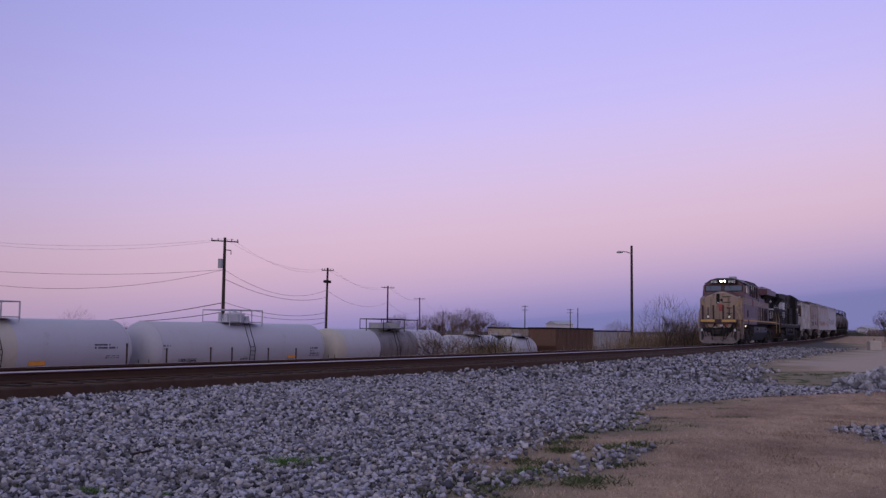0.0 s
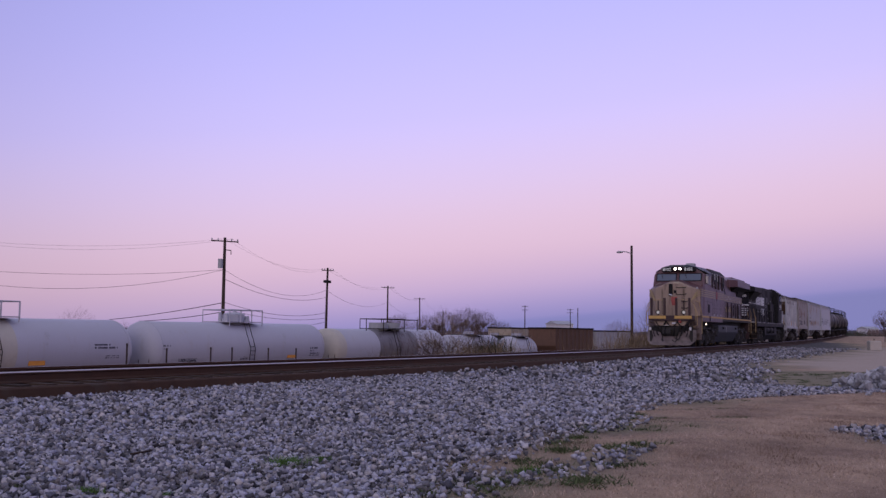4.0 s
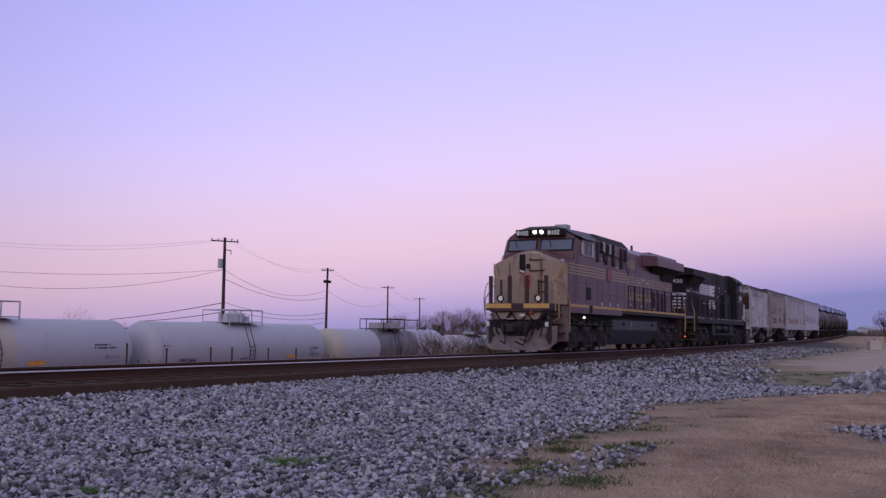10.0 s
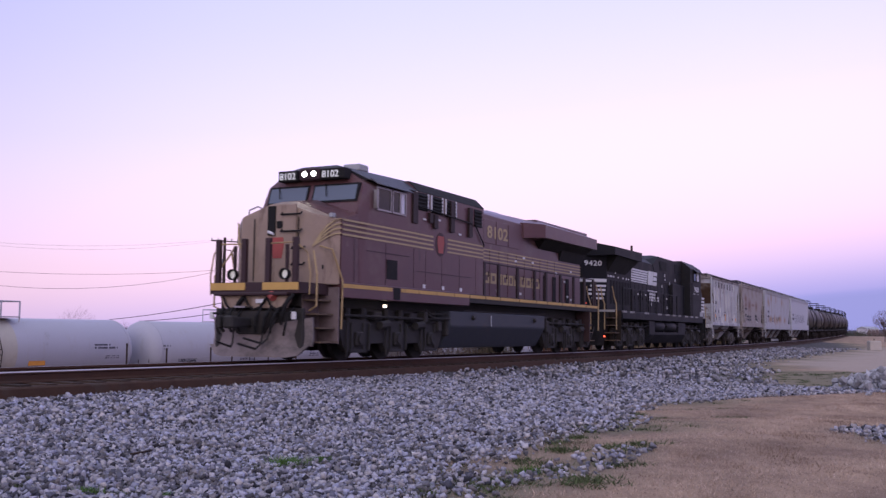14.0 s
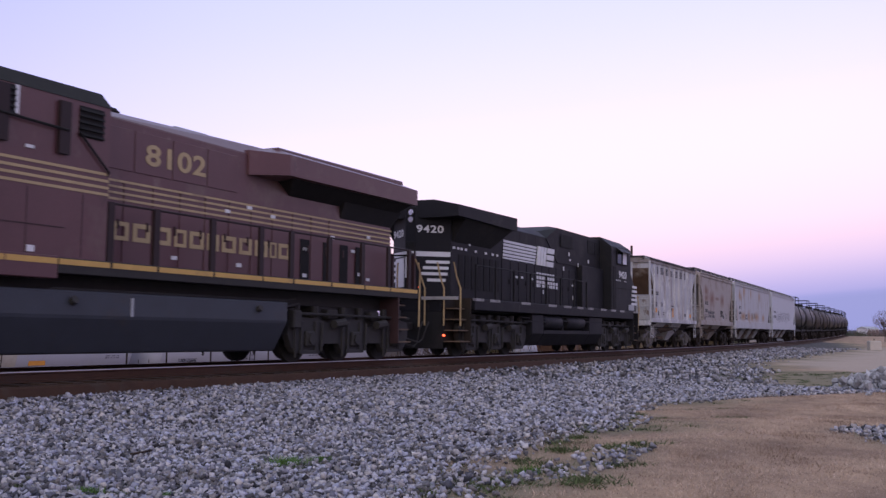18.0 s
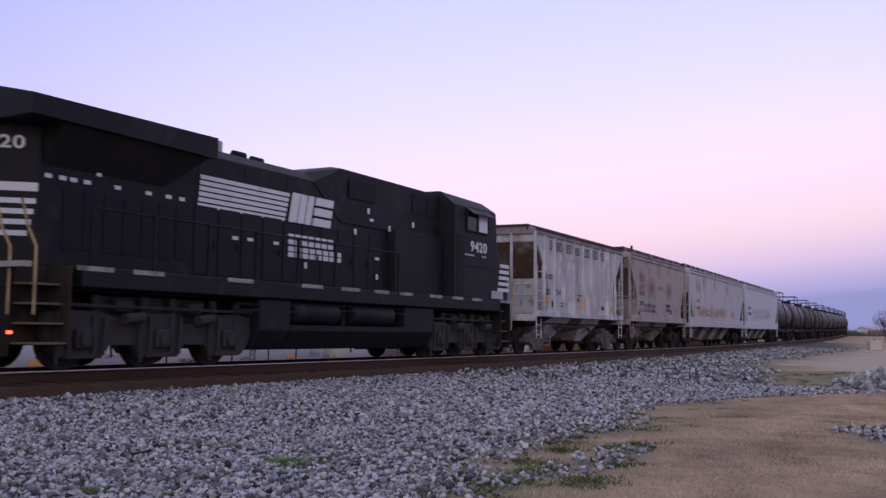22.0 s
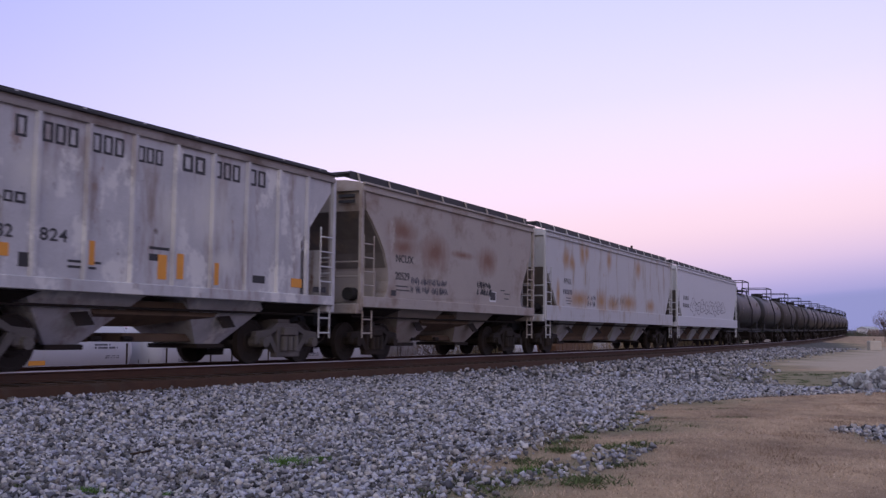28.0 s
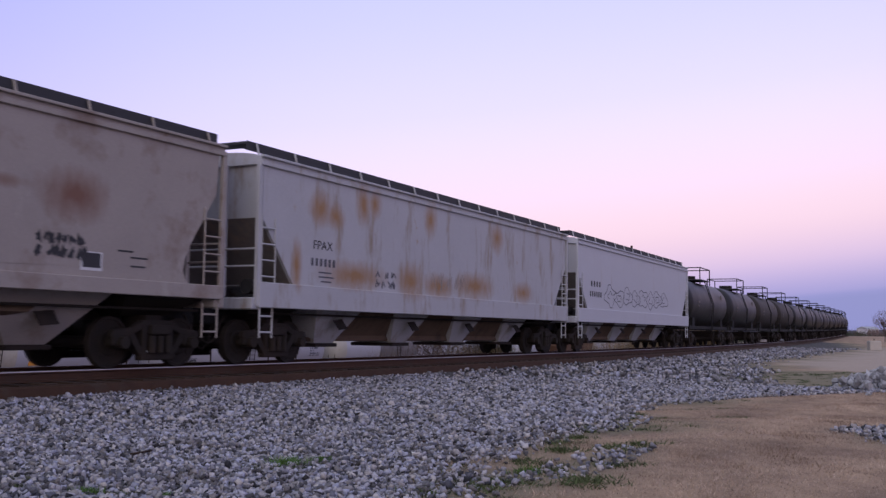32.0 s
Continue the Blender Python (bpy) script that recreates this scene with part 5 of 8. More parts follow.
def end_frame(car, x, inward, z_top, mat, post_top):
    """Corner posts, cross bars, ladder and platform at a hopper's end; inward is +1 at the front end."""
    for s in (-1, 1):
        part("corner_post", box(bmesh.new(), x - 0.05, x + 0.05, s * 1.46 - 0.04, s * 1.46 + 0.04, 1.2, post_top), mat, car)
        part("inner_post", box(bmesh.new(), x - 0.04, x + 0.04, s * 0.6 - 0.04, s * 0.6 + 0.04, 1.3, post_top - 0.05), mat, car)
        ladder("side_ladder", x + inward * 0.3, s * 1.5, 1.35, min(z_top, 3.0), 0.46, mat, car, True, 5)
        ladder("stirrup", x + inward * 0.3, s * 1.47, 0.55, 1.2, 0.42, mat, car, True, 2, 0.02)
    for z in (2.35, 2.0):
        bm = bmesh.new()
        rod(bm, (x - 0.02, -1.46, z), (x - 0.02, 1.46, z), 0.022)
        part("end_bar", bm, mat, car)
    part("end_sill", box(bmesh.new(), x - 0.14, x + 0.14, -1.45, 1.45, 1.12, 1.36, 0.02), mat, car)
    part("draft_sill", box(bmesh.new(), min(x - inward * 0.4, x + inward * 1.6), max(x - inward * 0.4, x + inward * 1.6), -0.45, 0.45, 0.82, 1.3, 0.02), M["near_black"], car, "dark centre sill behind the coupler")
    part("brake_platform", box(bmesh.new(), min(x, x + inward * 0.9), max(x, x + inward * 0.9), -1.2, 1.2, 1.34, 1.38), M["rusty_gear"], car)


def hopper_car(at, length, inset, mat, slope_mat, label, bays, high, sill, end_z, run, rounded, ribs=0, walk_up=0.32, truck_mat=None, gap=None, plate=None, roof_mat=None):
    """A covered hopper. end_z: heights between which the end sheets slope in; run: how far they run in."""
    car = thing("hopper_car", label, "hopper car", "covered hopper cars of the train")
    x0, x1 = inset, length - inset
    z_hi, z_lo = end_z
    side = 1.46
    if rounded:
        left = [(x0 + 0.22 + run * math.sin(radians(q)), z_hi - (z_hi - z_lo) * f) for q, f in ((0, 0.0), (18, 0.14), (36, 0.29), (56, 0.45), (76, 0.62), (90, 0.78), (70, 0.92), (52, 1.0))]
        right = [(x1 - 0.2 - 0.85 * q, 3.27 - 1.71 * f) for q, f in ((0.88, 1.0), (1.0, 0.88), (0.94, 0.74), (0.8, 0.6), (0.62, 0.46), (0.42, 0.32), (0.22, 0.16), (0.0, 0.0))]
    else:
        left = [(x0 + 0.12, z_hi), (x0 + 0.12 + run, z_lo)]
        right = [(length - x, z) for x, z in left][::-1]
    base = sill[1]
    outline = [(x0 + 0.12, high)] + left + [(left[-1][0], base), (right[0][0], base)] + right + [(x1 - 0.12, high)]
    body = part("body", prism_y(bmesh.new(), outline, -side, side), mat, car)
    # slope sheets seen from the ends; their darker colour holds shade as well as dirt
    for poly in (left, right):
        bm = bmesh.new()
        for (ax, az), (bx, bz) in zip(poly, poly[1:]):
            o = -0.006 if poly is left else 0.006
            if rounded and min(az, bz) < z_lo + (z_hi - z_lo) * 0.35:
                continue
            vs = [bm.verts.new(p) for p in ((ax + o, -side + 0.06, az - 0.004), (ax + o, side - 0.06, az - 0.004), (bx + o, side - 0.06, bz - 0.004), (bx + o, -side + 0.06, bz - 0.004))]
            bm.faces.new(vs)
        bmesh.ops.remove_doubles(bm, verts=bm.verts, dist=0.001)
        out = bmesh.ops.extrude_face_region(bm, geom=list(bm.faces))
        bmesh.ops.translate(bm, verts=[v for v in out["geom"] if isinstance(v, bmesh.types.BMVert)], vec=(0.01 if poly is right else -0.01, 0, -0.008))
        bmesh.ops.recalc_face_normals(bm, faces=bm.faces)
        part("slope_sheet", bm, slope_mat, body)
    # roof with a rolled edge
    arch = [(-side - 0.03, high - 0.16), (-side - 0.03, high - 0.02)] + [(side * 0.97 * math.cos(math.pi - math.pi * k / 8), high + 0.14 * math.sin(math.pi * k / 8)) for k in range(9)] + [(side + 0.03, high - 0.02), (side + 0.03, high - 0.16)]
    part("roof", prism_x(bmesh.new(), arch, x0 + 0.02, x1 - 0.02), roof_mat or mat, car)
    for s in (-1, 1):
        part("top_chord", box(bmesh.new(), x0, x1, s * (side + 0.032) - 0.024, s * (side + 0.032) + 0.024, high - 0.18, high - 0.08, 0.01), roof_mat or mat, car)
    # on the ribbed car a dark strip paints the shadow line along the roof
    for s in (-1, 1):
        part("drip_edge", box(bmesh.new(), x0, x1, s * (side + 0.045) - 0.05, s * (side + 0.045) + 0.05, high - 0.02, high + 0.03, 0.008), M["walkway"] if ribs else mat, car)
    for s in (-1, 1):
        part("side_sill", box(bmesh.new(), x0, x1, s * side - 0.07, s * side + 0.07, sill[0], sill[1] + 0.02, 0.012), mat, car)
    for i in range(ribs):
        x = left[-1][0] - 0.44 + 1.03 * i
        part("rib", hull(bmesh.new(), [(x + dx, y, z) for dx, y in ((-0.07, -side), (0.07, -side), (-0.035, -side - 0.06), (0.035, -side - 0.06)) for z in (sill[1], high - 0.17)]), mat, body)
    # hatches and running boards
    n = 4 if length < 14 else 6
    for i in range(n):
        x = x0 + (x1 - x0) * (i + 0.5) / n
        bm = bmesh.new()
        rod(bm, (x, 0, high + 0.1), (x, 0, high + 0.22), 0.38, 16)
        part("hatch_cover", bm, mat, car)
    zb = high + walk_up
    for s in (-1, 1):
        y = 0.95 * s
        boards = part("running_board", box(bmesh.new(), x0 - 0.1, x1 + 0.1, y - 0.22, y + 0.22, zb, zb + 0.05), M["walkway"], car, "dark grated running board")
        part("board_edge", box(bmesh.new(), x0 - 0.1, x1 + 0.1, y + s * 0.23 - 0.012, y + s * 0.23 + 0.012, zb - 0.13, zb + 0.06), M["walkway"], boards)
        for i in range(max(6, int(length / 1.35))):
            x = x0 + 0.2 + (x1 - x0 - 0.4) * i / (max(6, int(length / 1.35)) - 1)
            part("bracket", rail_of(bmesh.new(), [(x, y + s * 0.36, high - 0.06), (x, y + s * 0.26, zb + 0.04)], 0.022, 4), mat, boards)
    for xa, xb in ((x0 - 0.1, x0 + 0.35), (x1 - 0.35, x1 + 0.1)):
        part("cross_board", box(bmesh.new(), xa, xb, -0.72, 0.72, zb, zb + 0.05), M["walkway"], car)
    end_frame(car, x0, 1, high - 0.3, mat, high - 0.1)
    end_frame(car, x1, -1, high - 0.3, mat, high - 0.1)
    bm = bmesh.new()
    rod(bm, (x0 + 0.05, 0.9, 1.75), (x0 + 0.13, 0.9, 1.75), 0.26, 16)
    part("brake_wheel", bm, M["rusty_gear"], car)
    part("air_cylinder", rail_of(bmesh.new(), [(x0 + 0.55, -0.75, 1.62), (x0 + 1.15, -0.75, 1.62)], 0.16, 12), M["under"], car)
    for x in bays[0]:
        bay(car, x, bays[1], bays[2], sill[1], 0.42, bays[3])
    for xa, xb in ((bays[0][0] - 0.5, gap[0]), (gap[1], bays[0][-1] + 0.5)) if gap else ((bays[0][0] - 0.5, bays[0][-1] + 0.5),):
        part("outlet_pan", box(bmesh.new(), xa, xb, -0.5, 0.5, 0.46, 0.62, 0.02), M["pan"], car, "rust brown outlet pan between the chutes")
    if plate:
        for xa in (x0 + plate[0], x1 - plate[0]):
            part("end_plate", box(bmesh.new(), xa - 0.015, xa + 0.015, -1.36, 1.36, 1.38, plate[1], 0.004), M["peeling_end"] if ribs else mat, car, "pale sheet closing the lower end")
    for xa, xb in zip(bays[0], bays[0][1:]):
        if gap:
            part("bay_sheet", hull(bmesh.new(), both([(xa, 0.98, 1.2), (xb, 0.98, 1.2), (gap[0] - 0.2, 0.6, 0.74), (gap[1] + 0.2, 0.6, 0.74), (xa + 0.3, 0.98, 0.95), (xb - 0.3, 0.98, 0.95)])), M["pan"], car, "rust brown sheet between the chutes")
            for g in gap:
                part("gate_crank", rail_of(bmesh.new(), [(g - 0.12, -0.62, 0.52), (g + 0.12, -0.62, 0.52)], 0.05, 8), M["rusty_gear"], car)
            continue
        part("bay_sheet", hull(bmesh.new(), [(x, y, z) for x, y, z in ((xa, -0.98, 1.2), (xb, -0.98, 1.2), (xa + 0.3, -0.5, 0.6), (xb - 0.3, -0.5, 0.6), (xa, 0.98, 1.2), (xb, 0.98, 1.2), (xa + 0.3, 0.5, 0.6), (xb - 0.3, 0.5, 0.6))]), M["pan"], car, "rust brown sheet between the chutes")
    part("centre_sill", box(bmesh.new(), x0 + 0.1, x1 - 0.1, -0.2, 0.2, 0.86, 1.15), M["rusty_gear"], car)
    part("brake_pipe", rail_of(bmesh.new(), [(x0 + 0.2, -1.1, 1.06), (x1 - 0.2, -1.1, 1.06)], 0.025), M["rusty_gear"], car)
    for x in (x0, x1):
        coupler(car, 0.0 if x == x0 else length, x0 + 0.12 if x == x0 else x1 - 0.12, M["rusty_gear"])
    tc = (1.77, length - 1.77) if rounded else (inset + 1.15, length - inset - 1.15)
    for c in tc:
        part("body_bolster", hull(bmesh.new(), both([(c - 1.0, 1.3, 1.27), (c + 1.0, 1.3, 1.27), (c - 0.5, 0.7, 0.93), (c + 0.5, 0.7, 0.93)])), M["rusty_gear"], car)
        car_truck(car, c, truck_mat)
    ROLLING.append((car, at, *tc))
    return car, body, side


def scrawl(name, x0, x1, z0, z1, y, mat, parent, seed, label, r=0.012, unit=0.2, rows=2):
    """Hurried strokes of sprayed paint on a car side, cell by cell like handwriting."""
    rng = random.Random(seed)
    bm = bmesh.new()
    n = max(2, int((x1 - x0) / unit))
    w, h = (x1 - x0) / n, (z1 - z0) / rows
    for row in range(rows):
        zc = z1 - (row + 0.5) * h
        for i in range(n):
            if rng.random() < 0.12:
                continue
            cx, pts = x0 + (i + 0.5) * w + rng.uniform(-0.1, 0.1) * w, []
            for k in range(rng.choice((4, 5, 6, 7))):
                f = k / 5
                pts.append((cx + w * (f - 0.5) * 0.7 + rng.uniform(-0.45, 0.45) * w, y - 0.004, zc + (0.42 if k % 2 else -0.42) * h * rng.uniform(0.35, 1.1)))
            rail_of(bm, pts, r * rng.uniform(0.7, 1.3), 4)
    for v in bm.verts:
        v.co.y = y - 0.004 + (v.co.y - y + 0.004) * 0.15
    return part(name, bm, mat, parent, label)


def bubbles(name, x0, x1, z0, z1, y, mat, parent, seed, label, r=0.02, unit=1.1):
    """Large rounded outline letters of sprayed paint, overlapping."""
    rng = random.Random(seed)
    bm = bmesh.new()
    n = int((x1 - x0) / unit)
    for i in range(n):
        cx, cz = x0 + (x1 - x0) * (i + 0.5) / n, (z0 + z1) / 2 + rng.uniform(-0.08, 0.08)
        w, h = (x1 - x0) / n * rng.uniform(0.5, 0.62), (z1 - z0) / 2 * rng.uniform(0.75, 1.05)
        for scale, sweep in ((1.0, 1.0), (0.42, rng.uniform(0.5, 1.0))):
            ph, lob = rng.uniform(0, 6.28), rng.choice((3, 4))
            pts = []
            for k in range(17):
                a = ph + 2 * math.pi * sweep * k / 16
                q = scale * (0.85 + 0.2 * math.cos(lob * a + ph))
                pts.append((cx + w * q * math.cos(a) * (1.15 if abs(math.cos(a)) > 0.6 else 0.9), y - 0.004, cz + h * q * math.sin(a)))
            rail_of(bm, pts, r, 4)
    for v in bm.verts:
        v.co.y = y - 0.004 + (v.co.y - y + 0.004) * 0.15
    return part(name, bm, mat, parent, label)


def tank_body(bm, x0, x1, r, z, dome=0.75, sides=40):
    prof = [(x0, 0.0)] + [(x0 + dome * (1 - math.cos(math.pi / 2 * k / 6)), r * math.sin(math.pi / 2 * k / 6)) for k in range(1, 7)]
    prof += [(x1 - (x - x0), rr) for x, rr in prof[::-1]]
    return lathe_x(bm, prof, 0, z, sides)


def tank_car(name, label, category, group, length, r, z, mat, gear, dome_mat, seam=False, hoop=True, house="platform", band=None):
    """A tank car: domed barrel on a stub sill, saddles, manway platform with hoop rails, ladder."""
    car = thing(name, label, category, group)
    x0, x1 = 0.7, length - 0.7
    barrel = part("barrel", tank_body(bmesh.new(), x0, x1, r, z), mat, car, "", True)
    if house == "housing":
        for x in (x0 + 0.76, x1 - 0.76):
            bm = bmesh.new()
            lathe_x(bm, [(x - 0.03, r * 0.99), (x - 0.03, r + 0.01), (x + 0.03, r + 0.01), (x + 0.03, r * 0.99)], 0, z, 40)
            part("head_seam", bm, mat, barrel, "", True)
    if seam:
        for i in range(1, 4):
            x = x0 + (x1 - x0) * i / 4
            bm = bmesh.new()
            lathe_x(bm, [(x - 0.03, r * 0.99), (x - 0.03, r + 0.008), (x + 0.03, r + 0.008), (x + 0.03, r * 0.99)], 0, z, 40)
            part("weld_band", bm, mat, barrel, "", True)
    if band:
        bm = bmesh.new()
        a, b = band
        lathe_x(bm, [(x0 + (x1 - x0) * a, r * 0.99), (x0 + (x1 - x0) * a, r + 0.006), (x0 + (x1 - x0) * b, r + 0.006), (x0 + (x1 - x0) * b, r * 0.99)], 0, z, 40)
        part("stained_band", bm, M["tank_stain"], barrel, "dark spill stain round the barrel", True)
    for s in (-1, 1):
        part("side_sill", box(bmesh.new(), 0.55, length - 0.55, s * 1.24 - 0.06, s * 1.24 + 0.06, 1.02, 1.2, 0.01), gear, car)
    for xx in (0.5, length - 0.75):
        part("end_sill", box(bmesh.new(), xx, xx + 0.25, -1.35, 1.35, 1.0, 1.25, 0.02), gear, car)
    for x in (x0 + 1.6, x1 - 1.6):
        part("saddle", hull(bmesh.new(), [(x + dx, y, zz) for dx in (-0.3, 0.3) for y, zz in ((-1.2, 1.1), (1.2, 1.1), (-1.2, z - r * 0.6), (1.2, z - r * 0.6))]), gear, car)
    mid = length / 2
    top = z + r
    bm = bmesh.new()
    rod(bm, (mid, 0, top - 0.1), (mid, 0, top + (0.32 if house == "platform" else 0.5)), 0.45 if house == "platform" else 0.62, 18)
    part("manway", bm, dome_mat, car, "manway dome")
    if house == "housing":
        bm = bmesh.new()
        rod(bm, (mid, 0, top + 0.5), (mid, 0, top + 0.62), 0.62, 18, 0.35)
        part("dome_lid", bm, dome_mat, car)
    for x in (mid - 0.7, mid + 0.9):
        part("valve", rod(bmesh.new(), (x, 0.1, top - 0.05), (x, 0.1, top + 0.28), 0.12, 10), dome_mat, car)
    pale = house == "housing"
    part("platform", box(bmesh.new(), mid - 1.5, mid + 1.5, -1.05, 1.05, top + 0.02, top + 0.07), dome_mat if pale else M["walkway"], car)
    if pale:
        for dx, dy, rr, hh in ((-0.95, -0.3, 0.16, 0.5), (-0.75, 0.35, 0.12, 0.62), (0.85, -0.35, 0.2, 0.42), (1.15, 0.2, 0.15, 0.6), (0.7, 0.5, 0.12, 0.75)):
            part("valve", rod(bmesh.new(), (mid + dx, dy, top + 0.05), (mid + dx, dy, top + hh), rr, 10, rr * 0.7), dome_mat, car)
        for x in (mid - 1.5, mid - 0.5, mid + 0.5, mid + 1.5):
            part("rail_post", rod(bmesh.new(), (x, -1.02, top), (x, -1.02, top + 0.75), 0.04), dome_mat, car)
    if hoop:
        for y in (-1.02, 1.02):
            bm = bmesh.new()
            rail_of(bm, [(mid - 1.5, y, top - 0.2), (mid - 1.5, y, top + 0.75), (mid + 1.5, y, top + 0.75), (mid + 1.5, y, top - 0.2)], 0.035)
            part("hoop_rail", bm, dome_mat if pale else gear, car)
        for x in (mid - 1.5, mid + 1.5):
            part("cross_rail", rod(bmesh.new(), (x, -1.02, top + 0.75), (x, 1.02, top + 0.75), 0.03), dome_mat if pale else gear, car)
    for s in (-1, 1):
        bm = bmesh.new()
        for dx in (-0.22, 0.22):
            rail_of(bm, [(mid + dx, s * 1.4, 1.0), (mid + dx, s * (r + 0.1), z), (mid + dx, s * 1.02, top + 0.02)], 0.022)
        for k in range(8):
            zz = 1.1 + k * (z - 1.0) / 7
            rod(bm, (mid - 0.22, s * (r + 0.06), zz), (mid + 0.22, s * (r + 0.06), zz), 0.016)
        part("side_ladder", bm, gear, car)
        for xx in (0.62, length - 0.62):
            part("grab_rail", rail_of(bmesh.new(), [(xx, s * 1.32, 1.15), (xx, s * 1.32, 2.2)], 0.022), gear, car)
    if gear is M["near_black"]:
        for x, zz, w, h in ((length * 0.76, 2.62, 0.22, 0.55), (length * 0.2, 2.5, 0.5, 0.12), (length * 0.2, 2.3, 0.42, 0.1)):
            y = -math.sqrt(max(r * r - (zz + h / 2 - z) ** 2, 0.1)) - 0.02
            part("stencil_patch", box(bmesh.new(), x, x + w, y, y + 0.05, zz, zz + h), M["chalk"], barrel, "faded pale stencil patch")
    coupler(car, 0.0, 0.55, M["rusty_gear"])
    coupler(car, length, length - 0.55, M["rusty_gear"])
    return car
# ---- ground ----
EDGE_X = (-200.0, 0.0, 6.5, 7.5, 8.9, 10.6, 12.6, 14.8, 18.0, 22.7, 30.8, 46.0, 58.0, 100.0, 134.0, 240.0)
EDGE_Y = (0.5, 2.6, 3.45, 3.75, 4.05, 4.15, 4.35, 4.7, 5.2, 5.3, 6.4, 8.7, 9.2, 10.2, 15.5, 60.0)


def lateral(x, y):
    """Signed distance from the main track, and how far along it."""
    s = np.interp(x, TABLE_X, TABLE_S)
    return y - np.interp(x, TABLE_X, TABLE_Y), s


LAT = (-400.0, -60.0, -30.0, -14.0, -9.0, -5.0, -2.2, -1.50, -1.40, 1.2, 1.5, 2.4, 9.0, 12.0, 60.0, 200.0, 500.0, 4000.0)
LOW = (-0.6, -0.5, -0.47, -0.47, -0.47, -0.49, -0.45, -0.40, -0.30, -0.30, -0.33, -0.5, -3.2, -3.42, -3.42, -3.0, -1.8, -1.0)


def ripple(x, y):
    return (0.035 * np.sin(x * 0.61 + 0.7 * np.sin(y * 0.43)) + 0.03 * np.sin(y * 0.83 + 1.1 * np.sin(x * 0.27 + 1.0)) + 0.018 * np.sin(1.9 * x + 2.3 * y))


def ground_z(x, y):
    x, y = np.asarray(x, float), np.asarray(y, float)
    lat, s = lateral(x, y)
    rise = grade(np.minimum(s, 260)) * np.exp(-np.maximum(lat - 3, 0) / 12)
    z = RAIL + rise + np.interp(lat, LAT, LOW)
    quiet = np.clip((np.abs(lat) - 2.0) / 2.0, 0, 1)
    return z + ripple(x, y) * quiet * np.clip(1.2 - np.hypot(x, y) / 900, 0, 1)


def cover(x, y):
    """How far gravel, green weeds, bare dirt and straw cover a place."""
    lat, s = lateral(x, y)
    wob = 0.5 * np.sin(x * 1.1 + 0.6 * np.sin(y * 2.0)) + 0.35 * np.sin(x * 2.7 + y * 1.9) + 0.2 * np.sin(5.1 * x + 3.3 * y)
    d = y - np.interp(x, EDGE_X, EDGE_Y) + wob * 0.45 * np.clip(x / 14, 0.5, 1.6)
    gravel = np.clip((d + 0.75) / 2.0, 0, 1)
    patch = np.exp(-(((x - 13.4) / 1.6) ** 2 + ((y - 0.9) / 0.8) ** 2) * 1.2)
    gravel = np.maximum(gravel, np.clip(patch * 1.2 - 0.25 + 0.2 * wob, 0, 0.42))
    # a bare stony tongue reaching into the grass
    tongue = np.exp(-(((x - 8.9 - 1.2 * (3.2 - y)) / 1.35) ** 2 + ((y - 3.2) / 0.42) ** 2) * 1.1)
    gravel = np.maximum(gravel, np.clip(tongue * 1.1 - 0.25 + 0.25 * wob, 0, 0.36))
    green = np.clip(1 - np.abs(d + 0.1) / (1.1 + 0.03 * np.clip(x, 0, 60)), 0, 1) * np.clip(0.7 + 0.7 * wob, 0, 1)
    green = np.maximum(green, np.clip(patch * 1.3 - 0.2 + 0.25 * wob, 0, 0.8))
    green = np.maximum(green, np.clip(tongue * 1.4 - 0.3 + 0.35 * wob, 0, 0.85))
    start = 17.9 + 1.15 * np.clip(5.1 - y, -1, 6)
    belt = np.clip((x - start + 0.4 * wob) / 0.8, 0, 1) * np.clip((38 + 0.9 * (y - 4) - x + 1.2 * wob) / 2.5, 0, 1) * (lat > -20)
    low = np.clip((4.9 + 0.19 * (x - 24.5) - y + 0.3 * wob) / 0.7, 0, 1)
    green = np.maximum(green, belt * low * np.clip(0.55 + 0.45 * wob + (x - 24) / 7, 0, 1)) * (np.abs(lat) > 3)
    gravel = np.maximum(gravel, belt * np.clip((26.5 - x + 1.5 * wob) / 3, 0.1, 0.75))
    gravel = np.maximum(gravel, belt * (1 - low))
    dirt = np.clip((x - 37 - 1.4 * (y - 4) - 1.2 * wob) / 2.0, 0, 1) * np.clip((112 - x) / 15, 0, 1) * np.clip(-(d + 0.3) / 0.9, 0, 1)
    far = np.clip((lat - 7) / 5, 0, 1)
    gravel = np.where(far > 0, gravel * (1 - far * 0.75), gravel)
    return gravel, green * (1 - far), dirt


def spaced(*runs):
    out = []
    for a, b, step in runs:
        out += list(np.arange(a, b, step))
    return np.array(out + [runs[-1][1]])


gx = spaced((-4000, -400, 400), (-400, -60, 34), (-60, -8, 2.6), (-8, 30, 0.28), (30, 70, 0.6), (70, 150, 1.6), (150, 400, 6), (400, 900, 40), (900, 4500, 300))
gy = spaced((-4000, -400, 400), (-400, -40, 30), (-40, -6, 2.0), (-6, 12, 0.28), (12, 12.6, 0.2), (12.6, 16.8, 0.09), (16.8, 28, 0.45), (28, 90, 1.8), (90, 300, 8), (300, 900, 40), (900, 4500, 300))
GX, GY = np.meshgrid(gx, gy, indexing="ij")
GZ = ground_z(GX, GY)
nx, ny = len(gx), len(gy)
me = bpy.data.meshes.new("ground")
idx = np.arange(nx * ny).reshape(nx, ny)
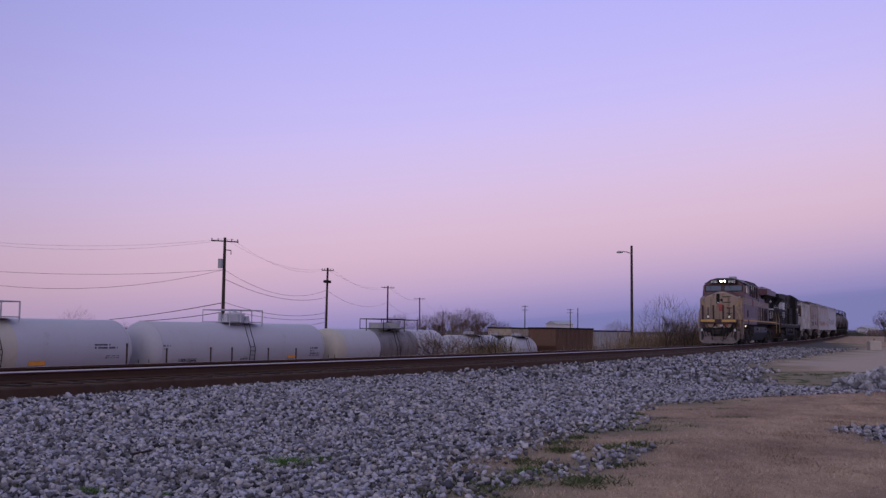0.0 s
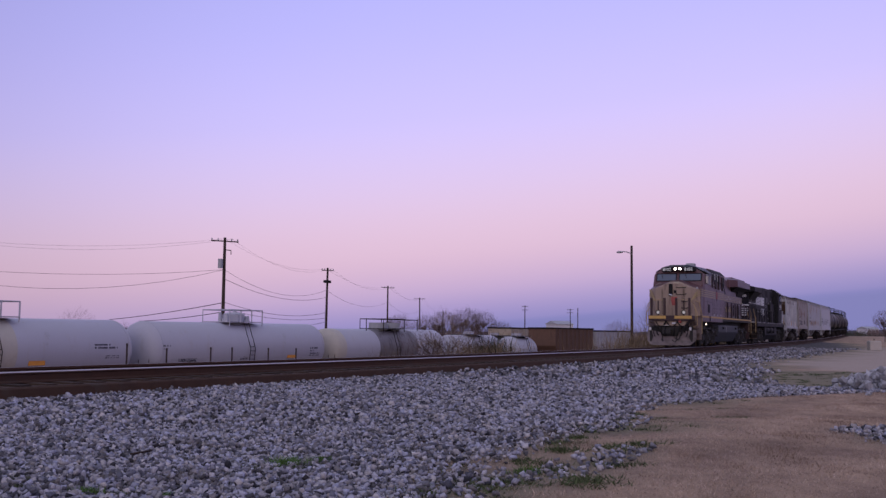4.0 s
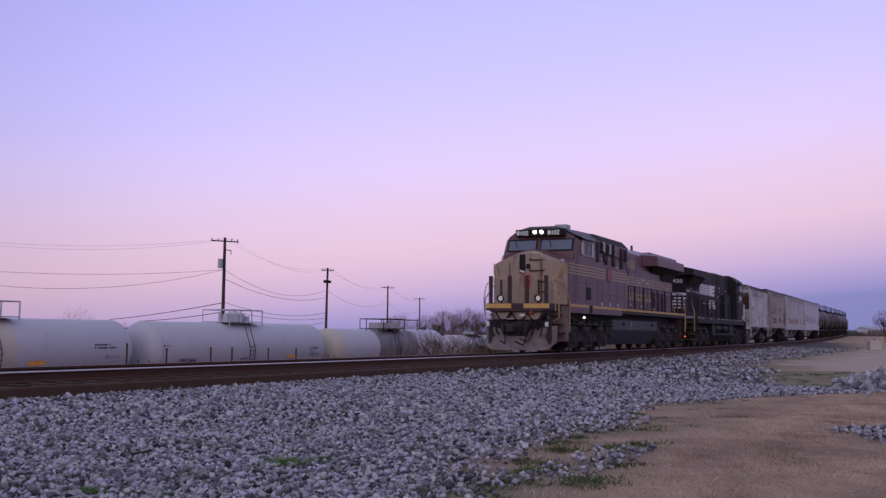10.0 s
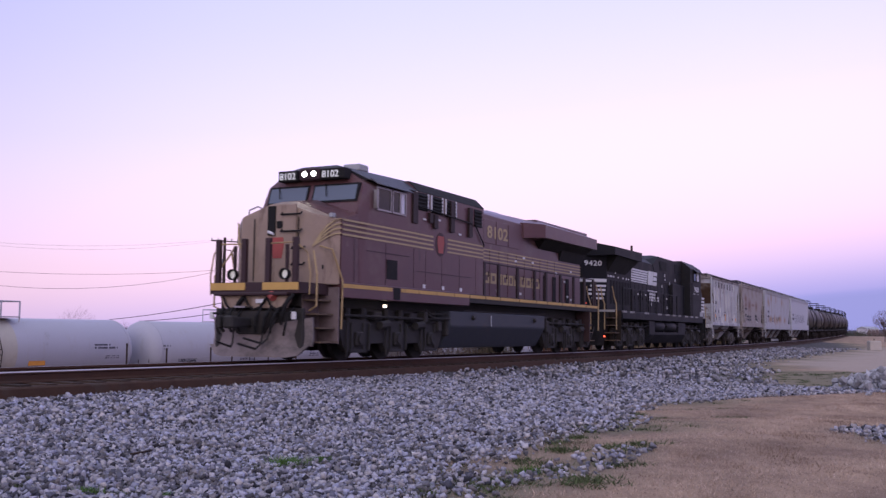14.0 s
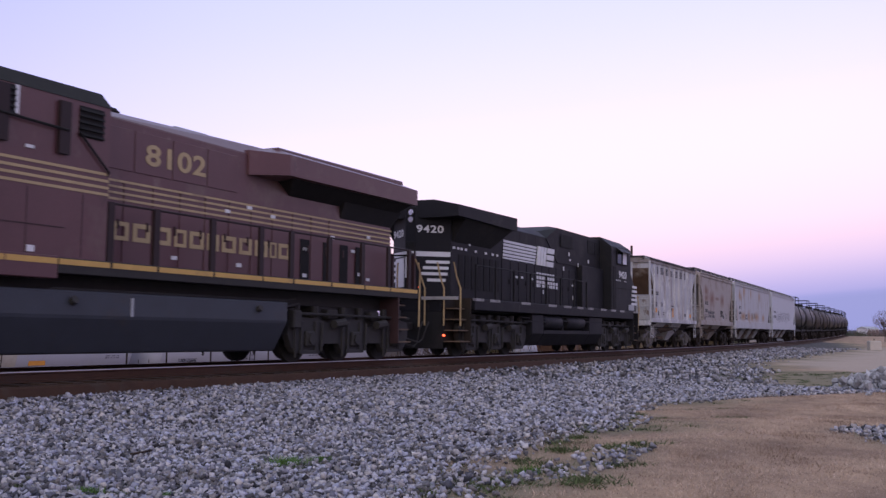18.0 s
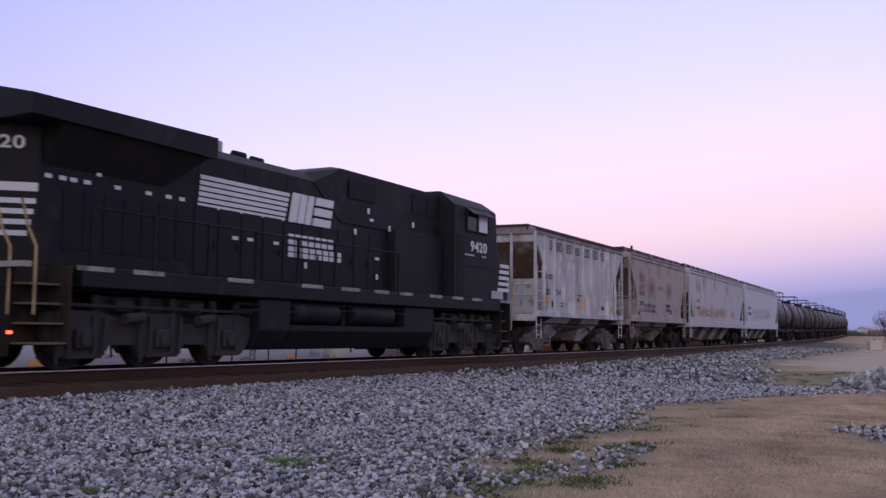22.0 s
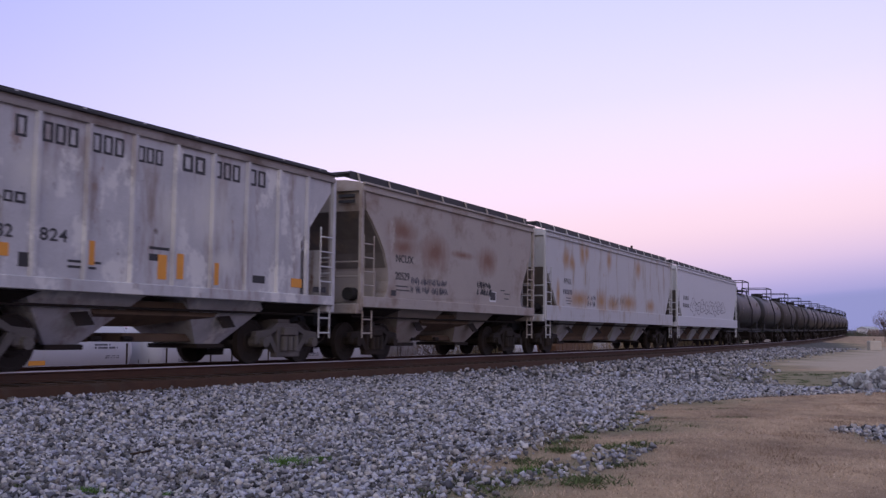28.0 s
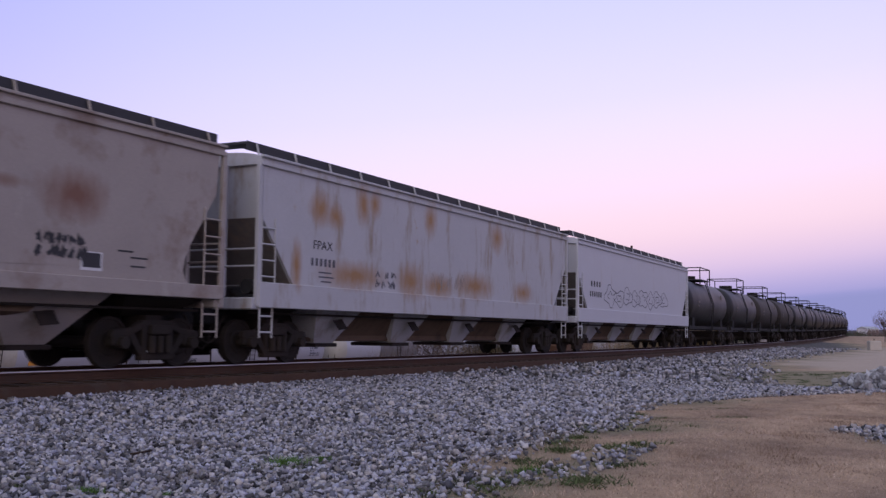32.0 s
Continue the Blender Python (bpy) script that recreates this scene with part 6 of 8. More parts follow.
quads = np.stack([idx[:-1, :-1], idx[1:, :-1], idx[1:, 1:], idx[:-1, 1:]], -1).reshape(-1, 4)
me.vertices.add(nx * ny)
me.vertices.foreach_set("co", np.stack([GX, GY, GZ], -1).ravel())
me.loops.add(quads.size)
me.loops.foreach_set("vertex_index", quads.ravel())
me.polygons.add(len(quads))
me.polygons.foreach_set("loop_start", np.arange(0, quads.size, 4))
me.polygons.foreach_set("use_smooth", np.ones(len(quads), bool))
me.update(calc_edges=True)
cg, cw, cd = cover(GX, GY)
attr = me.color_attributes.new("cover", "FLOAT_COLOR", "POINT")
attr.data.foreach_set("color", np.stack([cg, cw, cd, np.clip((1.5 - np.abs(lateral(GX, GY)[0])) * 14, 0, 1)], -1).ravel())
ground = tagged(new("ground", me), "ground of grey ballast, dormant brown grass, weeds and dirt", "ground", kind="structure")


def ground_material():
    m = bpy.data.materials.new("ground_cover")
    m.use_nodes = True
    nt = m.node_tree
    bsdf = nt.nodes["Principled BSDF"]
    bsdf.inputs["Roughness"].default_value = 0.95

    def node(kind, **vals):
        n = nt.nodes.new(kind)
        for k, v in vals.items():
            n.inputs[k].default_value = v
        return n

    def mix(fac, a, b, how="MIX"):
        n = nt.nodes.new("ShaderNodeMix")
        n.data_type, n.blend_type = "RGBA", how
        for sock, v in ((n.inputs["Factor"], fac), (n.inputs["A"], a), (n.inputs["B"], b)):
            if isinstance(v, tuple):
                sock.default_value = (*v, 1)
            elif isinstance(v, float):
                sock.default_value = v
            else:
                nt.links.new(v, sock)
        return n.outputs["Result"]

    pos = node("ShaderNodeTexCoord").outputs["Object"]
    at = node("ShaderNodeVertexColor")
    at.layer_name = "cover"
    sep = node("ShaderNodeSeparateColor")
    nt.links.new(at.outputs["Color"], sep.inputs[0])
    stones = node("ShaderNodeTexVoronoi", Scale=17.0)
    stones2 = node("ShaderNodeTexVoronoi", Scale=31.0)
    blot = node("ShaderNodeTexNoise", Scale=0.7, Detail=6.0, Roughness=0.65)
    fine = node("ShaderNodeTexNoise", Scale=26.0, Detail=5.0, Roughness=0.7)
    mid = node("ShaderNodeTexNoise", Scale=4.0, Detail=5.0, Roughness=0.7)
    for n in (stones, stones2, blot, fine, mid):
        nt.links.new(pos, n.inputs["Vector"])
    bw = node("ShaderNodeRGBToBW")
    nt.links.new(stones.outputs["Color"], bw.inputs[0])
    bw2 = node("ShaderNodeRGBToBW")
    nt.links.new(stones2.outputs["Color"], bw2.inputs[0])
    # dark sheet under the loose stones: the shade of their gaps put into colour
    g = mix(bw.outputs[0], (0.02, 0.019, 0.02), (0.15, 0.147, 0.155))
    g2 = mix(bw2.outputs[0], (0.02, 0.019, 0.02), (0.14, 0.137, 0.145))
    gravel = mix(0.45, g, g2)
    gravel = mix(mid.outputs["Fac"], mix(1.0, gravel, (0.55, 0.54, 0.52), "MULTIPLY"), mix(1.0, gravel, (1.35, 1.35, 1.36), "MULTIPLY"))
    gravel = mix(blot.outputs["Fac"], gravel, mix(1.0, gravel, (0.72, 0.70, 0.70), "MULTIPLY"))
    straw = mix(fine.outputs["Fac"], (0.20, 0.145, 0.10), (0.55, 0.42, 0.295))
    straw = mix(mid.outputs["Fac"], mix(1.0, straw, (0.7, 0.66, 0.64), "MULTIPLY"), straw)
    patch = node("ShaderNodeMapRange")
    patch.inputs["From Min"].default_value, patch.inputs["From Max"].default_value = 0.34, 0.66
    nt.links.new(blot.outputs["Fac"], patch.inputs["Value"])
    straw = mix(patch.outputs["Result"], mix(1.0, straw, (0.58, 0.52, 0.52), "MULTIPLY"), mix(1.0, straw, (1.34, 1.28, 1.22), "MULTIPLY"))
    weeds = mix(fine.outputs["Fac"], (0.06, 0.062, 0.034), (0.22, 0.205, 0.115))
    dirt = mix(mid.outputs["Fac"], (0.30, 0.235, 0.185), (0.43, 0.35, 0.285))
    col = mix(sep.outputs[0], straw, gravel)
    cut = node("ShaderNodeMath")
    cut.operation = "MULTIPLY_ADD"
    cut.inputs[1].default_value, cut.inputs[2].default_value = 3.0, -0.75
    nt.links.new(fine.outputs["Fac"], cut.inputs[0])
    weed_fac = node("ShaderNodeMath")
    weed_fac.operation, weed_fac.use_clamp = "MULTIPLY", True
    nt.links.new(cut.outputs[0], weed_fac.inputs[0])
    nt.links.new(sep.outputs[1], weed_fac.inputs[1])
    col = mix(sep.outputs[2], col, dirt)
    col = mix(weed_fac.outputs[0], col, weeds)
    # dark brown strip along the main track
    col = mix(at.outputs["Alpha"], col, mix(mid.outputs["Fac"], (0.022, 0.016, 0.013), (0.05, 0.036, 0.029)))
    nt.links.new(col, bsdf.inputs["Base Color"])
    bump = node("ShaderNodeBump", Strength=0.9, Distance=0.03)
    height = mix(sep.outputs[0], fine.outputs["Color"], stones.outputs["Distance"])
    nt.links.new(height, bump.inputs["Height"])
    nt.links.new(bump.outputs["Normal"], bsdf.inputs["Normal"])
    return m


me.materials.append(ground_material())


def scatter_mesh(name, verts, faces_per, count, mat, label, category):
    """Many small loose pieces in one mesh. verts: count x k x 3; faces_per: index lists of one piece."""
    k = verts.shape[1]
    f = np.array(faces_per)
    allf = (f[None] + (np.arange(count) * k)[:, None, None]).reshape(-1, f.shape[1])
    mm = bpy.data.meshes.new(name)
    mm.vertices.add(count * k)
    mm.vertices.foreach_set("co", verts.ravel())
    mm.loops.add(allf.size)
    mm.loops.foreach_set("vertex_index", allf.ravel())
    mm.polygons.add(len(allf))
    mm.polygons.foreach_set("loop_start", np.arange(0, allf.size, f.shape[1]))
    mm.update(calc_edges=True)
    mm.materials.append(mat)
    return tagged(new(name, mm), label, category, kind="stuff")


CUBE = np.array([[x, y, z] for z in (-1, 1) for y in (-1, 1) for x in (-1, 1)], float)
CUBE_FACES = [[0, 2, 3, 1], [4, 5, 7, 6], [0, 1, 5, 4], [2, 6, 7, 3], [0, 4, 6, 2], [1, 3, 7, 5]]


def stones(x, y, size, rng, sink=0.17, heap=0.0):
    n = len(x)
    v = CUBE[None] * rng.uniform(0.45, 1.0, (n, 8, 3)) * (rng.uniform(0.55, 1.0, (n, 1, 3)) * np.array([1.25, 0.95, 0.6]))
    q = rng.normal(size=(n, 4))
    q[:, 1:3] *= 0.4
    q /= np.linalg.norm(q, axis=1)[:, None]
    w, a, b, c = q.T
    R = np.stack([1 - 2 * (b * b + c * c), 2 * (a * b - c * w), 2 * (a * c + b * w), 2 * (a * b + c * w), 1 - 2 * (a * a + c * c), 2 * (b * c - a * w),
                  2 * (a * c - b * w), 2 * (b * c + a * w), 1 - 2 * (a * a + b * b)], -1).reshape(n, 3, 3)
    v = np.einsum("nij,nkj->nki", R, v) * (size[:, None, None] / 2)
    v[:, :, 0] += x[:, None]
    v[:, :, 1] += y[:, None]
    v[:, :, 2] += (ground_z(x, y) + size * (sink + heap * rng.uniform(-0.5, 1.1, n)))[:, None]
    return v


def wedge(n, r0, r1, rng, spread=0.56):
    """Places in the sector before the camera."""
    r = np.sqrt(rng.uniform(r0 * r0, r1 * r1, n))
    a = YAW + rng.uniform(-spread, spread, n)
    return r * np.sin(a), r * np.cos(a)


def lay_ballast():
    rng = np.random.default_rng(3)
    for n, r0, r1, lo, hi in ((72000, 5.0, 13.0, 0.034, 0.078), (130000, 13.0, 26.0, 0.047, 0.10), (100000, 26.0, 95.0, 0.075, 0.17)):
        x, y = wedge(n, r0, r1, rng)
        lat, s = lateral(x, y)
        g, w, d = cover(x, y)
        keep = (rng.uniform(0, 1, n) < np.clip(g * 1.3 - 0.25, 0.0, 1)) & (lat < -1.49)
        x, y = x[keep], y[keep]
        size = lo + (hi - lo) * rng.uniform(0, 1, len(x)) ** 1.5
        scatter_mesh("ballast_stones", stones(x, y, size, rng, 0.1, 0.4), CUBE_FACES, len(x), M["ballast"], "loose crushed grey stone ballast beside the track", "gravel")
    # between the ties
    n = 26000
    s = rng.uniform(-8, 60, n)
    side = rng.uniform(-1.35, 1.35, n)
    keep = (np.abs((s / 0.53) % 1 - 0.5) > 0.24) & (np.abs(np.abs(side) - 0.75) > 0.09) & (side > -0.66)
    x, y = track_xy(s[keep], side[keep])
    size = rng.uniform(0.04, 0.075, len(x))
    scatter_mesh("ballast_stones", stones(x, y, size, rng), CUBE_FACES, len(x), M["ballast"], "crushed stone between the ties", "gravel")
    # dark wood splinters lying about
    x, y = wedge(210, 8.0, 48, rng, 0.5)
    g, w, d = cover(x, y)
    lat, s = lateral(x, y)
    keep = (g > 0.35) & (lat < -1.8)
    x, y = x[keep], y[keep]
    n = len(x)
    a = rng.normal(0.25, 0.5, n)
    size = np.stack([rng.uniform(0.04, 0.15, n), rng.uniform(0.006, 0.015, n), rng.uniform(0.006, 0.014, n)], -1)
    v = CUBE[None] * size[:, None, :] * rng.uniform(0.7, 1.0, (n, 8, 3))
    c, q = np.cos(a)[:, None], np.sin(a)[:, None]
    v = np.stack([v[:, :, 0] * c - v[:, :, 1] * q, v[:, :, 0] * q + v[:, :, 1] * c, v[:, :, 2] + v[:, :, 0] * rng.uniform(-0.12, 0.12, (n, 1))], -1)
    v += np.stack([x, y, ground_z(x, y) + 0.045], -1)[:, None, :]
    scatter_mesh("wood_splinters", v, CUBE_FACES, n, M["tie"], "dark wood splinters lying on the ballast", "debris")
    # a few pale, larger stones
    x, y = wedge(500, 5.5, 40, rng)
    g, w, d = cover(x, y)
    lat, s = lateral(x, y)
    keep = (g > 0.25) & (lat < -1.6)
    x, y = x[keep], y[keep]
    scatter_mesh("ballast_stones", stones(x, y, rng.uniform(0.06, 0.10, len(x)), rng), CUBE_FACES, len(x), M["pale_stone"], "scattered pale larger stones", "gravel")


def lay_grass():
    rng = np.random.default_rng(5)
    x, y = wedge(520000, 6.0, 24.0, rng)
    g, w, d = cover(x, y)
    keep = (rng.uniform(0, 1, len(x)) < (1 - g) * (1 - 0.7 * w)) & (d < 0.3)
    x, y = x[keep], y[keep]
    n = len(x)
    clump = 0.5 + 0.5 * np.sin(2.3 * x + 1.7 * np.sin(1.9 * y)) * np.sin(3.1 * y + 1.3 * np.sin(2.2 * x + 1))
    h = rng.uniform(0.006, 0.02, n) * (1 + 1.6 * clump ** 3)
    a = rng.uniform(0, 2 * np.pi, n)
    lean = rng.normal(0, 0.9, (n, 2)) * h[:, None]
    z = ground_z(x, y)
    wd = rng.uniform(0.002, 0.0045, n)
    v = np.empty((n, 3, 3))
    v[:, 0] = np.stack([x - wd * np.cos(a), y - wd * np.sin(a), z - 0.005], -1)
    v[:, 1] = np.stack([x + wd * np.cos(a), y + wd * np.sin(a), z - 0.005], -1)
    v[:, 2] = np.stack([x + lean[:, 0], y + lean[:, 1], z + h], -1)
    scatter_mesh("dormant_grass", v, [[0, 1, 2]], n, M["straw"], "short dormant brown lawn grass", "grass")
    # green weeds in tufts
    cx, cy = wedge(5200, 6.0, 36.0, rng)
    g, w, d = cover(cx, cy)
    keep = rng.uniform(0, 1, len(cx)) < np.clip(w - 0.2, 0, 1) * 0.9
    cx, cy = list(cx[keep]), list(cy[keep])
    for px, py, k in ((7.4, 5.5, 9), (7.25, 5.4, 6), (5.5, 5.7, 5), (5.4, 6.0, 4), (5.4, 6.6, 4), (7.4, 3.5, 6), (7.5, 3.8, 4), (7.5, 2.8, 4), (8.1, 3.4, 5), (10.0, 3.1, 5), (8.8, 2.9, 4),
                      (7.0, 3.5, 5), (7.4, 2.9, 3), (7.8, 2.8, 3), (9.7, 3.3, 4), (8.6, 3.7, 5), (9.3, 3.7, 5), (10.6, 4.1, 6), (11.4, 4.2, 5), (9.9, 4.0, 4), (13.4, 4.4, 5), (14.3, 4.6, 5), (14.6, 3.35, 2), (6.6, 3.7, 5)):
        for i in range(k):
            cx.append(px + rng.normal(0, 0.10))
            cy.append(py + rng.normal(0, 0.10))
    tall = np.where(np.arange(len(cx)) < keep.sum(), 1.0, 1.55)
    cx, cy = np.array(cx), np.array(cy)
    blades = 44
    x = (cx[:, None] + rng.normal(0, 0.07, (len(cx), blades))).ravel()
    y = (cy[:, None] + rng.normal(0, 0.07, (len(cx), blades))).ravel()
    lat, s = lateral(x, y)
    tall = np.repeat(tall, blades)[np.abs(lat) > 2.2]
    x, y = x[np.abs(lat) > 2.2], y[np.abs(lat) > 2.2]
    n = len(x)
    h, a, wd = rng.uniform(0.008, 0.035, n) * tall, rng.uniform(0, 2 * np.pi, n), rng.uniform(0.004, 0.009, n)
    lean = rng.normal(0, 1.2, (n, 2)) * (h / tall ** 0.4)[:, None]
    z = ground_z(x, y)
    v = np.empty((n, 3, 3))
    v[:, 0] = np.stack([x - wd * np.cos(a), y - wd * np.sin(a), z], -1)
    v[:, 1] = np.stack([x + wd * np.cos(a), y + wd * np.sin(a), z], -1)
    v[:, 2] = np.stack([x + lean[:, 0], y + lean[:, 1], z + h], -1)
    scatter_mesh("weeds", v, [[0, 1, 2]], n, M["weed"], "low green weeds along the ballast edge", "weeds")


def plant_tufts():
    """Fresh green tufts standing out among the stones."""
    rng = np.random.default_rng(21)
    for cx, cy, wide, high, n in ((7.4, 5.5, 0.16, 0.085, 300), (7.72, 5.42, 0.10, 0.06, 160), (5.45, 5.85, 0.12, 0.05, 140), (5.65, 5.3, 0.10, 0.045, 120), (8.1, 3.5, 0.14, 0.05, 160)):
        x, y = cx + rng.normal(0, wide * 0.5, n), cy + rng.normal(0, wide * 0.5, n)
        a, h, wd = rng.uniform(0, 2 * np.pi, n), high * rng.uniform(0.5, 1.2, n), rng.uniform(0.003, 0.007, n)
        lean = rng.normal(0, 0.6, (n, 2)) * h[:, None]
        z = ground_z(x, y) + 0.01
        v = np.empty((n, 3, 3))
        v[:, 0] = np.stack([x - wd * np.cos(a), y - wd * np.sin(a), z], -1)
        v[:, 1] = np.stack([x + wd * np.cos(a), y + wd * np.sin(a), z], -1)
        v[:, 2] = np.stack([x + lean[:, 0], y + lean[:, 1], z + h], -1)
        scatter_mesh("grass_tuft", v, [[0, 1, 2]], n, M["tuft"], "small fresh green tuft among the ballast stones", "weeds")


# ---- main track ----
def rail_strip(name, side, outline, mat, s0, s1, step, parent, track=None):
    """A rail swept along the track. outline: (sideways, height) points, closed."""
    ss = np.arange(s0, s1, step)
    bm = bmesh.new()
    rings = []
    for s in ss:
        if track is None:
            rings.append([bm.verts.new(track_point(s, side + o, h)) for o, h in outline])
        else:
            rings.append([bm.verts.new((s, track[0] + side + o, track[1] + h)) for o, h in outline])
    n = len(outline)
    for a, b in zip(rings, rings[1:]):
        for i in range(n):
            bm.faces.new((a[i], b[i], b[(i + 1) % n], a[(i + 1) % n]))
    bmesh.ops.recalc_face_normals(bm, faces=bm.faces)
    return part(name, bm, mat, parent)


WEB = [(-0.075, -0.18), (-0.075, -0.165), (-0.012, -0.14), (-0.012, -0.05), (-0.036, -0.04), (-0.036, -0.006), (-0.002, -0.006), (0.0, -0.001), (0.03, -0.001), (0.036, -0.008), (0.036, -0.04), (0.012, -0.05), (0.012, -0.14), (0.075, -0.165), (0.075, -0.18)]
HEAD = [(-0.0375, -0.018), (-0.0365, -0.006), (-0.03, 0.0), (0.0, 0.0), (0.0, -0.018)]
BED = [(-1.52, -0.52), (-1.44, -0.23), (-1.40, -0.205), (1.40, -0.205), (1.52, -0.52)]
main_track = tagged(new("main_track"), "main line track with rusty rails and polished heads on timber ties", "railway track", kind="structure")
rail_strip("track_bed", 0.0, BED, M["bed"], -60, 330, 2.0, main_track)
for side in (-0.75, 0.75):
    web = rail_strip("rail", side, [(o * (-1 if side > 0 else 1), h) for o, h in WEB], M["rail_side"], -60, 330, 2.0, main_track)
    rail_strip("rail_head", side, [(o * (-1 if side > 0 else 1), h) for o, h in HEAD], M["rail_head"], -60, 330, 2.0, web)


def build_poles():
    def pole(x, y, top, arm=1.3, arms=1, lean=0.0, extras=()):
        base = float(ground_z(x, y)) - 0.1
        ob = thing("utility_pole", "weathered wooden utility pole with crossarm", "utility pole", "poles along the yard", pose(x, y, base, 0, lean, 0))
        hgt = top - base
        bm = bmesh.new()
        rod(bm, (0, 0, 0), (0, 0, hgt), 0.17, 10, 0.11)
        part("shaft", bm, M["pole"], ob)
        # the arms face along the line of wires
        for k in range(arms):
            z = hgt - 0.3 - 0.9 * k
            c, s = math.cos(-0.5), math.sin(-0.5)
            bm = bmesh.new()
            rod(bm, (-arm * c, -arm * s, z), (arm * c, arm * s, z), 0.065, 4)
            a = part("crossarm", bm, M["pole"], ob)
            for f in (-0.95, -0.5, 0.5, 0.95):
                b2 = bmesh.new()
                rod(b2, (arm * f * c, arm * f * s, z + 0.05), (arm * f * c, arm * f * s, z + 0.22), 0.05, 6)
                part("insulator", b2, M["insulator"], a)
        if "transformer" in extras:
            bm = bmesh.new()
            rod(bm, (-0.35, 0.1, hgt - 2.5), (-0.35, 0.1, hgt - 1.75), 0.2, 12)
            part("transformer", bm, M["insulator"], ob, "grey pole transformer")
            bm = bmesh.new()
            rail_of(bm, [(0, 0, hgt - 1.0), (0.55, -0.2, hgt - 1.0), (0.55, -0.2, hgt - 1.35)], 0.04)
            part("bracket", bm, M["pole"], ob)
        if "floods" in extras:
            for s in (-1, 1):
                bm = box(bmesh.new(), s * 0.35 - 0.22, s * 0.35 + 0.22, -0.2, 0.2, hgt - 1.75, hgt - 1.45, 0.05)
                part("floodlight", bm, M["near_black"], ob, "dark unlit floodlight")
        return ob

    spots = [(63.9, 54.4, 8.57, 1.15, 1, 0, ("transformer",)), (97.5, 67.7, 8.42, 0.75, 1, 1.0, ("floods",)), (141.1, 85.9, 8.48, 1.2, 1, 0, ()),
             (187.2, 105.9, 8.31, 1.3, 1, -1.5, ()), (290.8, 156.0, 7.56, 1.4, 1, 0, ()), (248.2, 108.5, 8.34, 1.0, 2, 0, ()),
             (282.1, 108.8, 8.31, 1.2, 2, 0, ()), (292.6, 110.4, 8.89, 0.1, 1, 0, ())]
    for spot in spots:
        pole(*spot)
    pole(47.5, 76.4, 8.6, 1.3, 1)
    # wires hang from pole to pole
    tops = [(47.5, 76.4, 8.9), (63.9, 54.4, 8.57), (97.5, 67.7, 8.42), (141.1, 85.9, 8.48), (187.2, 105.9, 8.31), (290.8, 156.0, 7.56)]
    for a, b in zip(tops, tops[1:]):
        for drop, sag, shift in ((0.1, 1.0, 0.0), (0.1, 1.3, 0.8), (2.6, 0.75, 0.1), (2.62, 1.9, 0.0)) if a[0] < 50 else ((0.1, 1.0, 0.0), (0.1, 1.3, 0.8), (2.6, 1.3, 0.0), (3.4, 0.9, 0.2), (5.2, 0.7, 0.0), (5.8, 0.5, 0.2), (6.3, 0.7, -0.2)):
            if drop > 3 and (b[0] > 110 or a[0] < 50) and drop < 6.2:
                continue
            if drop > 6.2 and b[0] > 110:
                continue
            bm = bmesh.new()
            pts = []
            for k in range(13):
                f = k / 12
                pts.append((a[0] + (b[0] - a[0]) * f + shift * 0.4, a[1] + (b[1] - a[1]) * f - shift * 0.6, a[2] + (b[2] - a[2]) * f - drop - sag * 4 * f * (1 - f)))
            rail_of(bm, pts, 0.008 if drop < 2 else 0.016 if drop < 3 else 0.022, 3)
            ob = part("overhead_wire", bm, M["wire"])
            tagged(ob, "dark sagging overhead wire between poles", "wire", "wires between the poles")
    # two thick low cables leave the near pole
    for p, q in (((63.9, 54.4, 3.3), (72.6, 76.0, 2.0)), ((63.9, 54.4, 2.55), (76.5, 76.0, 1.9))):
        bm = bmesh.new()
        rail_of(bm, [tuple(p[i] + (q[i] - p[i]) * f - (0.5 * f * (1 - f) if i == 2 else 0) for i in range(3)) for f in (0, 0.2, 0.4, 0.6, 0.8, 1)], 0.035, 4)
        tagged(part("overhead_wire", bm, M["wire"]), "thick dark low cable leaving the pole", "wire", "wires between the poles")
    # yard lamp on its own pole
    x, y = 92.1, 29.4
    base = float(ground_z(x, y)) - 0.1
    lamp = thing("yard_lamp", "tall dark pole with a single unlit lamp arm", "street lamp", "", pose(x, y, base))
    hgt = 9.38 - base
    bm = bmesh.new()
    rod(bm, (0, 0, 0), (0, 0, hgt), 0.16, 10, 0.11)
    part("shaft", bm, M["pole"], lamp)
    bm = bmesh.new()
    rail_of(bm, [(0, 0, hgt - 0.75), (-0.25, 0.35, hgt - 0.6), (-0.55, 0.75, hgt - 0.55)], 0.045)
    part("arm", bm, M["insulator"], lamp)
    part("lamp_head", hull(bmesh.new(), [(-0.5 - dx * 0.55, 0.7 + dx * 0.8, hgt - 0.6 + dz) for dx, dz in ((0, 0.06), (0, -0.08), (0.35, 0.1), (0.35, -0.14), (0.6, 0.03), (0.6, -0.1))] + [(-0.62, 0.62, hgt - 0.6), (-0.9, 1.2, hgt - 0.62)]), M["insulator"], lamp)


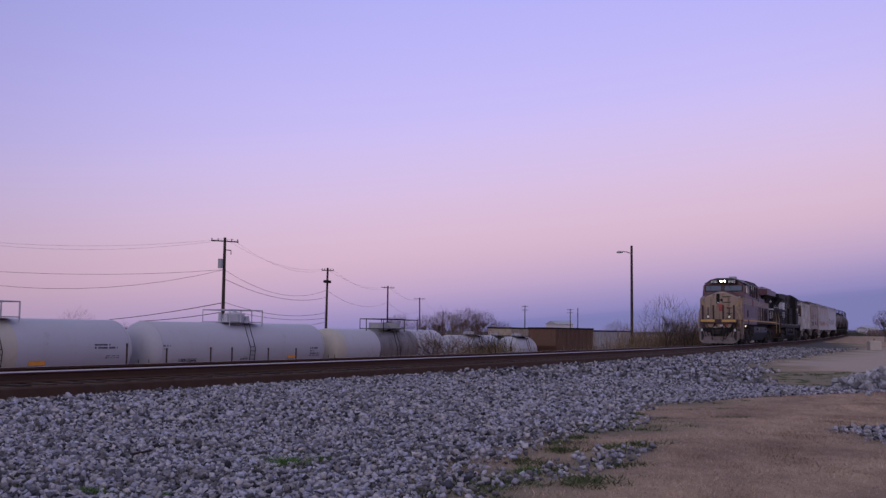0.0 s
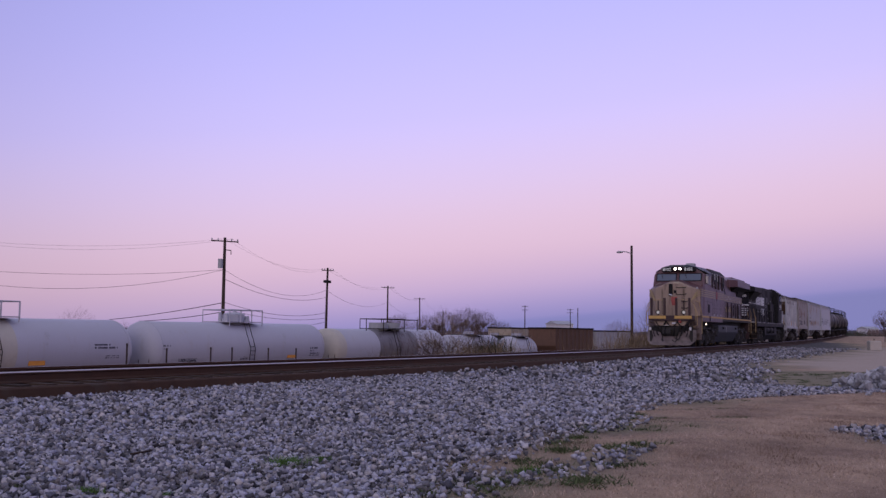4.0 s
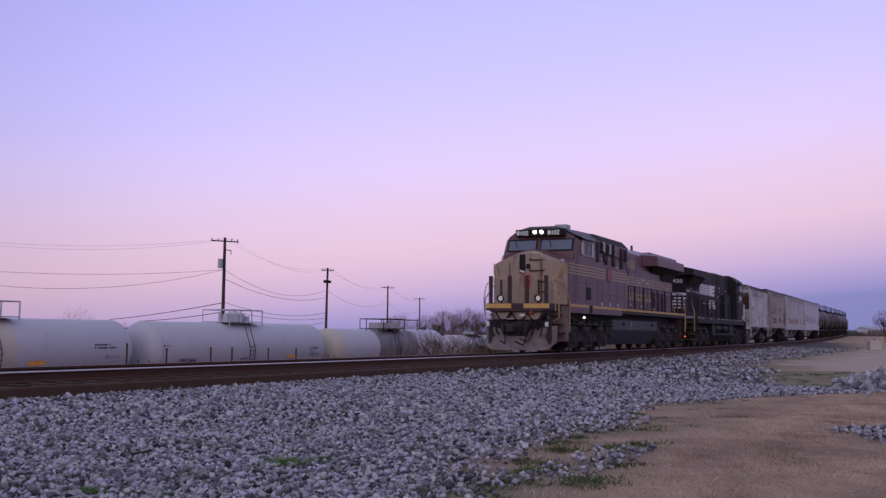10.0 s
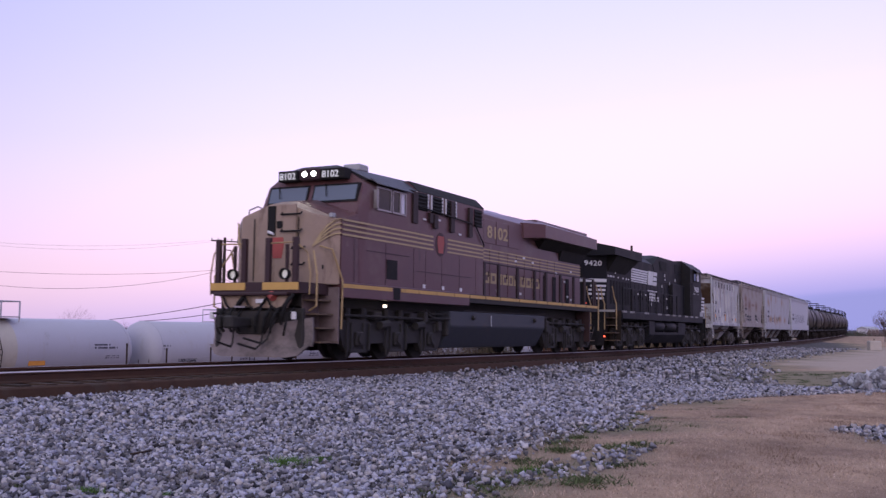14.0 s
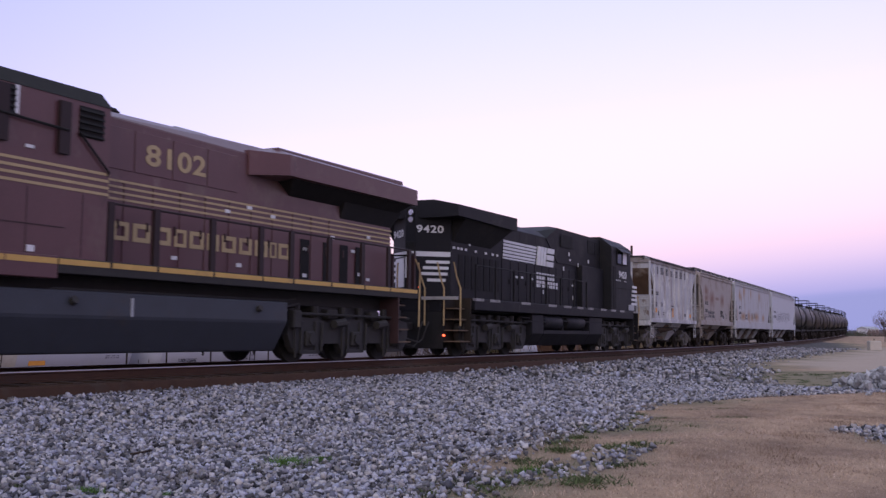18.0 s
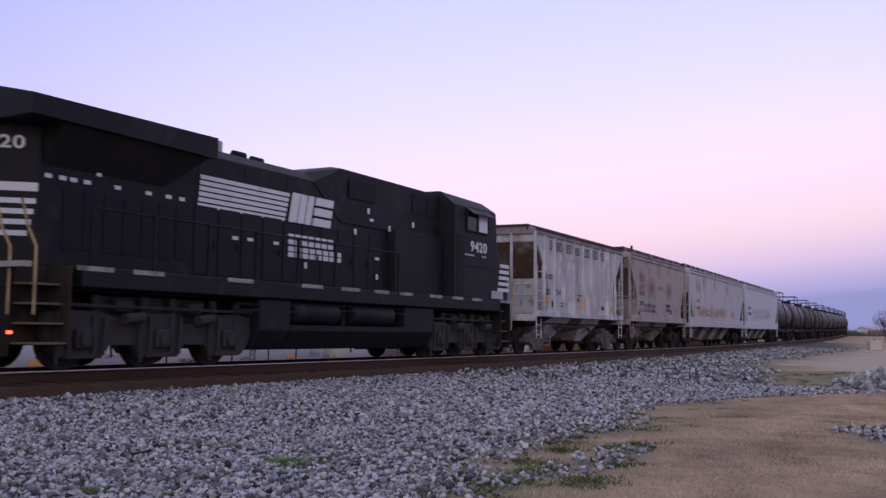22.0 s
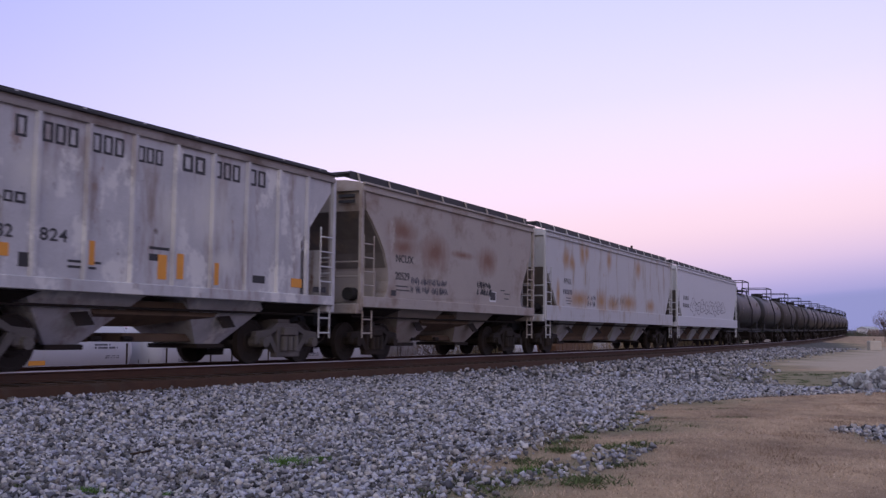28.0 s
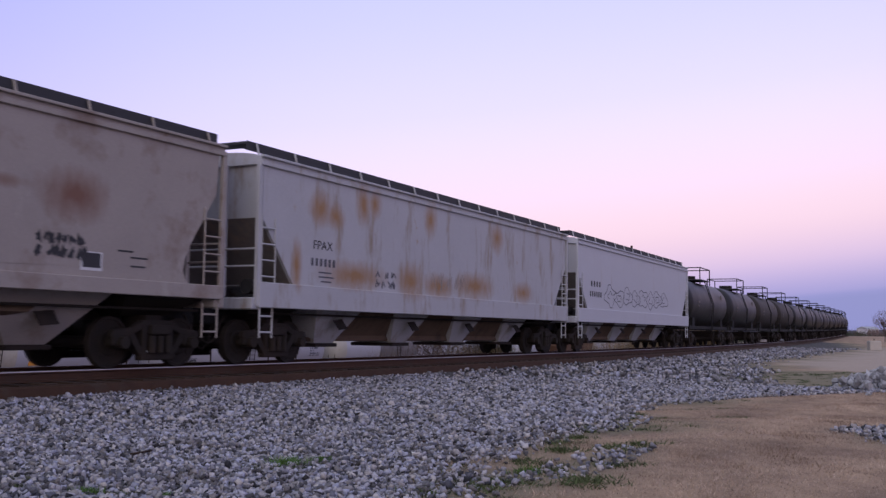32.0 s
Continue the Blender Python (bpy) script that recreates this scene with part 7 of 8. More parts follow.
def bare_tree(x, y, height, seed, name="bare_tree", label="leafless winter tree with fine branching twigs", spread=0.5, twigs=900, base=None, stems=1, thin=1.0, mat=None):
    """Trunk, limbs by forking, and a crown of thin twigs."""
    rng = random.Random(seed)
    z0 = float(ground_z(x, y)) - 0.05 if base is None else base
    ob = thing(name, label, "tree" if name.endswith("tree") else "shrub", "", pose(x, y, z0))
    wood, ends = bmesh.new(), []

    def limb(p, d, length, r, depth):
        q = p + d * length
        rod(wood, p, q, r, 6 if depth < 2 else 4, r * 0.66)
        if depth >= 3:
            ends.append((q, d, length))
            return
        for k in range(rng.choice((2, 3, 3))):
            nd = (d + Vector((rng.uniform(-1, 1), rng.uniform(-1, 1), rng.uniform(-0.15, 0.6))) * spread * 1.2).normalized()
            limb(p.lerp(q, rng.uniform(0.6, 1.0)), nd, length * rng.uniform(0.6, 0.85), r * 0.6, depth + 1)

    for k in range(stems):
        d = Vector((rng.uniform(-1, 1) * 0.35 * (stems > 1), rng.uniform(-1, 1) * 0.35 * (stems > 1), 1)).normalized()
        limb(Vector((rng.uniform(-1, 1) * 0.3 * (stems > 1), rng.uniform(-1, 1) * 0.3 * (stems > 1), 0)), d, height * 0.3, height * 0.022 * thin, 0)
    part("trunk", wood, M["bark"], ob)
    fine = bmesh.new()
    for k in range(twigs):
        if rng.random() < 0.4:
            q, d, ln = rng.choice(ends)
            a = q - d * ln * rng.uniform(0, 0.9)
        else:
            # the rest fills a rounded crown
            o = Vector((rng.gauss(0, 1), rng.gauss(0, 1), rng.gauss(0, 1))).normalized() * rng.uniform(0.2, 1.0) ** 0.5
            a = Vector((o.x * height * 0.36, o.y * height * 0.36, height * (0.6 + 0.3 * o.z)))
            d = (a - Vector((0, 0, height * 0.25))).normalized()
        nd = (d + Vector((rng.gauss(0, 1), rng.gauss(0, 1), rng.gauss(0.2, 0.7))) * 0.45).normalized()
        b = a + nd * height * rng.uniform(0.06, 0.16)
        w = nd.cross(Vector((rng.gauss(0, 1), rng.gauss(0, 1), rng.gauss(0, 1)))).normalized() * height * 0.0017
        fine.faces.new([fine.verts.new(c) for c in (a - w, a + w, b)])
    part("crown", fine, mat or M["twig"], ob)
    return ob


def thicket(x0, y0, x1, y1, height, n, seed, mat, name, label, depth=4.0, thin=1.0):
    """A far belt of bare woods: thousands of upright slivers over an uneven outline."""
    rng = np.random.default_rng(seed)
    f = rng.uniform(0, 1, n)
    px, py = x0 + (x1 - x0) * f + rng.normal(0, depth, n), y0 + (y1 - y0) * f + rng.normal(0, depth, n)
    top = height * (0.55 + 0.25 * np.sin(f * 23 + seed) + 0.2 * np.sin(f * 61 + 2 * seed)) * rng.uniform(0.35, 1.0, n) ** 0.6
    z = ground_z(px, py)
    a, w = rng.uniform(0, 6.28, n), rng.uniform(0.05, 0.22, n) * height / 5 * thin
    zc = z + top * rng.uniform(0.1, 0.9, n)
    ln = height * rng.uniform(0.1, 0.3, n)
    tilt = rng.normal(0, 0.6, (n, 2)) * ln[:, None]
    v = np.empty((n, 3, 3))
    v[:, 0] = np.stack([px - w * np.cos(a), py - w * np.sin(a), zc - ln * 0.5], -1)
    v[:, 1] = np.stack([px + w * np.cos(a), py + w * np.sin(a), zc - ln * 0.5], -1)
    v[:, 2] = np.stack([px + tilt[:, 0], py + tilt[:, 1], zc + ln], -1)
    return scatter_mesh(name, v, [[0, 1, 2]], n, mat, label, "woods")


def build_trees():
    bare_tree(83.7, 23.8, 6.6, 11, "bare_shrub", "tall leafless shrub behind the track", 0.5, 900, None, 3, 0.35)
    bare_tree(87.0, 22.6, 5.0, 12, "bare_shrub", "tall leafless shrub behind the track", 0.5, 600, None, 3, 0.35)
    thicket(79, 28.0, 93, 22.5, 5.6, 14000, 15, M["dry_leaf"], "dry_brush", "brown brush and vines on the embankment", 0.8, 0.12)
    bare_tree(106.7, 118.4, 7.6, 13, twigs=700, thin=0.6, spread=0.3)
    bare_tree(87.9, 90.0, 5.2, 14, "bare_shrub", "dark bare shrub behind the parked cars", 0.7, 1600, None, 5, 0.6)
    for i, (x, y, h) in enumerate(((166.0, 88.5, 8.6), (169.5, 86.0, 9.2), (173.0, 84.5, 8.8), (164.0, 91.5, 7.6), (161.0, 95.5, 7.8), (177.0, 82.5, 6.8))):
        bare_tree(x, y, h, 20 + i, twigs=3200, spread=0.6, thin=0.5)
    thicket(157.5, 98.5, 180.5, 79.5, 5.4, 12000, 16, M["twig"], "winter_woods", "tangle of bare grey winter trees behind the yard", 2.5, 0.13)
    bare_tree(192.2, 64.4, 7.2, 31, twigs=1800, spread=0.7)
    bare_tree(196.2, 61.8, 6.0, 32, twigs=1200, spread=0.7)
    bare_tree(160.5, 13.2, 5.0, 51, "bare_shrub", "dark tangled shrub beside the far track", 0.8, 2200, None, 5, 0.5)
    bare_tree(165.5, 12.2, 4.2, 52, "bare_shrub", "dark tangled shrub beside the far track", 0.8, 1600, None, 5, 0.5)
    # brush on the embankment before the yard
    for i, (x, y, h) in enumerate(((36.2, 19.9, 3.0), (37.3, 19.3, 3.5), (38.2, 18.6, 2.9), (34.7, 20.6, 2.4))):
        bare_tree(x, y + 0.6, h, 40 + i, "bare_shrub", "tangle of bare brush on the embankment", 0.9, 700, None, 6, 0.45, M["dry_leaf"] if i % 2 else None)
    thicket(33.6, 21.0, 39.0, 18.6, 1.7, 16000, 7, M["dry_leaf"], "dry_brush", "dry tan brush and grass on the embankment", 0.7, 0.16)
    thicket(38.3, 19.0, 39.2, 18.5, 1.9, 3500, 8, M["evergreen"], "evergreen_brush", "dark evergreen brush on the embankment", 0.35, 0.3)
    thicket(120, 330, 420, 130, 6.0, 12000, 9, M["twig"], "far_woods", "far belt of bare winter trees", 8)
    thicket(60, 220, 170, 250, 4.6, 3000, 10, M["twig"], "far_woods", "far belt of bare winter trees", 6)
    thicket(420, 110, 640, -20, 4.0, 9000, 12, M["evergreen"], "far_woods", "far dark tree line beside the track", 8)
    thicket(395, 36, 470, -12, 4.6, 6000, 13, M["twig"], "far_woods", "far bare trees at the bend", 5, 0.35)
    # low hills on the horizon
    bm = bmesh.new()
    low, high = [], []
    for i in range(60):
        a = radians(-20 + 140 * i / 59)
        r = 2300
        h = 2.5 + (11 + 3 * math.sin(i * 1.7 + 1)) * min(max((math.degrees(a) - 70) / 9, 0), 1)
        low.append(bm.verts.new((r * math.sin(a), r * math.cos(a), -30)))
        high.append(bm.verts.new((r * 1.03 * math.sin(a), r * 1.03 * math.cos(a), h)))
    for i in range(59):
        bm.faces.new((low[i], low[i + 1], high[i + 1], high[i]))
    tagged(part("backdrop_hills", bm, M["hill"]), "low hazy wooded hills on the horizon", "hills", kind="structure")


def build_yard():
    zr = -2.75
    for yy in (40.0, 45.6, 50.8):
        track = tagged(new("yard_track"), "yard siding track beneath the parked cars", "railway track", kind="structure")
        for side in (-0.75, 0.75):
            rail_strip("rail", side, [(-0.04, -0.18), (-0.04, 0.0), (0.04, 0.0), (0.04, -0.18)], M["rail_side"], 0, 160, 40.0, track, (yy, zr))

    def parked(car, x, y=40.0, dz=0.0, turn=0.0):
        car.matrix_basis = pose(x, y, zr + dz, 0, 0, turn)
        return car

    white = lambda L, r, z, **k: tank_car("tank_car", k.pop("label"), "tank car", "parked tank cars in the yard", L, r, z, k.pop("mat", M["tank_white"]), M["rusty_gear"], M["tank_white"], **k)

    def trucks(car, L):
        for c in (1.9, L - 1.9):
            car_truck(car, c)

    def repaint(car, mat, label):
        for ch in car.children_recursive:
            if ch.name.startswith("stained_band"):
                ch.data.materials.clear()
                ch.data.materials.append(mat)
                tagged(ch, label)

    a = white(18.6, 1.5, 2.72, label="parked white pressure tank car with faint black lettering", seam=False, house="housing", band=(0.40, 0.564))
    repaint(a, M["tank_cream"], "cream stained band below the dome")
    trucks(a, 18.6)
    parked(a, 21.0, 40.0, 0.1)
    b = white(17.6, 1.5, 2.70, label="parked white pressure tank car with a domed valve housing", seam=False, house="housing")
    trucks(b, 17.6)
    parked(b, 39.1, 40.0, 0.1)
    rng = random.Random(77)
    for car, rows in ((a, ((14.9, 15.9, 2.94, 3.02), (14.9, 16.35, 2.79, 2.88), (15.6, 16.5, 2.42, 2.45), (15.6, 16.5, 2.32, 2.35))),
                      (b, ((14.7, 15.5, 2.62, 2.72), (14.7, 15.2, 2.46, 2.52), (14.7, 15.75, 2.3, 2.37), (14.7, 15.75, 2.18, 2.24), (1.45, 2.0, 2.86, 2.93), (1.5, 1.8, 2.72, 2.76)))):
        for x0, x1, z0, z1 in rows:
            bars = bmesh.new()
            y = -math.sqrt(max(1.5 ** 2 - ((z0 + z1) / 2 - 2.71) ** 2, 0)) - 0.012
            x = x0
            while x < x1:
                w = rng.uniform(0.05, 0.13)
                box(bars, x, min(x + w, x1), y, y + 0.03, z0, z1)
                x += w + rng.choice((0.02, 0.025, 0.03, 0.12))
            tagged(part("stencil_line", bars, M["spray"], car), "faint dark lettering bars", kind="stuff")
    scrawl("graffiti", 2.7, 4.2, 2.0, 2.24, -1.40, M["ink"], b, 5, "black sprayed tag low on the barrel", 0.028)
    scrawl("graffiti", 7.6, 8.5, 2.0, 2.4, -1.42, M["spray"], b, 6, "faint sprayed tag on the barrel", 0.02)
    for car, x, z0 in ((a, 11.1, 2.06), (b, 12.4, 2.08)):
        part("placard", box(bmesh.new(), x, x + 0.9, -1.43, -1.37, z0, z0 + 0.25), M["orange_mark"], car, "small orange placard")
    # long car with a cream head and a dark spill round its middle
    c = white(17.6, 1.38, 2.56, label="parked white tank car with cream end and dark spill stain", seam=False, band=(0.35, 0.69))
    x0 = 0.7
    bm = bmesh.new()
    lathe_x(bm, [(x0 - 0.006 + 0.75 * (1 - math.cos(math.pi / 2 * k / 6)), 1.386 * math.sin(math.pi / 2 * k / 6)) for k in range(1, 7)] + [(x0 + 1.35, 1.386), (x0 + 1.35, 1.37)], 0, 2.56, 40)
    part("cream_end", bm, M["tank_cream"], c, "cream painted tank end", True)
    for x in (8.0, 9.85):
        part("dome", rod(bmesh.new(), (x, -0.1, 3.85), (x, -0.1, 4.42), 0.68, 18), M["insulator"], c, "pale round dome")
    for x in (5.0, 12.3):
        part("rail_post", rod(bmesh.new(), (x, -1.0, 3.8), (x, -1.0, 4.66), 0.035), M["rusty_gear"], c)
    part("long_rail", rail_of(bmesh.new(), [(5.0, -1.0, 4.66), (12.3, -1.0, 4.66)], 0.035), M["rusty_gear"], c, "dark platform rail")
    trucks(c, 17.6)
    parked(c, 56.2, 40.0, 0.1)
    e = white(10.8, 1.34, 2.3, label="parked white tank car behind bare brush", seam=False, hoop=False)
    trucks(e, 10.8)
    parked(e, 74.0, 40.0, 0.0)
    g = white(14.0, 1.42, 2.3, label="parked dark tank car with spill stains", mat=M["tank_stain"], hoop=False)
    trucks(g, 14.0)
    parked(g, 89.5, 45.6, -0.2)
    h = white(6.6, 1.36, 2.25, label="parked short white tank car", seam=False, hoop=False)
    for cc in (1.6, 5.0):
        car_truck(h, cc)
    parked(h, 86.2, 40.0, -0.1)

    def boxy(label, mat, L, high, x, y, dz=0.0):
        car = thing("hopper_car", label, "hopper car", "parked hopper cars in the yard")
        part("body", prism_y(bmesh.new(), [(0.5, high), (0.5, 2.6), (1.7, 1.2), (L - 1.7, 1.2), (L - 0.5, 2.6), (L - 0.5, high)], -1.48, 1.48, 0.03), mat, car)
        part("top_chord", box(bmesh.new(), 0.4, L - 0.4, -1.55, 1.55, high - 0.1, high + 0.05, 0.02), M["near_black"], car)
        part("side_sill", box(bmesh.new(), 0.4, L - 0.4, -1.5, 1.5, 1.0, 1.22, 0.02), mat, car)
        for i in range(9):
            xx = 1.2 + (L - 2.4) * i / 8
            part("rib", box(bmesh.new(), xx - 0.06, xx + 0.06, -1.55, -1.48, 1.25, high - 0.1), mat, car)
        for i in range(3):
            xx = 3.0 + (L - 6.0) * i / 2
            part("hopper_chute", hull(bmesh.new(), [(xx + s * 1.2, yy, 1.2) for s in (-1, 1) for yy in (-1.3, 1.3)] + [(xx + s * 0.4, yy, 0.45) for s in (-1, 1) for yy in (-0.6, 0.6)]), mat, car)
        for cc in (1.9, L - 1.9):
            car_truck(car, cc)
        car.matrix_basis = pose(x, y, zr + dz)
        return car

    boxy("parked beige covered hopper car", M["beige_car"], 15.0, 4.45, 108.3, 50.8)
    boxy("parked rust brown open hopper car", M["brown_car"], 12.0, 4.4, 95.3, 40.0)
    boxy("parked pale grey hopper car with a dark top", M["hopper_grey"], 13.0, 4.3, 107.6, 40.0, -0.1)


def build_roadside():
    # thin stakes on the far side of the embankment
    for x, top in ((19.72, 0.59), (21.4, 0.6), (22.28, 0.59), (23.9, 0.56), (25.25, 0.54), (18.35, 0.72)):
        z = float(ground_z(x, 18.6)) - 0.1
        post = thing("marker_post", "thin dark stake on the embankment behind the track", "post", "stakes behind the track", pose(x, 18.6, z))
        part("stake", box(bmesh.new(), -0.02, 0.02, -0.015, 0.015, 0, top - z, 0.005), M["pole"], post)
        part("cap", box(bmesh.new(), -0.024, 0.024, -0.018, 0.018, top - z, top - z + 0.06, 0.006), M["pole"], post)
    # rock pile and concrete block by the dirt lot
    rng = np.random.default_rng(17)
    pile = tagged(new("rock_pile"), "pile of pale broken rock on the grass", "rock pile")
    pile.matrix_basis = pose(24.6, 2.15, float(ground_z(24.6, 2.15)))
    shapes = []
    for k in range(6):
        bm = bmesh.new()
        for i in range(10):
            q = Vector([float(c) for c in rng.normal(size=3)]).normalized()
            bm.verts.new((q.x * 1.15, q.y, q.z * 0.7))
        bmesh.ops.convex_hull(bm, input=list(bm.verts))
        shapes.append(mesh_of("rock", bm, M["rock"]))
    for k in range(280):
        a, r = rng.uniform(0, 6.28), abs(rng.normal(0, 0.55))
        dx, dy = r * math.cos(a) * 2.4 + rng.normal(0, 0.2), r * math.sin(a) * 1.0
        hh = max(0.0, 0.42 - 0.2 * math.hypot(dx / 1.7, dy / 0.8)) * rng.uniform(0.2, 1.0)
        sc = float(rng.uniform(0.045, 0.115))
        gz = float(ground_z(24.6 + dx, 2.15 + dy)) - float(ground_z(24.6, 2.15))
        m = Matrix.LocRotScale((dx, dy, gz + hh + sc * 0.3), Euler([float(q) for q in rng.uniform(0, 6, 3)]), (sc, sc, sc))
        piece("rock", shapes[k % 6], pile, m)
    z = float(ground_z(8.4, 4.8))
    scrap = thing("litter_scrap", "small bent white scrap lying on the ballast", "litter", "", pose(8.4, 4.8, z + 0.03, 8, -6, 35))
    part("sheet", hull(bmesh.new(), [(-0.05, -0.025, 0), (0.05, -0.02, 0.012), (0.045, 0.025, 0.02), (-0.05, 0.02, 0.004), (0, 0, 0.022), (-0.05, -0.025, 0.012)]), M["white"], scrap)
    blk = thing("concrete_block", "pale square concrete block beside the dirt lot", "concrete block", "", pose(89.5, 8.3, float(ground_z(89.5, 8.3)) - 0.03, 0, 0, 20))
    part("block", box(bmesh.new(), -0.5, 0.5, -0.45, 0.45, 0, 0.8, 0.05), M["concrete"], blk)
    part("lifting_loop", rail_of(bmesh.new(), [(-0.1, 0, 0.84), (-0.1, 0, 0.95), (0.1, 0, 0.95), (0.1, 0, 0.84)], 0.02), M["rusty_gear"], blk)
    for nm, x, y, w, d, h, lab in (("shed", 537.4, 52.5, 9, 6, 3.6, "far low white metal shed"), ("shed", 327.3, 130.1, 7, 6, 7.0, "far white yard building"),):
        z = float(ground_z(x, y))
        ob = thing(nm, lab, "shed", "", pose(x, y, z, 0, 0, -30))
        wall = part("wall", box(bmesh.new(), -w / 2, w / 2, -d / 2, d / 2, 0, h), M["shed"], ob)
        part("roof", hull(bmesh.new(), [(sx * (w / 2 + 0.4), sy * (d / 2 + 0.4), h) for sx in (-1, 1) for sy in (-1, 1)] + [(sx * (w / 2 + 0.4), 0, h + 1.2) for sx in (-1, 1)]), M["insulator"], ob)
        for k in range(3):
            part("door", box(bmesh.new(), -w / 3 + k * w / 3 - 1.2, -w / 3 + k * w / 3 + 1.2, -d / 2 - 0.05, -d / 2, 0, 3.0), M["slope"], wall)


build_yard()
build_poles()
build_trees()
build_roadside()

# ---- the freight train ----
maroon_locomotive()
black_locomotive()
H1, H1_BODY, Y1 = hopper_car(43.25, 11.45, 0.7, M["hopper_grey"], M["slope_rust"], "weathered grey ribbed covered hopper with rust and black lettering",
                             ((3.95, 7.65), 1.5, 0.35, M["hopper_grey"]), 4.22, (1.28, 1.46), (3.8, 2.62), 1.1, False, 9, 0.1, M["truck_grime"], (4.63, 5.39), (0.35, 2.5), M["roof_grime"])
H2, H2_BODY, Y2 = hopper_car(54.7, 11.85, 0.5, M["hopper_tan"], M["slope"], "tan-grey covered hopper with rust blotches and sprayed tags",
                             ((4.2, 7.65), 1.5, 0.4, M["hopper_tan"]), 4.22, (1.28, 1.52), (3.60, 1.5), 1.08, True, 0, 0.24, None, (4.64, 6.04), (0.84, 2.17))
H3, H3_BODY, Y3 = hopper_car(66.55, 19.25, 0.6, M["hopper_rusty"], M["slope"], "long off-white covered hopper streaked with orange rust",
                             ((4.4, 8.0, 11.5, 15.1), 1.3, 0.4, M["hopper_rusty"]), 4.24, (1.16, 1.66), (3.0, 1.7), 1.1, False, 0, 0.26)
H4, H4_BODY, Y4 = hopper_car(85.8, 19.6, 0.6, M["hopper_white"], M["slope"], "long clean white covered hopper with a sprayed tag",
                             ((4.5, 8.1, 11.6, 15.2), 1.3, 0.4, M["hopper_white"]), 4.24, (1.16, 1.66), (3.0, 1.7), 1.1, False, 0, 0.26)

# lettering and marks on the hoppers
for n, xa, xb, z1 in ((1, 2.07, 2.33, 3.93), (3, 2.58, 3.34, 3.92), (3, 3.59, 4.34, 3.92), (3, 4.62, 5.28, 3.88), (2, 5.75, 6.43, 3.92), (3, 6.63, 7.45, 3.93), (2, 7.68, 8.27, 3.93)):
    letter_blocks("letter_block", [1] * n, xa, xb, 3.60, z1, -Y1 - 0.002, M["ink"], H1_BODY, "black lettering blocks under the eave")
letter_blocks("letter_block", [1, 1.2], 1.92, 2.36, 2.58, 2.75, -Y1 - 0.002, M["ink"], H1_BODY)
lettering("car_number", "182", 0.28, M["ink"], H1_BODY, side_pose(1.64, -Y1 - 0.002, 2.05), "black car numerals", 1.1, 0.004, 1.1)
lettering("car_number", "824", 0.28, M["ink"], H1_BODY, side_pose(2.62, -Y1 - 0.002, 2.06), "black car numerals", 1.1, 0.004, 1.25)
for x, z, w, h in ((1.72, 1.76, 0.35, 0.2), (3.58, 1.73, 0.17, 0.40), (5.22, 1.58, 0.22, 0.44), (5.65, 1.61, 0.23, 0.46), (6.66, 1.55, 0.2, 0.42), (9.2, 1.62, 0.38, 0.19)):
    panel("orange_mark", x, x + w, z, z + h, -Y1, M["orange_mark"], H1_BODY, "orange inspection mark", 0.006)
for x, z, w, h in ((2.25, 1.62, 0.3, 0.22), (5.0, 2.1, 0.5, 0.05), (5.0, 1.9, 0.45, 0.12), (7.9, 1.65, 0.4, 0.15), (3.2, 1.75, 0.7, 0.04), (3.2, 1.66, 0.6, 0.04), (10.0, 1.55, 0.5, 0.12)):
    panel("stencil", x, x + w, z, z + h, -Y1, M["ink"], H1_BODY, "", 0.005)
lettering("reporting_mark", "NCUX", 0.27, M["ink"], H2_BODY, side_pose(2.16, -Y2 - 0.002, 2.46), "black stencilled letters", 1.05, 0.004, 1.15)
for z in (3.92, 3.78):
    part("stencil", box(bmesh.new(), 0.58, 0.615, -1.2, -0.75, z, z + 0.07), M["ink"], H2_BODY)
lettering("car_number", "20529", 0.27, M["ink"], H2_BODY, side_pose(2.15, -Y2 - 0.002, 2.02), "black stencilled numerals", 1.0, 0.004, 1.1)
scrawl("graffiti", 2.95, 5.05, 1.7, 2.14, -Y2, M["spray"], H2_BODY, 21, "grey sprayed tag on the car side", 0.022, 0.13)
scrawl("graffiti", 7.0, 8.05, 1.80, 2.22, -Y2, M["ink"], H2_BODY, 22, "black sprayed tag on the car side", 0.05, 0.13)
panel("placard_frame", 7.90, 8.36, 1.64, 1.95, -Y2, M["white"], H2_BODY, "white framed dark stencil", 0.004)
panel("stencil", 7.94, 8.32, 1.69, 1.93, -Y2, M["ink"], H2_BODY, "", 0.008)
for x, z, w, h in ((1.95, 1.6, 0.25, 0.14), (9.0, 1.9, 0.4, 0.03), (9.0, 1.75, 0.35, 0.03), (8.7, 2.0, 0.35, 0.03), (2.2, 1.84, 0.6, 0.03), (2.2, 1.74, 0.7, 0.03)):
    panel("stencil", x, x + w, z, z + h, -Y2, M["ink"], H2_BODY, "", 0.005)
lettering("reporting_mark", "FPAX", 0.28, M["ink"], H3_BODY, side_pose(2.56, -Y3 - 0.002, 2.50), "black stencilled letters", 1.05, 0.0, 1.15)
word_bars("letter_bar", [1, 1, 1, 1, 1, 1], 2.47, 3.5, 2.13, 2.30, -Y3 - 0.002, M["spray"], H3_BODY, "faded car number bars")
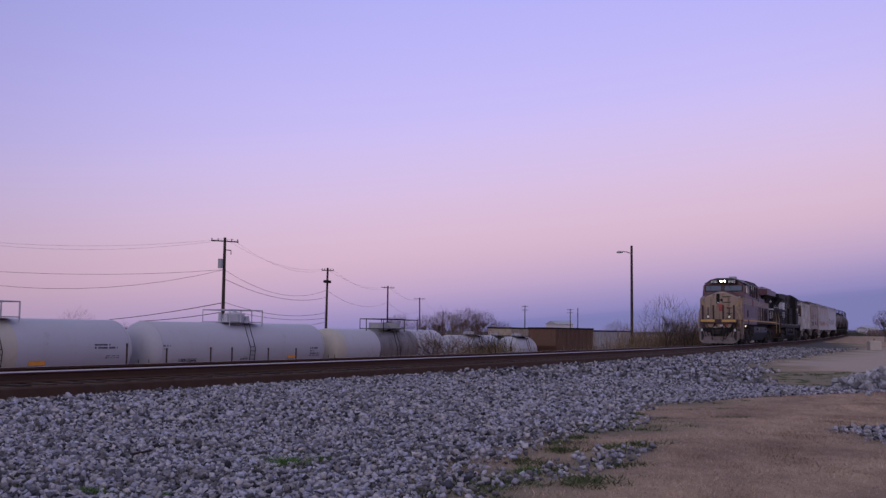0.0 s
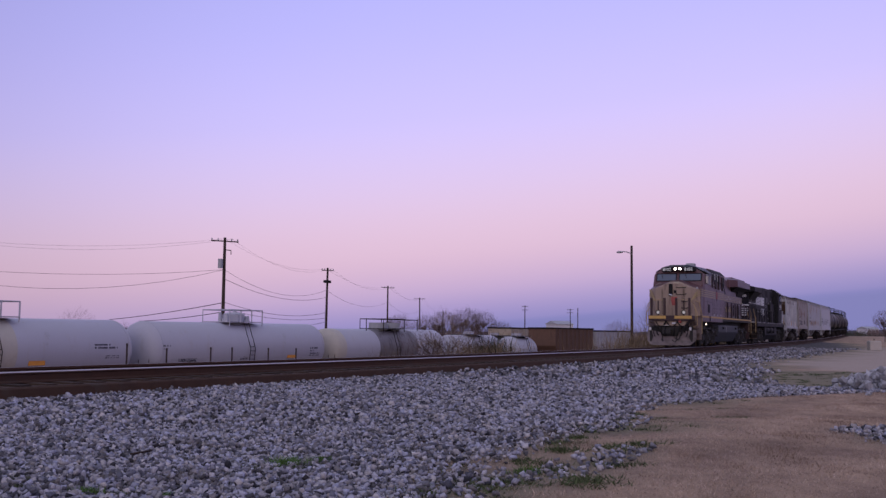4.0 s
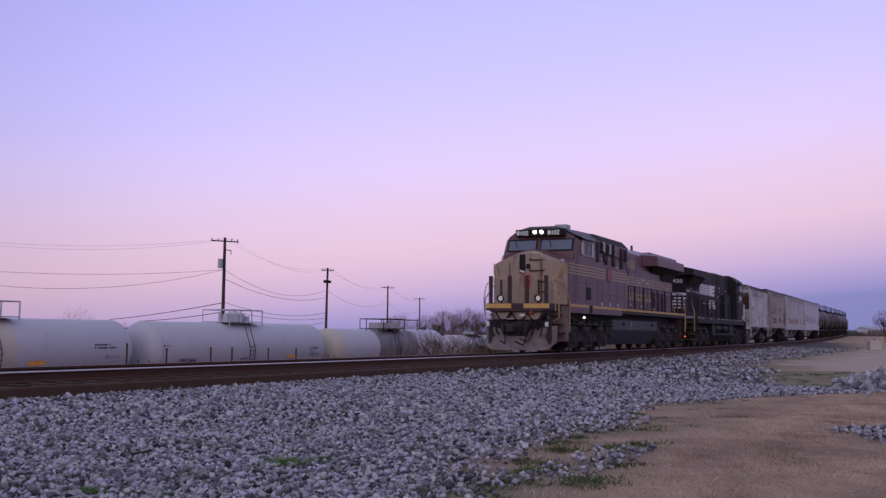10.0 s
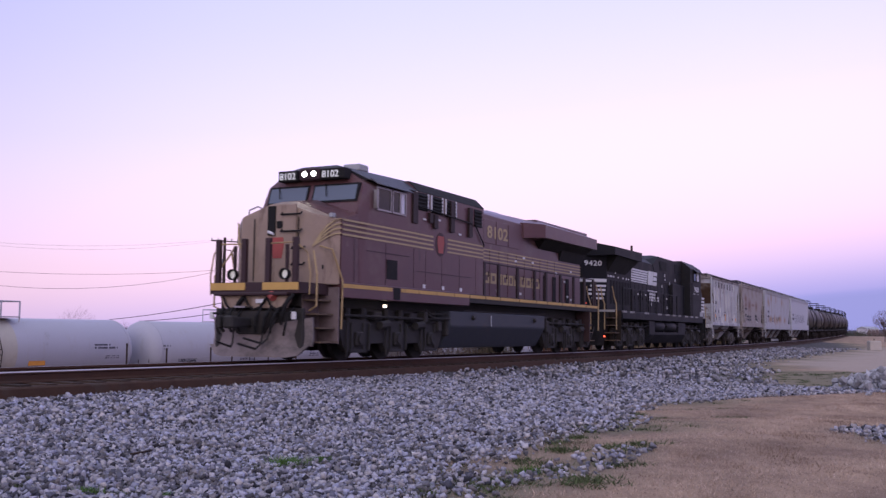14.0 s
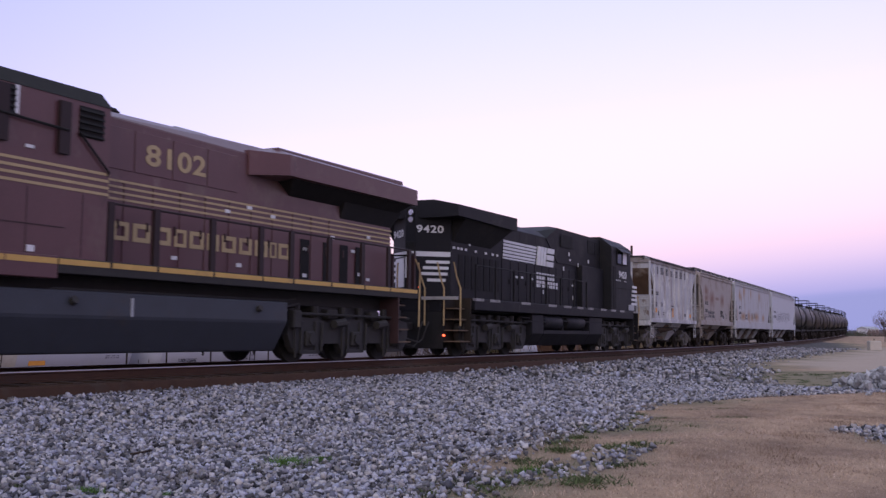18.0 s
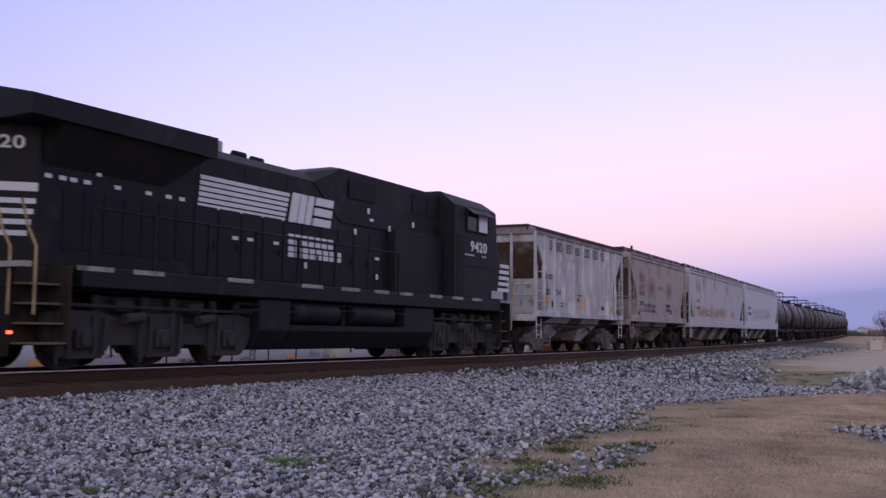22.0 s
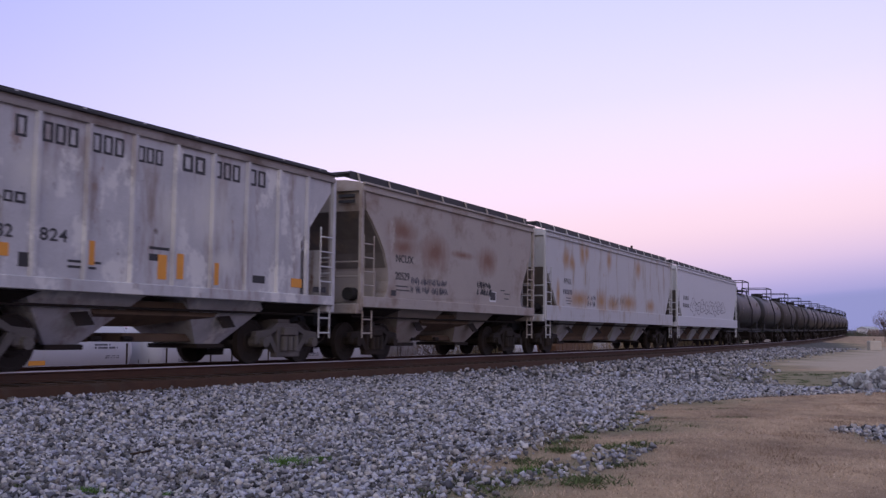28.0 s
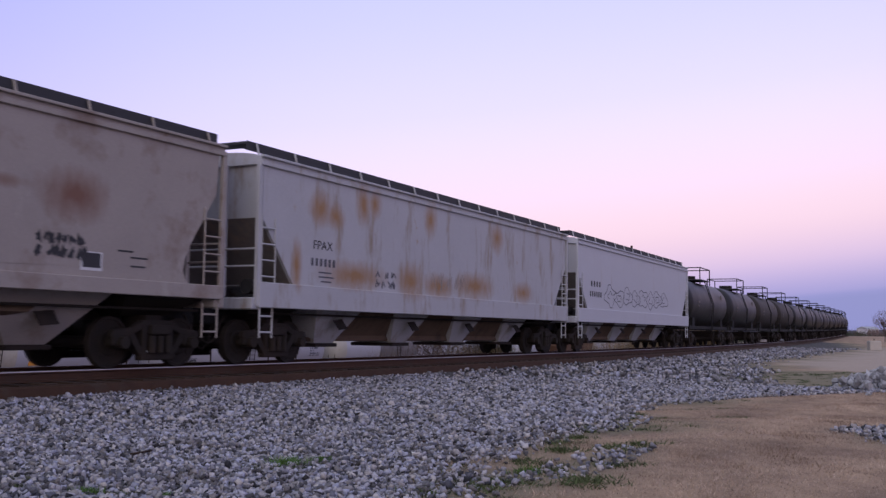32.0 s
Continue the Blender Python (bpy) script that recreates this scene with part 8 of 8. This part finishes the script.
for x, z, w in ((2.8, 1.98, 0.5), (2.8, 1.88, 0.6), (2.9, 1.78, 0.4)):
    panel("stencil", x, x + w, z, z + 0.03, -Y3, M["spray"], H3_BODY, "", 0.005)
scrawl("graffiti", 5.3, 6.3, 1.75, 2.2, -Y3, M["spray"], H3_BODY, 23, "dark sprayed outline tag", 0.022, 0.2, 2)
scrawl("graffiti", 8.2, 10.4, 1.8, 2.4, -Y3, M["hopper_tan"], H3_BODY, 24, "faded sprayed tag", 0.02, 0.4, 1)
word_bars("letter_bar", [1, 1, 1, 1], 2.2, 3.6, 2.55, 2.76, -Y4 - 0.002, M["ink"], H4_BODY)
word_bars("letter_bar", [1, 1, 1, 1, 1, 1], 2.1, 3.7, 2.15, 2.36, -Y4 - 0.002, M["ink"], H4_BODY, "black car number bars")
bubbles("graffiti", 4.2, 14.5, 1.78, 2.75, -Y4, M["spray"], H4_BODY, 25, "large dark sprayed outline tag", 0.02, 1.15)

TANK_L = 13.35
first = tank_car("tank_car", "oily black tank car with hoop railing over the manway", "tank car", "black tank cars at the rear of the train", TANK_L, 1.40, 2.5, M["tank_black"], M["near_black"], M["near_black"])
ROLLING_TANKS = [first]
for i in range(1, 15):
    ROLLING_TANKS.append(copy_thing(first, Matrix()))
grey_barrel = ROLLING_TANKS[2].children[0].data.copy()
for i, car in enumerate(ROLLING_TANKS):
    if i in (2, 3):
        for ch in car.children:
            if ch.name.startswith("barrel"):
                ch.data = grey_barrel
                grey_barrel.materials.clear()
                grey_barrel.materials.append(M["tank_grime"])
        tagged(car, "brown stained tank car with hoop railing over the manway")
    for c in (1.9, TANK_L - 1.9):
        car_truck(car, c)
    ROLLING.append((car, 105.4 + i * TANK_L, 1.9, TANK_L - 1.9))

# ---- loose cover, laid last ----
lay_ballast()
plant_tufts()
lay_grass()
tie_mesh = mesh_of("tie", box(bmesh.new(), -0.115, 0.115, -1.3, 1.3, -0.36, -0.178, 0.008), M["tie"])
for i in range(240):
    s = -12 + 0.53 * i
    p = track_point(s)
    a = float(np.interp(s, TABLE_S, HEADING))
    rng_t = random.Random(i)
    piece("tie", tie_mesh, main_track, pose(p.x, p.y + rng_t.uniform(-0.03, 0.03), p.z, 0, 0, math.degrees(a) + rng_t.uniform(-0.8, 0.8)))
far_ties = bmesh.new()
for i in range(330):
    s = 115.2 + 0.53 * i
    p = track_point(s)
    box(far_ties, p.x - 0.115, p.x + 0.115, p.y - 1.3, p.y + 1.3, p.z - 0.36, p.z - 0.178)
part("far_ties", far_ties, M["tie"], main_track)["kind"] = "stuff"


# ---- what moves ----
def vehicle_pose(head, front, rear):
    """Pose of a vehicle whose front coupler face lies at head along the track and whose trucks lie that far behind it."""
    a, b = track_point(head + front), track_point(head + rear)
    d = (b - a).normalized()
    side = Vector((0, 0, 1)).cross(d).normalized()
    up = d.cross(side)
    o = a - d * front
    return Matrix(((d.x, side.x, up.x, o.x), (d.y, side.y, up.y, o.y), (d.z, side.z, up.z, o.z), (0, 0, 0, 1)))


def motions():
    for car, behind, front, rear in ROLLING:
        walk(car, [(t, vehicle_pose(START + behind - travelled(t), front, rear)) for t in np.linspace(0, SECONDS, 65)])
    moving = {car for car, *rest in ROLLING}
    for ob, x, r in WHEELS:
        if ob.parent.parent in moving:
            walk(ob, [(t, pose(x, 0, r, 0, -math.degrees(travelled(t) / r), 0)) for t in np.arange(0, SECONDS + 0.01, 4 / FPS)])


motions()
